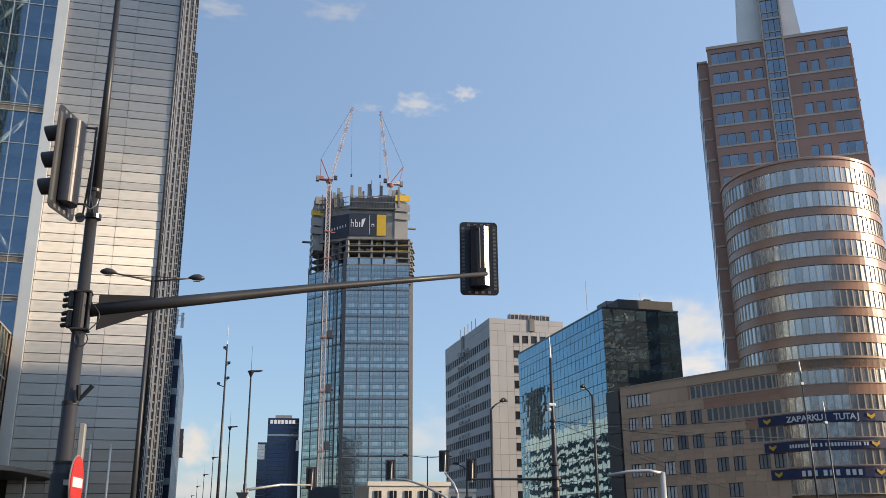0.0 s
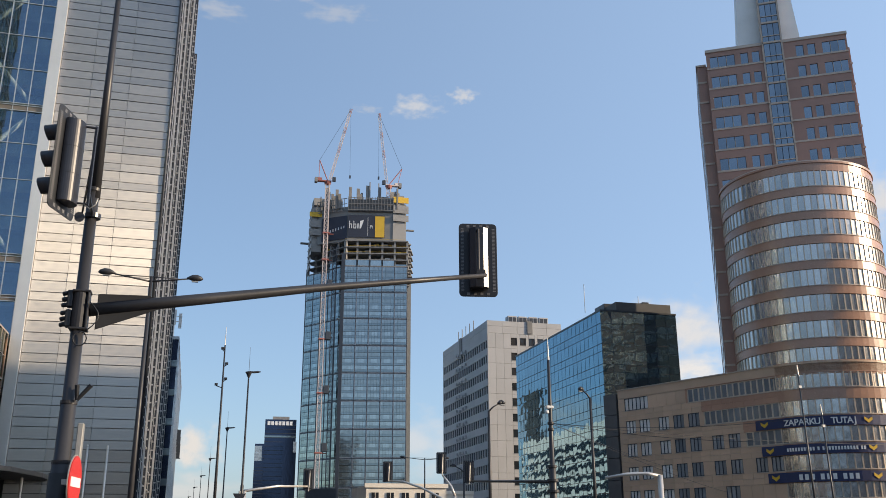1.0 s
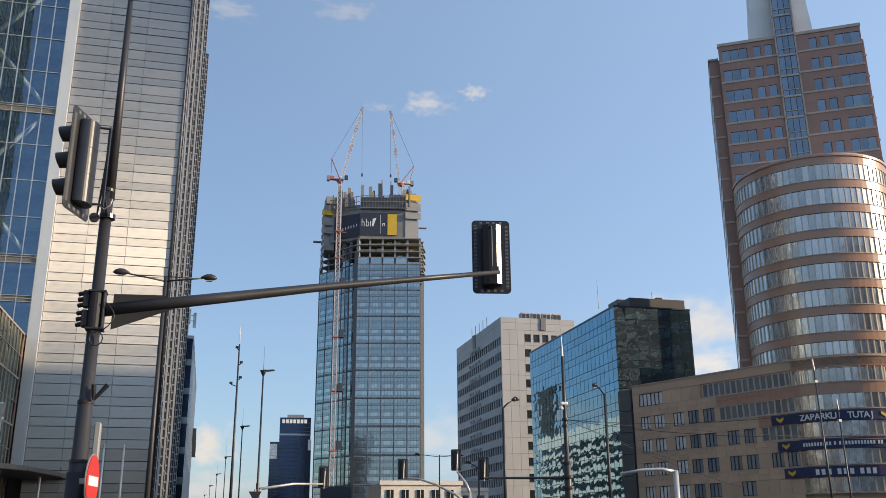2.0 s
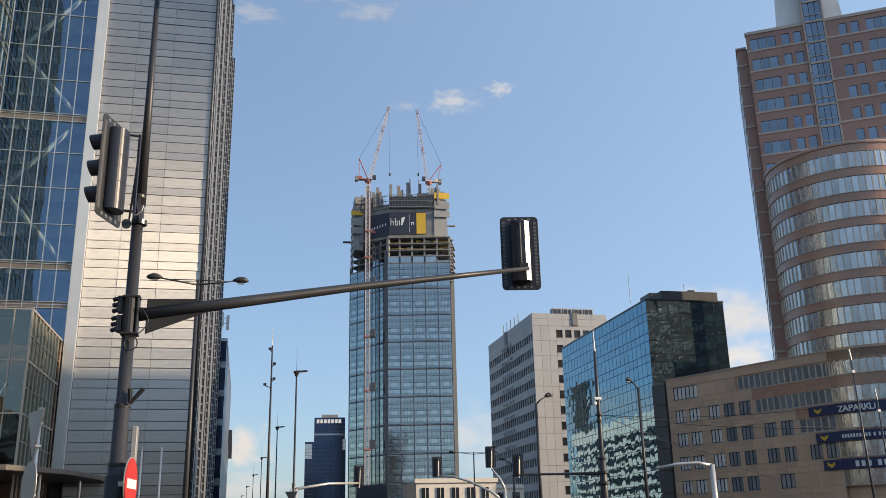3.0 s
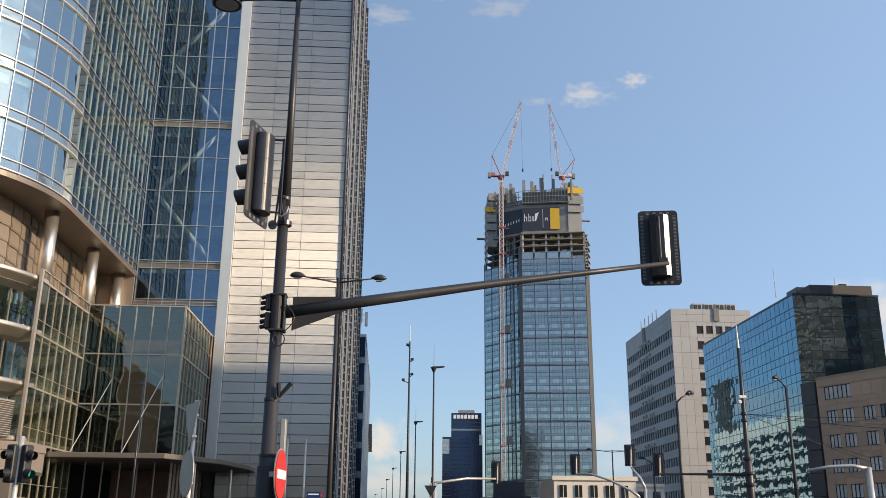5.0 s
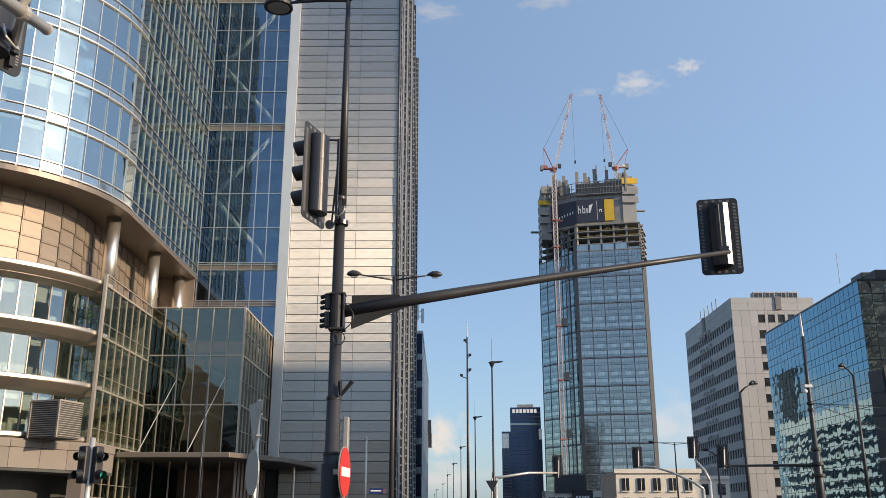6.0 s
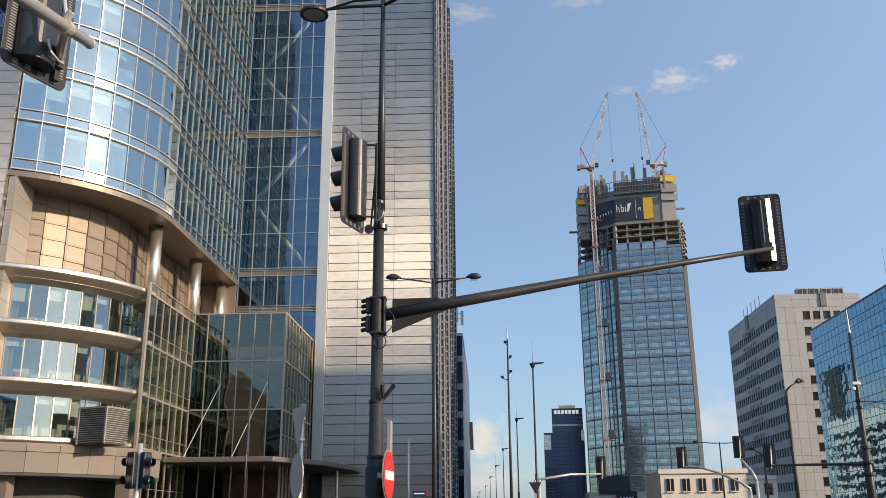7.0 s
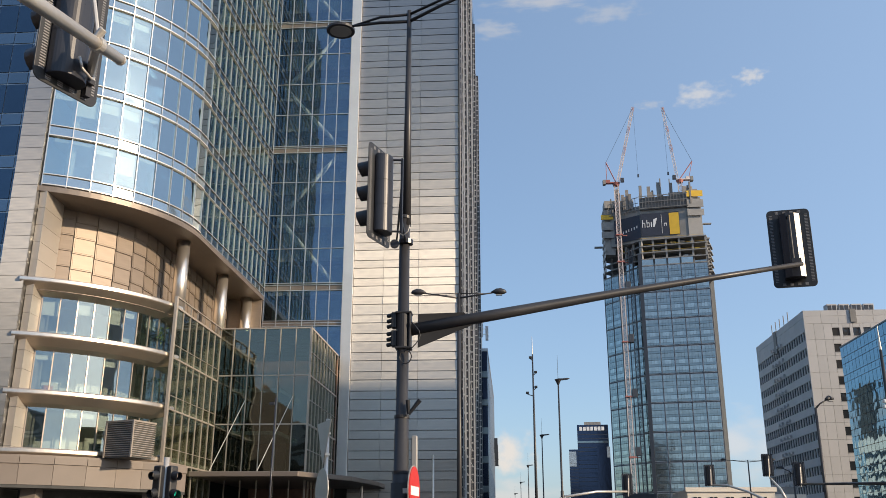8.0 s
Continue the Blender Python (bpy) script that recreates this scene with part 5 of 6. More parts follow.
part("shaft_core", Shape().box(strip[0] + 0.1, -0.1, 30, strip[1] - 0.1, 1.0, TH_ + 9.6), M_MULLION_DARK, brown, m=tf)
head_ = Shape()
head_.v = [(4.7, 1.2, TH_ - 0.3), (13.6, 1.2, TH_ - 0.3), (13.6, 12, TH_ - 0.3), (4.7, 12, TH_ - 0.3), (5.6, 1.2, TH_ + 14), (12.4, 1.2, TH_ + 14), (12.4, 11, TH_ + 14), (5.6, 11, TH_ + 14)]
head_.f = [(0, 3, 2, 1), (4, 5, 6, 7), (0, 1, 5, 4), (1, 2, 6, 5), (2, 3, 7, 6), (3, 0, 4, 7)]
part("stair_head", head_, mat("pale_render", (0.80, 0.79, 0.76), 0.7, 0, 0.1, 3.0), brown, "pale tapering stair head", m=tf)


# ---- buildings further along and round the avenue ----
def rear_block():
    ob = thing("glass_office_block", "slim glass office block behind the metal tower", "building", pose(-3.7, 150, 0))
    part("body", Shape().box(-24, 0.1, 0, -0.12, 52, 32), M_INSIDE_DARK, ob)
    side = wall_frame(0, 0, 0, 1)
    me = shared("window_pane", Shape().box(0.05, 0.02, 0, 3.5, 0.1, 3.45), M_NAVYGLASS)
    me_s = shared("spandrel_pane", Shape().box(0.05, 0.0, 0, 3.5, 0.1, 1.0), M_MIRRORGREY)
    me2 = shared("window_pane", Shape().box(0.05, 0.02, 0, 1.3, 0.1, 3.45), M_NAVYGLASS)
    me2_s = shared("spandrel_pane", Shape().box(0.05, 0.0, 0, 1.3, 0.1, 1.0), M_MIRRORGREY)
    for k in range(7):
        for c in range(14):
            piece("window_pane", me, ob, side @ pose(c * 3.58, 0, k * 4.6 + 1.08))
            piece("spandrel_pane", me_s, ob, side @ pose(c * 3.58, 0, k * 4.6 + 0.05))
        for c in range(6):
            piece("window_pane", me2, ob, pose(-8.1 + c * 1.35, 0, k * 4.6 + 1.08))
            piece("spandrel_pane", me2_s, ob, pose(-8.1 + c * 1.35, 0, k * 4.6 + 0.05))
    for c in range(8):
        part("facade_fin", Shape().box(0.02, c * 7.16, 0, 0.14, c * 7.16 + 0.12, 32.3), M_MULLION, ob)
    part("roof_edge", Shape().box(-24, -0.1, 32.0, 0.08, 52, 32.5), M_MULLION, ob)
    a = part("antenna_mast", Shape().tube((-1.0, 2, 32.4), (-1.0, 2, 37.4), 0.12), M_SILVER, ob)
    for dx, z in ((-1.9, 34.3), (-1.2, 34.8), (-0.3, 34.2)):
        part("antenna_panel", Shape().box(dx, 1.6, z, dx + 0.5, 1.8, z + 2.5), M_WHITE, a, bevel=0.05)
    part("antenna_arm", Shape().box(-1.9, 1.85, 35.3, 0.2, 1.95, 35.4).box(-1.9, 1.85, 36.2, 0.2, 1.95, 36.3), M_SILVER, a)
    for k, y in enumerate((40, 44, 48)):
        part("wall_sign", Shape().tube((0.1, y, 20 - k), (1.0, y, 19 - k), 0.06).box(0.2, y, 19 - k, 0.9, y + 0.2, 22 - k), M_MULLION_DARK, ob)


rear_block()


def low_building():
    x, y = polar(-10.35, 112)
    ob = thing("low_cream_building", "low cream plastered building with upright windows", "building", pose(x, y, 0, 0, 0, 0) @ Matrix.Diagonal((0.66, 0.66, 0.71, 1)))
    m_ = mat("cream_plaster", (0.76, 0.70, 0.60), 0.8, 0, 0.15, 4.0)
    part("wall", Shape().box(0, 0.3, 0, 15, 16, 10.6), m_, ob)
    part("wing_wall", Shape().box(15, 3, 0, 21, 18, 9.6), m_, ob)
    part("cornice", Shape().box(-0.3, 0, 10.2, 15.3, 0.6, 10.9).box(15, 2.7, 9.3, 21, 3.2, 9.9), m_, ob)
    for k in range(3):
        for c in range(5):
            w = part("window", Shape().box(1.0 + c * 2.8, 0.12, 1.2 + k * 3.1, 2.3 + c * 2.8, 0.28, 3.2 + k * 3.1), M_WINDOW, ob)
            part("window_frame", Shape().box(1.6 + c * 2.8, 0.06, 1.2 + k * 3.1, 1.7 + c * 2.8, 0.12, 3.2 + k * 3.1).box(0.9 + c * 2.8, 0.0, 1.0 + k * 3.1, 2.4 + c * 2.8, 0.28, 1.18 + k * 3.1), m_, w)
        for c in range(2):
            part("window", Shape().box(16 + c * 2.8, 2.85, 1.0 + k * 2.9, 17.4 + c * 2.8, 2.99, 2.8 + k * 2.9), M_WINDOW, ob)
    part("roof_plant", Shape().box(16, 6, 9.6, 20.5, 12, 11.2), M_CONCRETE, ob)
    x, y = polar(-6.1, 150)
    hd = thing("site_hoarding", "low cream site block with a dark hoarding on its roof", "hoarding", pose(x, y, 0))
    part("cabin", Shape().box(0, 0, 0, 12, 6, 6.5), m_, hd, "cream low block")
    for c in range(8):
        for z in (4.6, 2.2):
            part("window", Shape().box(0.5 + c * 1.45, -0.06, z, 1.5 + c * 1.45, 0.05, z + 0.9), M_WINDOW, hd)
    part("hoarding_board", Shape().box(1.5, -0.4, 6.2, 6.4, -0.1, 8.9), M_HOUSING, hd, "dark grey board")
    sg = part("screen_panel", Shape().box(4.2, -0.7, 4.2, 7.4, -0.45, 6.6), M_BLACK, hd, "black display panel")
    for k in range(5):
        part("sign_bar", Shape().box(4.7 + k * 0.45, -0.76, 5.3, 5.0 + k * 0.45, -0.71, 5.7), M_WHITE, sg)


low_building()

# plain unseen fronts added beside and behind the viewer, for shade and reflections
# East shades the metal wall; west is dark for the glass box's reflection.
for nm, b, mt in (("backdrop_east", (72, 36, 0, 130, 49, 49.6), M_CONCRETE_L), ("backdrop_south", (-70, -130, 0, 90, -100, 34), M_CONCRETE_L), ("backdrop_west", (-75, -60, 0, -50, 30, 30), mat("dark_backdrop", (0.085, 0.07, 0.062), 0.9, 0, 0.3, 2.0))):
    s = Shape().box(*b)
    tagged(finish(new(nm, s.mesh(nm)), mt), "plain unseen block added for shade and reflections", "building front", kind="structure")


sb = bpy.data.objects["backdrop_south"]
# bands added to break up what the mirror glass reflects
for k in range(9):
    part("window_band", Shape().box(-68, -99.98, 2 + k * 3.6, 88, -99.9, 3.9 + k * 3.6), M_WINDOW, sb)
# Hidden front and dark slab, sized for their reflections in the mirror glass.
nb = tagged(finish(new("backdrop_north", Shape().box(-30, 248, 0, -9, 360, 38).mesh("backdrop_north")), mat("white_render", (0.74, 0.72, 0.67), 0.8, 0, 0.1, 4.0)), "pale concrete building front with dark window bands", "building front", kind="structure")
tagged(finish(new("backdrop_far", Shape().box(-12, 344, 38.1, -9.2, 359, 58).mesh("backdrop_far")), M_INSIDE_DARK), "dark unseen slab shaped for its reflection in the mirror glass", "building front", kind="structure")
for k in range(9):
    part("window_band", Shape().box(-8.98, 250, 2 + k * 3.6, -8.9, 358, 3.9 + k * 3.6), M_WINDOW, nb)

# ---- mast with signals over the near lane ----
def rounded_plate(w, h, r, t):
    s = Shape()
    pts_ = []
    for cx, cz, a0 in ((w / 2 - r, h / 2 - r, 0), (-w / 2 + r, h / 2 - r, 90), (-w / 2 + r, -h / 2 + r, 180), (w / 2 - r, -h / 2 + r, 270)):
        for i in range(5):
            a = radians(a0 + i * 22.5)
            pts_.append((cx + r * math.cos(a), cz + r * math.sin(a)))
    n = len(pts_)
    s.v = [(x, -t / 2, z) for x, z in pts_] + [(x, t / 2, z) for x, z in pts_]
    s.f = [tuple(range(n)), tuple(range(n, 2 * n))[::-1]] + [(i, i + n, (i + 1) % n + n, (i + 1) % n) for i in range(n)]
    return s


def barrel(w, depth, h, z=0.0, facets=False):
    """The back of a signal housing, rounded or with canted corners."""
    s, c = Shape(), 0.125
    if facets:
        # cant angled so the sun glints towards the camera
        ring_ = [(w / 2, -0.02), (w / 2, -depth + 0.04), (w / 2 - 0.089, -depth - 0.022)]
    else:
        ring_ = [(w / 2, -0.02)] + [(w / 2 - c + c * math.cos(a), -0.02 - depth + c - c * math.sin(a)) for a in [k * math.pi / 16 for k in range(9)]]
    ring_ += [(-x, y) for x, y in ring_[::-1]]
    k = len(ring_)
    s.v = [(x, y, z - h / 2) for x, y in ring_] + [(x, y, z + h / 2) for x, y in ring_]
    s.f = [(i, i + k, i + 1 + k, i + 1) for i in range(k - 1)] + [tuple(range(k)), tuple(range(k, 2 * k))[::-1]]
    return s


def signal_head(name, m, label, plate=True, w=0.64, h=1.31, facets=False, shift=0.0):
    """A three-lens signal: lenses face local +y, the rounded back faces -y."""
    ob = thing(name, label, "traffic light", m, "traffic signals")
    if plate:
        part("backplate", rounded_plate(w, h, 0.07, 0.012), M_BLACK, ob, "black perforated backplate", bevel=0.004)
        slot = shared("slot", Shape().box(-0.025, -0.010, -0.0045, 0.025, -0.0065, 0.0045), M_SLOT)
        for k in range(46):
            for sx in (-1, 1):
                piece("slot", slot, ob, pose(sx * (w / 2 - 0.06), 0, -h / 2 + 0.10 + k * (h - 0.2) / 45))
        for k in range(4):
            for sz in (-1, 1):
                for q in range(3):
                    piece("slot", slot, ob, pose(-0.17 + k * 0.113, 0, sz * (h / 2 - 0.05) + (q - 1) * 0.015))
    at = pose(shift, 0, 0)
    part("housing", barrel(0.31, 0.15 if not facets else 0.19, 1.06, 0.0, facets), M_HOUSING, ob, "dark signal housing", at, False, 0.004)
    for k in range(3):
        z = (k - 1) * 0.345
        v, n = Shape(), 18
        for y, r in ((0.0, 0.165), (0.24, 0.15)):
            v.v += [(r * math.cos(2 * math.pi * i / n), y + (0.06 * math.sin(2 * math.pi * i / n) if y else 0), z + r * math.sin(2 * math.pi * i / n)) for i in range(n)]
        v.f = [(i, i + n, (i + 1) % n + n, (i + 1) % n) for i in range(n) if not 11 <= i <= 15]
        vis = part("visor", v, M_BLACK, ob, "", at, True)
        so = vis.modifiers.new("thick", "SOLIDIFY")
        so.thickness = 0.006
        part("lens", Shape().tube((0, 0.0, z), (0, 0.025, z), 0.15, 0.14, 20), M_BLACK, ob, "", at)
    for z in (0.173, -0.173):
        part("seam", barrel(0.314, 0.152 if not facets else 0.192, 0.008, z, facets), M_BLACK, ob, "", at)
    return ob


PX, PY = polar(7.11, 12.0)
mast = thing("signal_mast", "dark grey steel mast with signal arm and twin lamp", "mast", pose(PX, PY, 0))
part("lower_pole", Shape().path([(0, 0, 0), (0, 0, 2.55), (0, 0, 2.56), (0, 0, 3.25), (0, 0, 3.26), (0, 0, 6.05)], [0.122, 0.112, 0.098, 0.092, 0.082, 0.07], 20), M_POLE, mast, smooth=True)
for z, r in ((2.55, 0.117), (3.26, 0.1), (6.02, 0.082)):
    part("collar", Shape().tube((0, 0, z - 0.02), (0, 0, z + 0.02), r, n=20), M_POLE, mast, smooth=False)
part("upper_pole", Shape().path([(0.02, 0.0, 5.9), (0.02, 0, 9.34)], [0.066, 0.032], 16), M_POLE, mast, smooth=True)
tip = Vector((*polar(-17.95, 14.6), 5.83)) - Vector((PX, PY, 0))
root = Vector((0.1, 0.05, 4.43))
mid = root.lerp(tip, 0.5) + Vector((0, 0, 0.03))
part("signal_arm", Shape().path([root, root.lerp(mid, 0.5), mid, mid.lerp(tip, 0.5), tip], [0.082, 0.075, 0.059, 0.045, 0.035], 18), M_POLE, mast, "long tapering arm", smooth=True)
dirn = (tip - root).normalized()
g = Shape()
g0, g1 = root + dirn * 0.1, root + dirn * 0.95
up = Vector((0, 0, 1))
side_ = dirn.cross(up).normalized() * 0.02
for sgn in (-1,):
    g.v = [tuple(p + s_) for s_ in (side_, -side_) for p in (g0 + up * 0.20, g0 - up * 0.26, g1 - up * 0.06, root + dirn * 0.75 + up * 0.12)]
    g.f = [(0, 1, 2, 3), (7, 6, 5, 4), (0, 4, 5, 1), (1, 5, 6, 2), (2, 6, 7, 3), (3, 7, 4, 0)]
part("gusset", g, mat("matt_dark_paint", (0.02, 0.022, 0.026), 0.85, 0, 0.2, 0.5, spec=0.15), mast, "triangular arm gusset")
part("arm_flange", Shape().box(-0.1, -0.1, 4.15, 0.12, 0.1, 4.18).box(-0.1, -0.1, 4.63, 0.12, 0.1, 4.66).box(0.08, -0.09, 4.15, 0.11, 0.09, 4.66).tube((0, 0, 4.16), (0, 0, 4.64), 0.095, n=18), M_POLE, mast, bevel=0.01)
for k in range(2):
    b = part("small_signal", Shape().box(-0.16, -0.05, 4.19 + k * 0.25, -0.09, 0.07, 4.41 + k * 0.25), M_BLACK, mast, "small black side signal", bevel=0.015)
    for q in range(3):
        part("small_visor", Shape().tube((-0.155, 0, 4.225 + k * 0.25 + q * 0.075), (-0.215, 0.03, 4.218 + k * 0.25 + q * 0.075), 0.028, n=10), M_BLACK, b)
loop = [(0.05 + 0.08 * math.cos(a), -0.12, 4.03 + 0.09 * math.sin(a)) for a in [i * math.pi / 6 for i in range(13)]]
part("cable_loop", Shape().path(loop, [0.008] * 13, 6), M_BLACK, mast, smooth=True)
loop2 = [(0.12 + 0.12 * math.sin(i * math.pi / 6), -0.11, 4.5 - i * 0.06) for i in range(7)]
part("cable_loop", Shape().path(loop2, [0.008] * 7, 6), M_BLACK, mast, smooth=True)
for sgn in (-1, 1):
    part("camera_bracket", Shape().tube((0.10, -0.1, 3.28), (0.17 + sgn * 0.08, -0.14, 3.46), 0.022, 0.03, 8), M_BLACK, mast)
part("control_box", Shape().box(0.13, 0.0, 2.05, 0.20, 0.16, 3.02), M_SIGNBACK, mast, "pale side panel", bevel=0.01)
part("band", Shape().tube((0, 0, 1.0), (0, 0, 2.42), 0.13, n=20), mat("black_pole_wrap", (0.03, 0.03, 0.03), 0.6), mast, "black wrapped foot", smooth=True)


def no_entry_sign():
    ob = thing("no_entry_sign", "round red no-entry sign with a white bar on the mast", "road sign", Matrix.Translation((PX + 0.19, PY - 0.22, 2.31)) @ pose(0, 0, 0, 0, 0, 83.5))
    part("disc", Shape().tube((0, 0.0, 0), (0, -0.012, 0), 0.30, n=40), M_RED, ob)
    part("rim", Shape().tube((0, 0.012, 0), (0, 0.0, 0), 0.315, n=40), M_SIGNBACK, ob)
    part("bar", Shape().box(-0.23, -0.018, -0.055, 0.23, -0.0125, 0.055), M_WHITE, ob, "white bar")
    part("clamp", Shape().box(-0.1, 0.012, -0.03, 0.1, 0.12, 0.03), M_SILVER, ob)


no_entry_sign()

# double lamp at the mast's top
lamp_a, lamp_b = Vector((-0.92, 0.36, 9.34)), Vector((1.05, -0.42, 9.38))
for end in (lamp_a, lamp_b):
    part("lamp_arm", Shape().path([(0.02, 0, 9.16), Vector((0.02, 0, 9.2)).lerp(end, 0.5), end], [0.026, 0.024, 0.018], 10).path([(0.02, 0, 9.28), Vector((0.02, 0, 9.33)).lerp(end, 0.5) + Vector((0, 0, 0.03)), end], [0.022, 0.02, 0.016], 10), M_POLE, mast, smooth=True)
    d = (end - Vector((0, 0, 9.3))).normalized()
    lm = part("lamp_head", Shape().tube(end + d * 0.2 - up * 0.05, end + d * 0.2 - up * 0.01, 0.22, 0.22, 24).tube(end + d * 0.2 - up * 0.01, end + d * 0.2 + up * 0.05, 0.22, 0.10, 24), M_POLE, mast, "flat round lamp head")
    part("lamp_glass", Shape().tube(end + d * 0.2 - up * 0.058, end + d * 0.2 - up * 0.05, 0.16, 0.17, 24), M_SIGNBACK, lm, "pale lamp glass")

# signals on the mast
hx, hy = polar(-17.46, 15.0)
sh1 = signal_head("traffic_signal", pose(hx, hy, 6.22, 0, 0, -10), "black traffic signal seen from behind at the arm's tip", w=0.66, facets=True)
part("arm_bracket", Shape().tube((-0.03, -0.28, 0.46), (-0.03, -0.28, -0.40), 0.022, n=10).box(-0.07, -0.42, -0.36, 0.07, -0.2, -0.29).box(-0.06, -0.29, 0.44, 0.0, 0.0, 0.48), M_POLE, sh1)
hx, hy = polar(8.89, 11.15)
sh2 = signal_head("traffic_signal", wall_frame(hx, hy, 0.33, 0.944, 6.02), "black traffic signal with three visors beside the mast")
at_pole = sh2.matrix_basis.inverted() @ Vector((PX + 0.02, PY, 5.66))
near_pole = Vector((at_pole.x * 0.9, at_pole.y + 0.1, at_pole.z))
bar = Vector((0.12, -0.27, 0.0))
br = Shape().box(bar.x - 0.014, bar.y - 0.014, -0.52, bar.x + 0.014, bar.y + 0.014, 0.52)
br.tube((0.05, -0.12, 0.5), bar + Vector((0, 0, 0.5)), 0.016, n=8).tube((0.05, -0.12, -0.5), bar + Vector((0, 0, -0.5)), 0.014, n=8)
br.tube(bar + Vector((0, 0, 0.22)), near_pole, 0.012, n=8).tube(bar + Vector((0, 0, -0.02)), near_pole, 0.012, n=8)
br.tube(bar + Vector((0, 0, at_pole.z)), at_pole, 0.02, n=8)
part("bracket", br, M_HOUSING, sh2, "slim steel bracket with two struts")
part("clamp", Shape().tube(at_pole + Vector((0, 0, -0.03)), at_pole + Vector((0, 0, 0.03)), 0.1, n=18), M_HOUSING, sh2)
part("clamp_disc", Shape().tube(near_pole + Vector((-0.02, 0.02, -0.05)), near_pole + Vector((-0.06, 0.0, -0.05)), 0.06, n=20), M_HOUSING, sh2)
part("cable_loop", Shape().path([(0.1, -0.22, -0.5), (0.12, -0.3, -0.56), (0.14, -0.36, -0.5), (0.14, -0.38, -0.42)], [0.009] * 4, 8), M_SIGNBACK, sh2, smooth=True)

# signal on the arm that reaches over the viewer's side
SMX, SMY = -3.17, 2.4
sm = thing("silver_signal_mast", "galvanised steel signal mast whose arm reaches over the lane", "mast", pose(SMX, SMY, 0))
part("pole", Shape().path([(0, 0, 0), (0, 0, 4.25), (0.0, 0.1, 4.42), (0.02, 0.3, 4.55)], [0.12, 0.09, 0.08, 0.075], 16), M_SILVER, sm, smooth=True)
root2 = Vector((0.02, 0.28, 4.545))
tip2 = Vector((*polar(26.62, 6.6), 5.17)) - Vector((SMX, SMY, 0))
part("arm", Shape().path([root2, tip2], [0.07, 0.042], 16), M_SILVER, sm, smooth=True)
part("end_cap", Shape().tube(tip2, tip2 + (tip2 - root2).normalized() * 0.02, 0.045, n=16), M_SILVER, sm)
axis2 = (tip2 - root2).normalized()
part("arm_clamp", Shape().tube(tip2 - axis2 * 0.36, tip2 - axis2 * 0.30, 0.06, n=14).tube(tip2 - axis2 * 0.34 + Vector((0.0, -0.02, 0.03)), tip2 - axis2 * 0.34 + Vector((0.05, -0.03, 0.10)), 0.03, n=8), M_SILVER, sm, bevel=0.006)
part("stay", Shape().tube(tip2 - axis2 * 0.33 + Vector((0, 0, 0.05)), tip2 - axis2 * 0.45 + Vector((-0.15, 0.05, 0.9)), 0.016, n=8), M_SILVER, sm)
hx, hy = polar(29.6, 6.75)
sh3 = signal_head("traffic_signal", wall_frame(hx, hy, 0.36, 0.934, 5.48), "black traffic signal hung on the galvanised arm", w=0.60, h=1.2, shift=-0.05)
hold = sh3.matrix_basis.inverted() @ (tip2 - axis2 * 0.33 + Vector((SMX, SMY, 0)))
part("arm_bracket", Shape().tube(hold, (0.17, -0.04, hold.z - 0.02), 0.035, n=8).tube((0.17, -0.05, hold.z - 0.02), (0.17, -0.01, hold.z - 0.02), 0.05, n=8), M_SILVER, sh3, "pale steel bracket")
part("hanger", Shape().box(0.14, -0.06, -0.56, 0.19, -0.02, 0.5).box(-0.02, -0.10, -0.47, 0.18, -0.03, -0.43), M_POLE, sh3, "dark steel hanger")
part("cable_loop", Shape().path([(0.16, -0.08, -0.1), (0.13, -0.12, -0.26), (0.15, -0.10, -0.42), (0.05, -0.2, -0.50), (-0.06, -0.22, -0.47), (-0.08, -0.2, -0.38)], [0.011] * 6, 8), M_SILVER, sh3, "pale cable", smooth=True)


# ---- signs, posts and lamps along the avenue ----
def crossing_signal():
    x, y = polar(20.95, 17.5)
    ob = thing("crossing_signal", "pair of black crossing signals with a lit green lens", "traffic light", pose(x, y, 0, 0, 0, 20))
    part("post", Shape().tube((0, 0.05, 0), (0, 0.05, 3.15), 0.05, n=12), M_SILVER, ob, smooth=True)
    for sx in (-1, 1):
        h = part("housing", Shape().box(-0.085, -0.07, 2.36, 0.085, 0.06, 3.0), M_BLACK, ob, bevel=0.03, m=pose(sx * 0.11, 0, 0, 0, 0, sx * 40))
        for k in range(2):
            part("visor", Shape().tube((0, -0.07, 2.52 + k * 0.31), (0, -0.2, 2.50 + k * 0.31), 0.082, 0.072, 16, cap=False), M_BLACK, h)
    part("green_lens", Shape().tube((0.11 + 0.045, -0.054, 2.52), (0.11 + 0.06, -0.07, 2.52), 0.055, n=16), glow("green_signal", (0.0, 0.55, 0.34), 0.35), ob, "lit green lens")


crossing_signal()


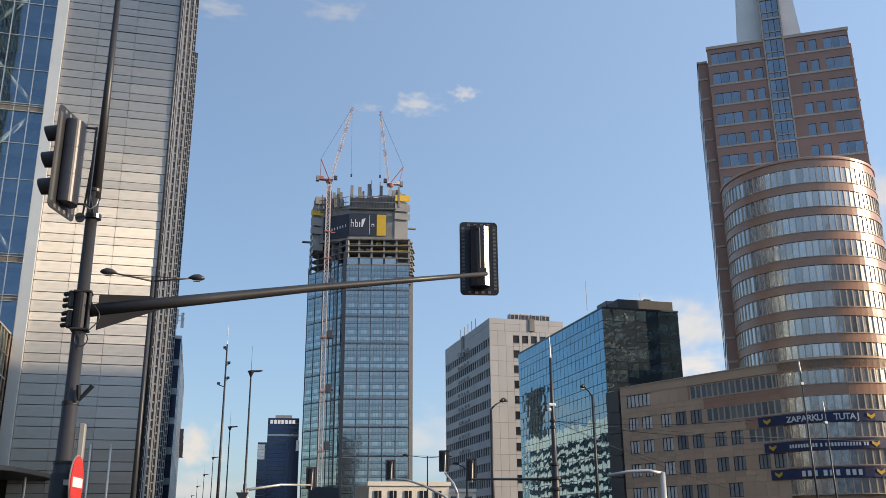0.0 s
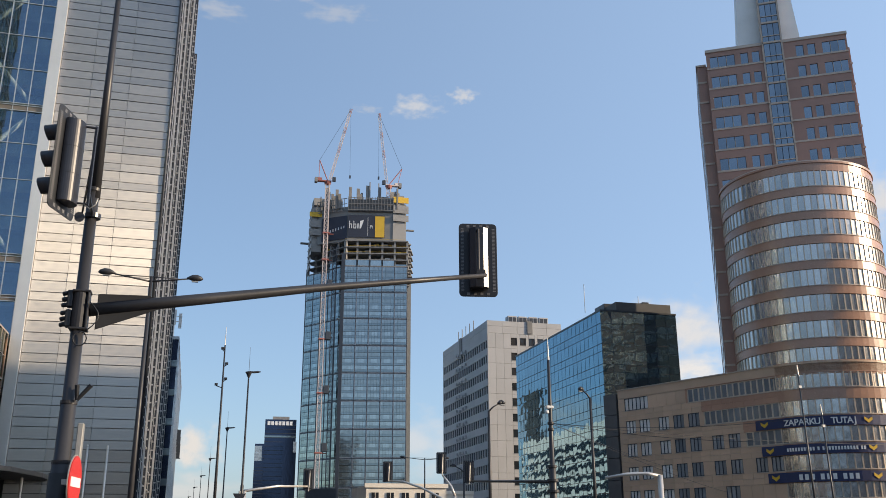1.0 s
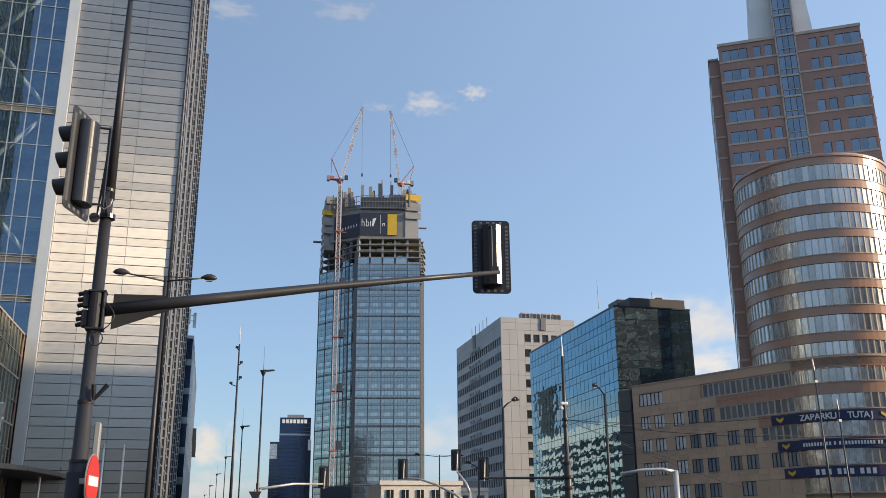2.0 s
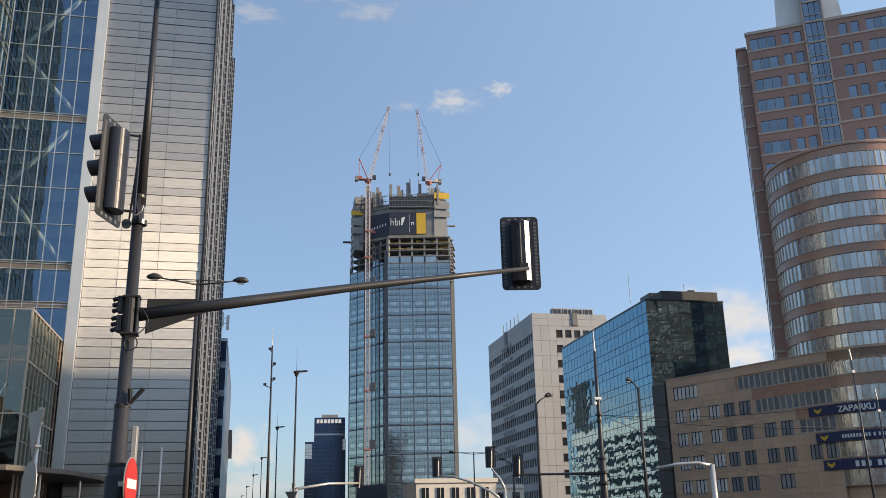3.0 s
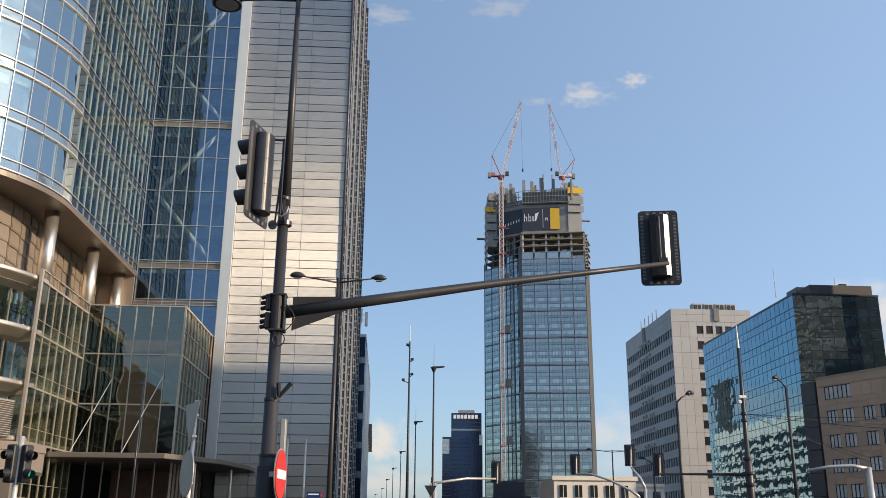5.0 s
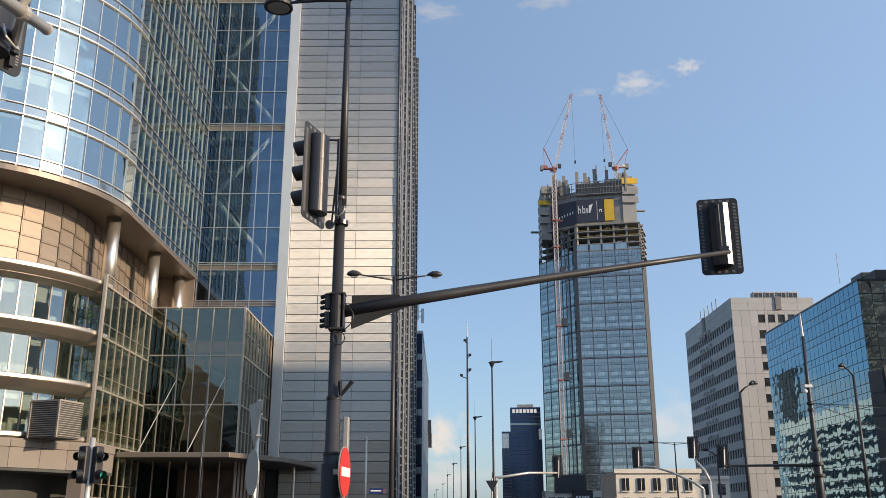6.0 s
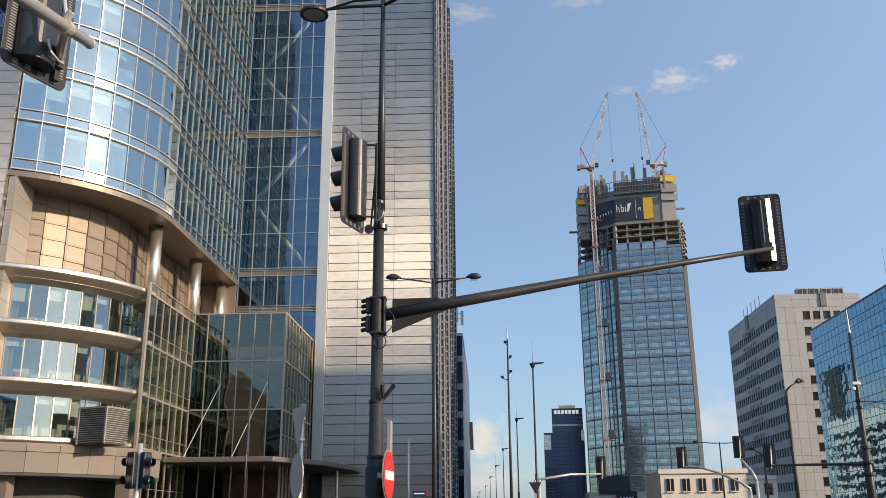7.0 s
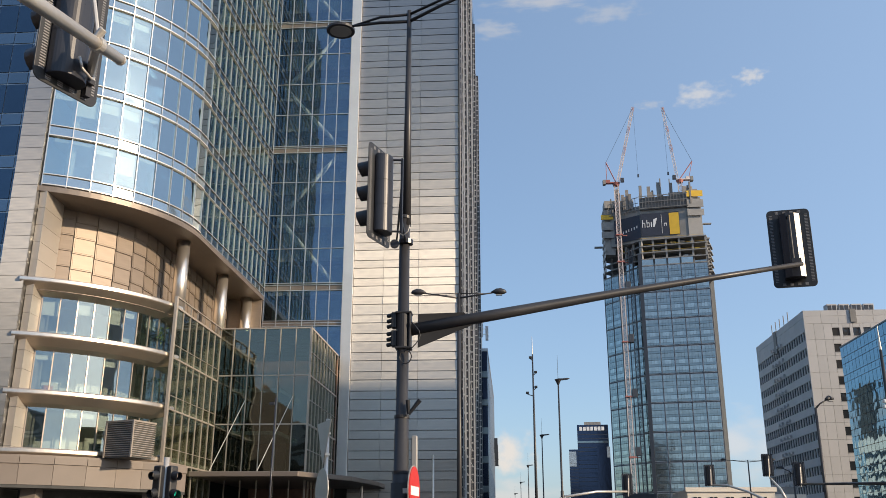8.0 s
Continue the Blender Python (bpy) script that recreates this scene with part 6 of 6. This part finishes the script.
def back_signs():
    x, y = polar(11.75, 18.0)
    ob = thing("road_sign_post", "grey post with a triangular and a round sign seen edge-on", "road sign", pose(x, y, 0, 0, 0, -62))
    part("post", Shape().tube((0, 0.06, 0), (0, 0.06, 3.98), 0.038, n=12), M_SILVER, ob, smooth=True)
    t = Shape()
    t.v = [(-0.46, 0, 3.92), (0.46, 0, 3.92), (0, 0, 3.1), (-0.46, -0.015, 3.92), (0.46, -0.015, 3.92), (0, -0.015, 3.1)]
    t.f = [(0, 1, 2), (5, 4, 3), (0, 3, 4, 1), (1, 4, 5, 2), (2, 5, 3, 0)]
    part("triangle", t, M_SIGNBACK, ob, "pale back of a triangular sign")
    part("disc", Shape().tube((0, 0, 2.62), (0, -0.015, 2.62), 0.42, n=32), M_SIGNBACK, ob, "pale back of a round sign")
    for z in (3.7, 3.3, 2.8, 2.45):
        part("clamp", Shape().box(-0.06, 0, z - 0.02, 0.06, 0.11, z + 0.02), M_SILVER, ob)


back_signs()
x, y = polar(14.75, 40)
cp = thing("camera_post", "thin grey post with a small camera by the entrance", "post", pose(x, y, 0))
part("post", Shape().path([(0, 0, 0), (0.05, 0, 7.6)], [0.05, 0.03], 10), M_HOUSING, cp, smooth=True)
part("camera", Shape().box(-0.22, -0.07, 7.3, 0.0, 0.07, 7.42), M_HOUSING, cp, bevel=0.02)
for b in (5.95, 4.85):
    x, y = polar(b, 80)
    fp = thing("flagpole", "bare white flagpole in front of the metal tower", "flagpole", pose(x, y, 0), "flagpoles")
    part("pole", Shape().path([(0, 0, 0), (0, 0, 8.7)], [0.12, 0.08], 10), M_SILVER, fp, smooth=True)
    part("finial", Shape().tube((0, 0, 8.7), (0, 0, 8.85), 0.1, 0.02, 10), M_SILVER, fp)


def twin_lamp(bearing, d, z, half, turn, label, group):
    x, y = polar(bearing, d)
    ob = thing("street_lamp", label, "street lamp", pose(x, y, 0, 0, 0, turn), group)
    part("pole", Shape().path([(0, 0, 0), (0, 0, z * 0.45), (0, 0, z)], [0.11, 0.085, 0.055], 14), M_POLE, ob, smooth=True)
    for sx in (-1, 1):
        part("arm", Shape().path([(0, 0, z - 0.18), (sx * half * 0.5, 0, z - 0.05), (sx * half * 0.82, 0, z + 0.03)], [0.035, 0.03, 0.025], 8).tube((0, 0, z), (sx * half * 0.6, 0, z - 0.02), 0.018, n=6), M_POLE, ob, smooth=True)
        s = Shape().path([(sx * (half * 0.72 + q), 0, z + 0.03 + dz) for q, dz in ((0, 0), (0.08, 0.02), (0.2, 0.03), (0.36, 0.035), (0.5, 0.02), (0.57, 0.0))], [0.025, 0.06, 0.115, 0.125, 0.08, 0.015], 14)
        h = part("lamp_head", s, M_POLE, ob, smooth=True)
        part("lamp_glass", Shape().box(sx * (half * 0.72 + 0.29) - 0.11, -0.06, z - 0.085, sx * (half * 0.72 + 0.29) + 0.11, 0.06, z - 0.06), M_SIGNBACK, h)
    return ob


twin_lamp(3.32, 32.7, 10.5, 1.68, 2, "dark street lamp with two outstretched heads", "twin street lamps")
x, y = polar(3.32, 32.7)
ns = thing("street_name_sign", "small blue street-name plate with pale bars on a lamp post", "sign", pose(x - 0.5, y - 0.1, 2.75))
part("plate", Shape().box(-0.26, -0.02, -0.09, 0.22, 0.0, 0.09), mat("blue_sign_film", (0.015, 0.04, 0.17), 0.4, 0, 0.05, 0.4), ns)
part("red_edge", Shape().box(0.22, -0.02, -0.09, 0.26, 0.0, 0.09), M_RED, ns)
part("name_bar", Shape().box(-0.21, -0.026, -0.015, 0.16, -0.021, 0.03), M_WHITE, ns)
twin_lamp(-13.9, 95, 9.3, 2.9, 4, "grey street lamp with two outstretched heads beyond the crossing", "twin street lamps")


def avenue_lamp(i):
    d = (49.2, 76.0, 107.0, 138.0, 171, 212, 250, 290)[i]
    b = (-2.95, -1.86, -0.98, -0.52, -0.16, 0.12, 0.52, 0.62)[i]
    x, y = polar(b, d)
    ob = thing("street_lamp", "black street lamp with a flat head on the median", "street lamp", pose(x, y, 0), "street lamps on the median")
    part("pole", Shape().path([(0, 0, 0), (0, 0, 4.2), (0, 0, 4.25), (0, 0, 9.9)], [0.10, 0.085, 0.06, 0.04], 12), M_POLE, ob, smooth=True)
    part("lamp_head", Shape().path([(-0.18, 0, 10.03), (0.0, 0, 10.05), (0.25, 0, 10.05), (0.5, 0, 10.08), (0.62, 0, 10.09)], [0.03, 0.06, 0.06, 0.055, 0.02], 10).tube((0, 0, 9.75), (0, 0, 10.0), 0.045, 0.16, 12), M_POLE, ob, bevel=0.02)
    part("spike", Shape().tube((0, 0, 10.1), (0, 0, 11.4), 0.012, 0.005, 6), M_POLE, ob)


for i in range(8):
    avenue_lamp(i)
x, y = polar(-1.4, 55)
cm = thing("camera_mast", "tall grey mast with four cameras and a lightning rod", "mast", pose(x, y, 0))
part("pole", Shape().path([(0, 0, 0), (0, 0, 6), (0, 0, 12.6)], [0.11, 0.075, 0.04], 14), M_POLE, cm, smooth=True)
part("rod", Shape().tube((0, 0, 12.6), (0, 0, 13.7), 0.03, 0.01, 8), M_SILVER, cm)
for z, dx in ((12.4, -0.16), (11.5, 0.2), (10.6, 0.2), (10.25, -0.45)):
    part("camera", Shape().box(dx * 0.8 - 0.09, -0.12, z - 0.06, dx * 0.8 + 0.09, 0.12, z + 0.06, None).tube((0, 0, z - 0.2), (dx * 0.8, 0, z - 0.08), 0.03, n=6), M_BLACK, cm, bevel=0.04)
for dz, b, dd in ((0, -2.83, 42.0),):
    x, y = polar(b, dd)
    ob = thing("give_way_sign", "back of a triangular sign on a post", "road sign", pose(x, y, 0))
    part("post", Shape().tube((0, 0.05, 0), (0, 0.05, 3.6), 0.04, n=10), M_SILVER, ob)
    t = Shape()
    t.v = [(-0.28, 0, 3.5), (0.28, 0, 3.5), (0, 0, 3.0), (-0.28, -0.02, 3.5), (0.28, -0.02, 3.5), (0, -0.02, 3.0)]
    t.f = [(0, 1, 2), (5, 4, 3), (0, 3, 4, 1), (1, 4, 5, 2), (2, 5, 3, 0)]
    part("triangle", t, M_HOUSING, ob)
    part("disc", Shape().tube((0, 0, 2.3), (0, -0.02, 2.3), 0.4, n=24), M_SIGNBACK, ob)


def arm_signal(head_b, head_z, d, pole_b, pole_d, arm_pts, material, label):
    """A far signal on a curved or straight arm."""
    px, py = polar(pole_b, pole_d)
    ob = thing("signal_mast", label, "mast", pose(px, py, 0), "signal masts beyond the crossing")
    hx_, hy_ = polar(head_b, d)
    line = [Vector((0, 0, arm_pts[0]))]
    for f_, z in arm_pts[1:]:
        line.append(Vector(((hx_ - px) * f_, (hy_ - py) * f_, z)))
    part("pole", Shape().path([(0, 0, 0), (0, 0, arm_pts[0])], [0.12, 0.09], 12), material, ob, smooth=True)
    part("arm", Shape().path(line, [0.085 - 0.04 * i / len(line) for i in range(len(line))], 12), material, ob, smooth=True)
    h = signal_head("traffic_signal", pose(hx_, hy_ + 0.25, head_z, 0, 0, head_b), "black traffic signal seen from behind beyond the crossing", plate=True)
    part("arm_bracket", Shape().tube((0.08, -0.28, 0.35), (0.03, -0.30, -0.72), 0.03, n=6), M_SILVER, h)
    return ob


arm_signal(-6.88, 5.05, 58, -3.1, 55, (4.2, (0.5, 4.55), (0.98, 4.62)), M_SILVER, "galvanised mast with a signal arm")
arm_signal(-11.7, 5.65, 60, -15.35, 58, (3.6, (0.12, 3.95), (0.45, 4.6), (0.75, 5.0), (1.0, 5.05)), M_SILVER, "galvanised mast with a curved signal arm")
arm_signal(-15.0, 6.05, 58, -15.75, 57, (4.0, (0.3, 4.6), (0.8, 5.1), (1.0, 5.3)), M_SILVER, "galvanised mast with a short bent signal arm")
arm_signal(-16.68, 5.3, 55, -21.72, 45, (4.15, (0.25, 4.3), (1.0, 4.75)), M_POLE, "dark mast with a straight signal arm")
x, y = polar(-21.72, 45)
tm = thing("tram_mast", "dark tapering tram-wire mast with rings and a pale spike", "mast", pose(x, y, 0, 0, 0, 0))
part("pole", Shape().path([(0, 0, 0), (0, 0, 4.8), (0, 0, 4.85), (0, 0, 7.4), (0, 0, 10.0)], [0.21, 0.17, 0.12, 0.095, 0.06], 16), M_POLE, tm, smooth=True)
part("spike", Shape().tube((0, 0, 10.0), (0, 0, 11.1), 0.06, 0.01, 12), M_SILVER, tm, "pale pointed tip")
for z, r in ((3.7, 0.29), (4.2, 0.27), (4.85, 0.22), (6.6, 0.155), (6.9, 0.155)):
    part("ring", Shape().tube((0, 0, z - 0.07), (0, 0, z + 0.07), r, n=18), M_POLE, tm, bevel=0.02)
part("camera", Shape().box(-0.22, -0.1, 7.6, 0.16, 0.1, 7.75).box(-0.24, -0.09, 7.36, -0.08, 0.09, 7.52), M_WHITE, tm, bevel=0.04)


def side_lamp(bearing, d, z, reach, label):
    x, y = polar(bearing, d)
    ob = thing("street_lamp", label, "street lamp", pose(x, y, 0), "single-arm street lamps")
    part("pole", Shape().path([(0, 0, 0), (0, 0, z - 0.6)], [0.13, 0.075], 12), M_POLE, ob, smooth=True)
    part("arm", Shape().path([(0, 0, z - 0.65), (reach * 0.3, 0, z - 0.35), (reach * 0.75, 0, z - 0.1)], [0.06, 0.05, 0.04], 8), M_POLE, ob, smooth=True)
    h = part("lamp_head", Shape().tube((reach * 0.62, 0, z - 0.12), (reach * 0.85, 0, z - 0.02), 0.06, 0.17, 12).tube((reach * 0.85, 0, z - 0.02), (reach * 1.15, 0, z - 0.06), 0.17, 0.06, 12), M_POLE, ob, smooth=True)
    part("lamp_glass", Shape().box(reach * 0.8, -0.12, z - 0.22, reach * 1.1, 0.12, z - 0.17), M_SIGNBACK, h)


side_lamp(-17.9, 60, 10.1, 1.0, "grey street lamp with one short arm")
side_lamp(-24.2, 60, 10.8, -0.7, "dark street lamp with one short arm")
side_lamp(-16.3, 90, 8.2, -1.2, "dark street lamp with one short arm")
x, y = polar(-28.1, 36)
bm = thing("bent_arm_mast", "galvanised mast with a gently curved arm", "mast", pose(x, y, 0))
part("pole", Shape().path([(0, 0, 0), (0, 0, 3.85)], [0.11, 0.10], 14), M_SILVER, bm, smooth=True)
part("arm", Shape().path([(0, 0, 3.8), (-0.5, 0.1, 3.9), (-1.2, 0.3, 3.88), (-2.0, 0.5, 3.75)], [0.07, 0.065, 0.06, 0.05], 12), M_SILVER, bm, smooth=True)
for b, d, z in ((-36.6, 40, 8.0), (-37.6, 42, 6.6)):
    x, y = polar(b, d)
    ob = thing("camera_post", "thin grey post with small cameras and wires", "post", pose(x, y, 0))
    part("pole", Shape().path([(0, 0, 0), (-0.12, 0, z)], [0.055, 0.025], 10), M_POLE, ob, smooth=True)
    part("fitting", Shape().tube((-0.1, 0, z - 0.1), (-0.14, 0, z + 0.35), 0.03, n=8).box(-0.18, -0.06, z - 0.6, -0.05, 0.06, z - 0.5), M_SILVER, ob)
wires = thing("tram_wires", "thin dark tram wires strung across the avenue", "wires", pose(0, 0, 0), kind="stuff")
wr = Shape()
p0 = Vector((*polar(-21.72, 45), 6.9))
for b, d, z in ((-36.6, 40, 6.2), (-37.6, 42, 5.4), (-30, 120, 9.0), (-32, 118, 6.5), (-44, 60, 6.5)):
    q = Vector((*polar(b, d), z))
    prev = p0
    for i in range(1, 9):
        c = p0.lerp(q, i / 8) - Vector((0, 0, 1.2 * (i / 8) * (1 - i / 8)))
        wr.tube(prev, c, 0.012, n=4, cap=False)
        prev = c
part("wire", wr, M_BLACK, wires)


# ---- banners on the round bay ----
A0, A1, FLAT = th0, math.pi * 1.93, 3.3        # the banners begin on the flat wing and run on round the bay


def banner(z0, z1, start, name):
    flat = [tuple((wing @ Vector((L0 - FLAT + start, -0.2, 0))).xy), tuple((wing @ Vector((L0 - 0.5, -0.2, 0))).xy)]
    line = flat + bay(BRP + 0.22, A0 + 0.02, A1, 24)
    return tagged(finish(new(name, Shape().band(line, 0.05, z0, z1).mesh(name)), M_NAVY), "navy blue advertising banner with pale lettering and yellow chevrons", "banner", "banners on the bay")


def on_banner(d, z, r=0.30):
    """A place d metres along a banner, its face towards the street."""
    if d < FLAT - 0.2:
        return wing @ pose(L0 - FLAT + d, -r, z)
    a = A0 + (d - FLAT) / BRP
    p = (BC[0] + (BRP + r) * math.cos(a), BC[1] + (BRP + r) * math.sin(a))
    return wall_frame(p[0], p[1], -math.sin(a), math.cos(a), z)


def chevron(parent, d, z, s):
    c = Shape()
    c.v = [(-s, 0, s * 0.7), (0, 0, 0.05), (s, 0, s * 0.7), (s, 0, -s * 0.0), (0, 0, -s * 0.75), (-s, 0, 0)]
    c.f = [(0, 1, 4, 5), (1, 2, 3, 4)]
    ob = part("chevron", c, M_YELLOW, parent, "yellow chevron", m=on_banner(d, z, 0.24))
    so = ob.modifiers.new("thick", "SOLIDIFY")
    so.thickness = 0.02


for n, z in enumerate((WH - 7.6, WH - 10.8, WH - 14.0)):
    h = 1.15
    b = banner(z, z + h, n * 0.5, "banner")
    chevron(b, 1.25 + n * 0.4, z + h * 0.5, 0.5)
    chevron(b, 13.4 + n * 0.12, z + h * 0.5, 0.5)
    if n == 0:
        for i, ch in enumerate("ZAPARKUJ TUTAJ"):
            if ch == " ":
                continue
            cu = bpy.data.curves.new("letter", "FONT")
            cu.body, cu.size, cu.extrude, cu.align_x = ch, 1.04, 0.012, "CENTER"
            cu.offset = 0.022
            ob = new("letter", cu)
            ob.parent = b
            cu.materials.append(M_WHITE)
            ob.matrix_basis = on_banner(4.2 + i * 0.59, z + 0.2, 0.26) @ pose(0, 0, 0, 90, 0, 0)
    else:
        big = n == 2
        d, step = (5.2, 0.66) if big else (4.0, 0.33)
        for gsize in (3, 3, 3) if big else (10, 1, 12, 2):
            for i in range(gsize):
                part("letter_bar", Shape().box(-0.21 if big else -0.11, -0.02, 0.0, 0.21 if big else 0.11, 0, 0.66 if big else 0.42), M_WHITE, b, m=on_banner(d, z + (0.22 if big else 0.35), 0.24))
                d += step
            d += step * 0.6


# ---- clouds, far off ----
def cloud(bearing, el, w, h, seed, bright=0.9, dens=1.0, tint=(1.0, 0.97, 0.94)):
    d = 4200.0
    x, y = polar(bearing, d)
    z = d * math.tan(radians(el))
    m = bpy.data.materials.new("cloud")
    m.use_nodes = True
    n, l = m.node_tree.nodes, m.node_tree.links
    n.remove(n["Principled BSDF"])
    tc, mp, no, ma, mx, tr, em = (n.new(k) for k in ("ShaderNodeTexCoord", "ShaderNodeMapping", "ShaderNodeTexNoise", "ShaderNodeMath", "ShaderNodeMixShader", "ShaderNodeBsdfTransparent", "ShaderNodeEmission"))
    l.new(tc.outputs["Object"], mp.inputs[0])
    mp.inputs["Location"].default_value = (seed * 7.3, 0, seed * 3.1)
    mp.inputs["Scale"].default_value = (2.2, 1, 1.6)
    no.inputs["Scale"].default_value, no.inputs["Detail"].default_value, no.inputs["Roughness"].default_value = 1.3, 5, 0.5
    l.new(mp.outputs[0], no.inputs["Vector"])
    ln = n.new("ShaderNodeVectorMath")
    ln.operation = "LENGTH"
    l.new(tc.outputs["Object"], ln.inputs[0])
    ma.operation = "MULTIPLY_ADD"
    ma.inputs[1].default_value = -0.62
    l.new(ln.outputs["Value"], ma.inputs[0])
    l.new(no.outputs["Fac"], ma.inputs[2])
    mr = n.new("ShaderNodeMapRange")
    mr.interpolation_type = "SMOOTHSTEP"
    mr.inputs["From Min"].default_value, mr.inputs["From Max"].default_value = 0.0, 0.52
    mr.inputs["To Max"].default_value = dens
    l.new(ma.outputs[0], mr.inputs["Value"])
    l.new(mr.outputs[0], mx.inputs[0])
    em.inputs[0].default_value, em.inputs[1].default_value = (*tint, 1), bright
    l.new(tr.outputs[0], mx.inputs[1])
    l.new(em.outputs[0], mx.inputs[2])
    l.new(mx.outputs[0], n["Material Output"].inputs[0])
    s = Shape()
    s.v = [(-1, 0, -1), (1, 0, -1), (1, 0, 1), (-1, 0, 1)]
    s.f = [(0, 1, 2, 3)]
    ob = finish(new("backdrop_cloud", s.mesh("backdrop_cloud")), m)
    k = d / math.cos(radians(el)) / 1609
    ob.matrix_basis = pose(x, y, z, -el, 0, bearing) @ Matrix.Diagonal((w * k, 1, h * k, 1))
    ob.visible_shadow = False
    tagged(ob, "small pale fair-weather cloud in the distance", "cloud", kind="structure")


for args in CLOUDS:
    cloud(*args)
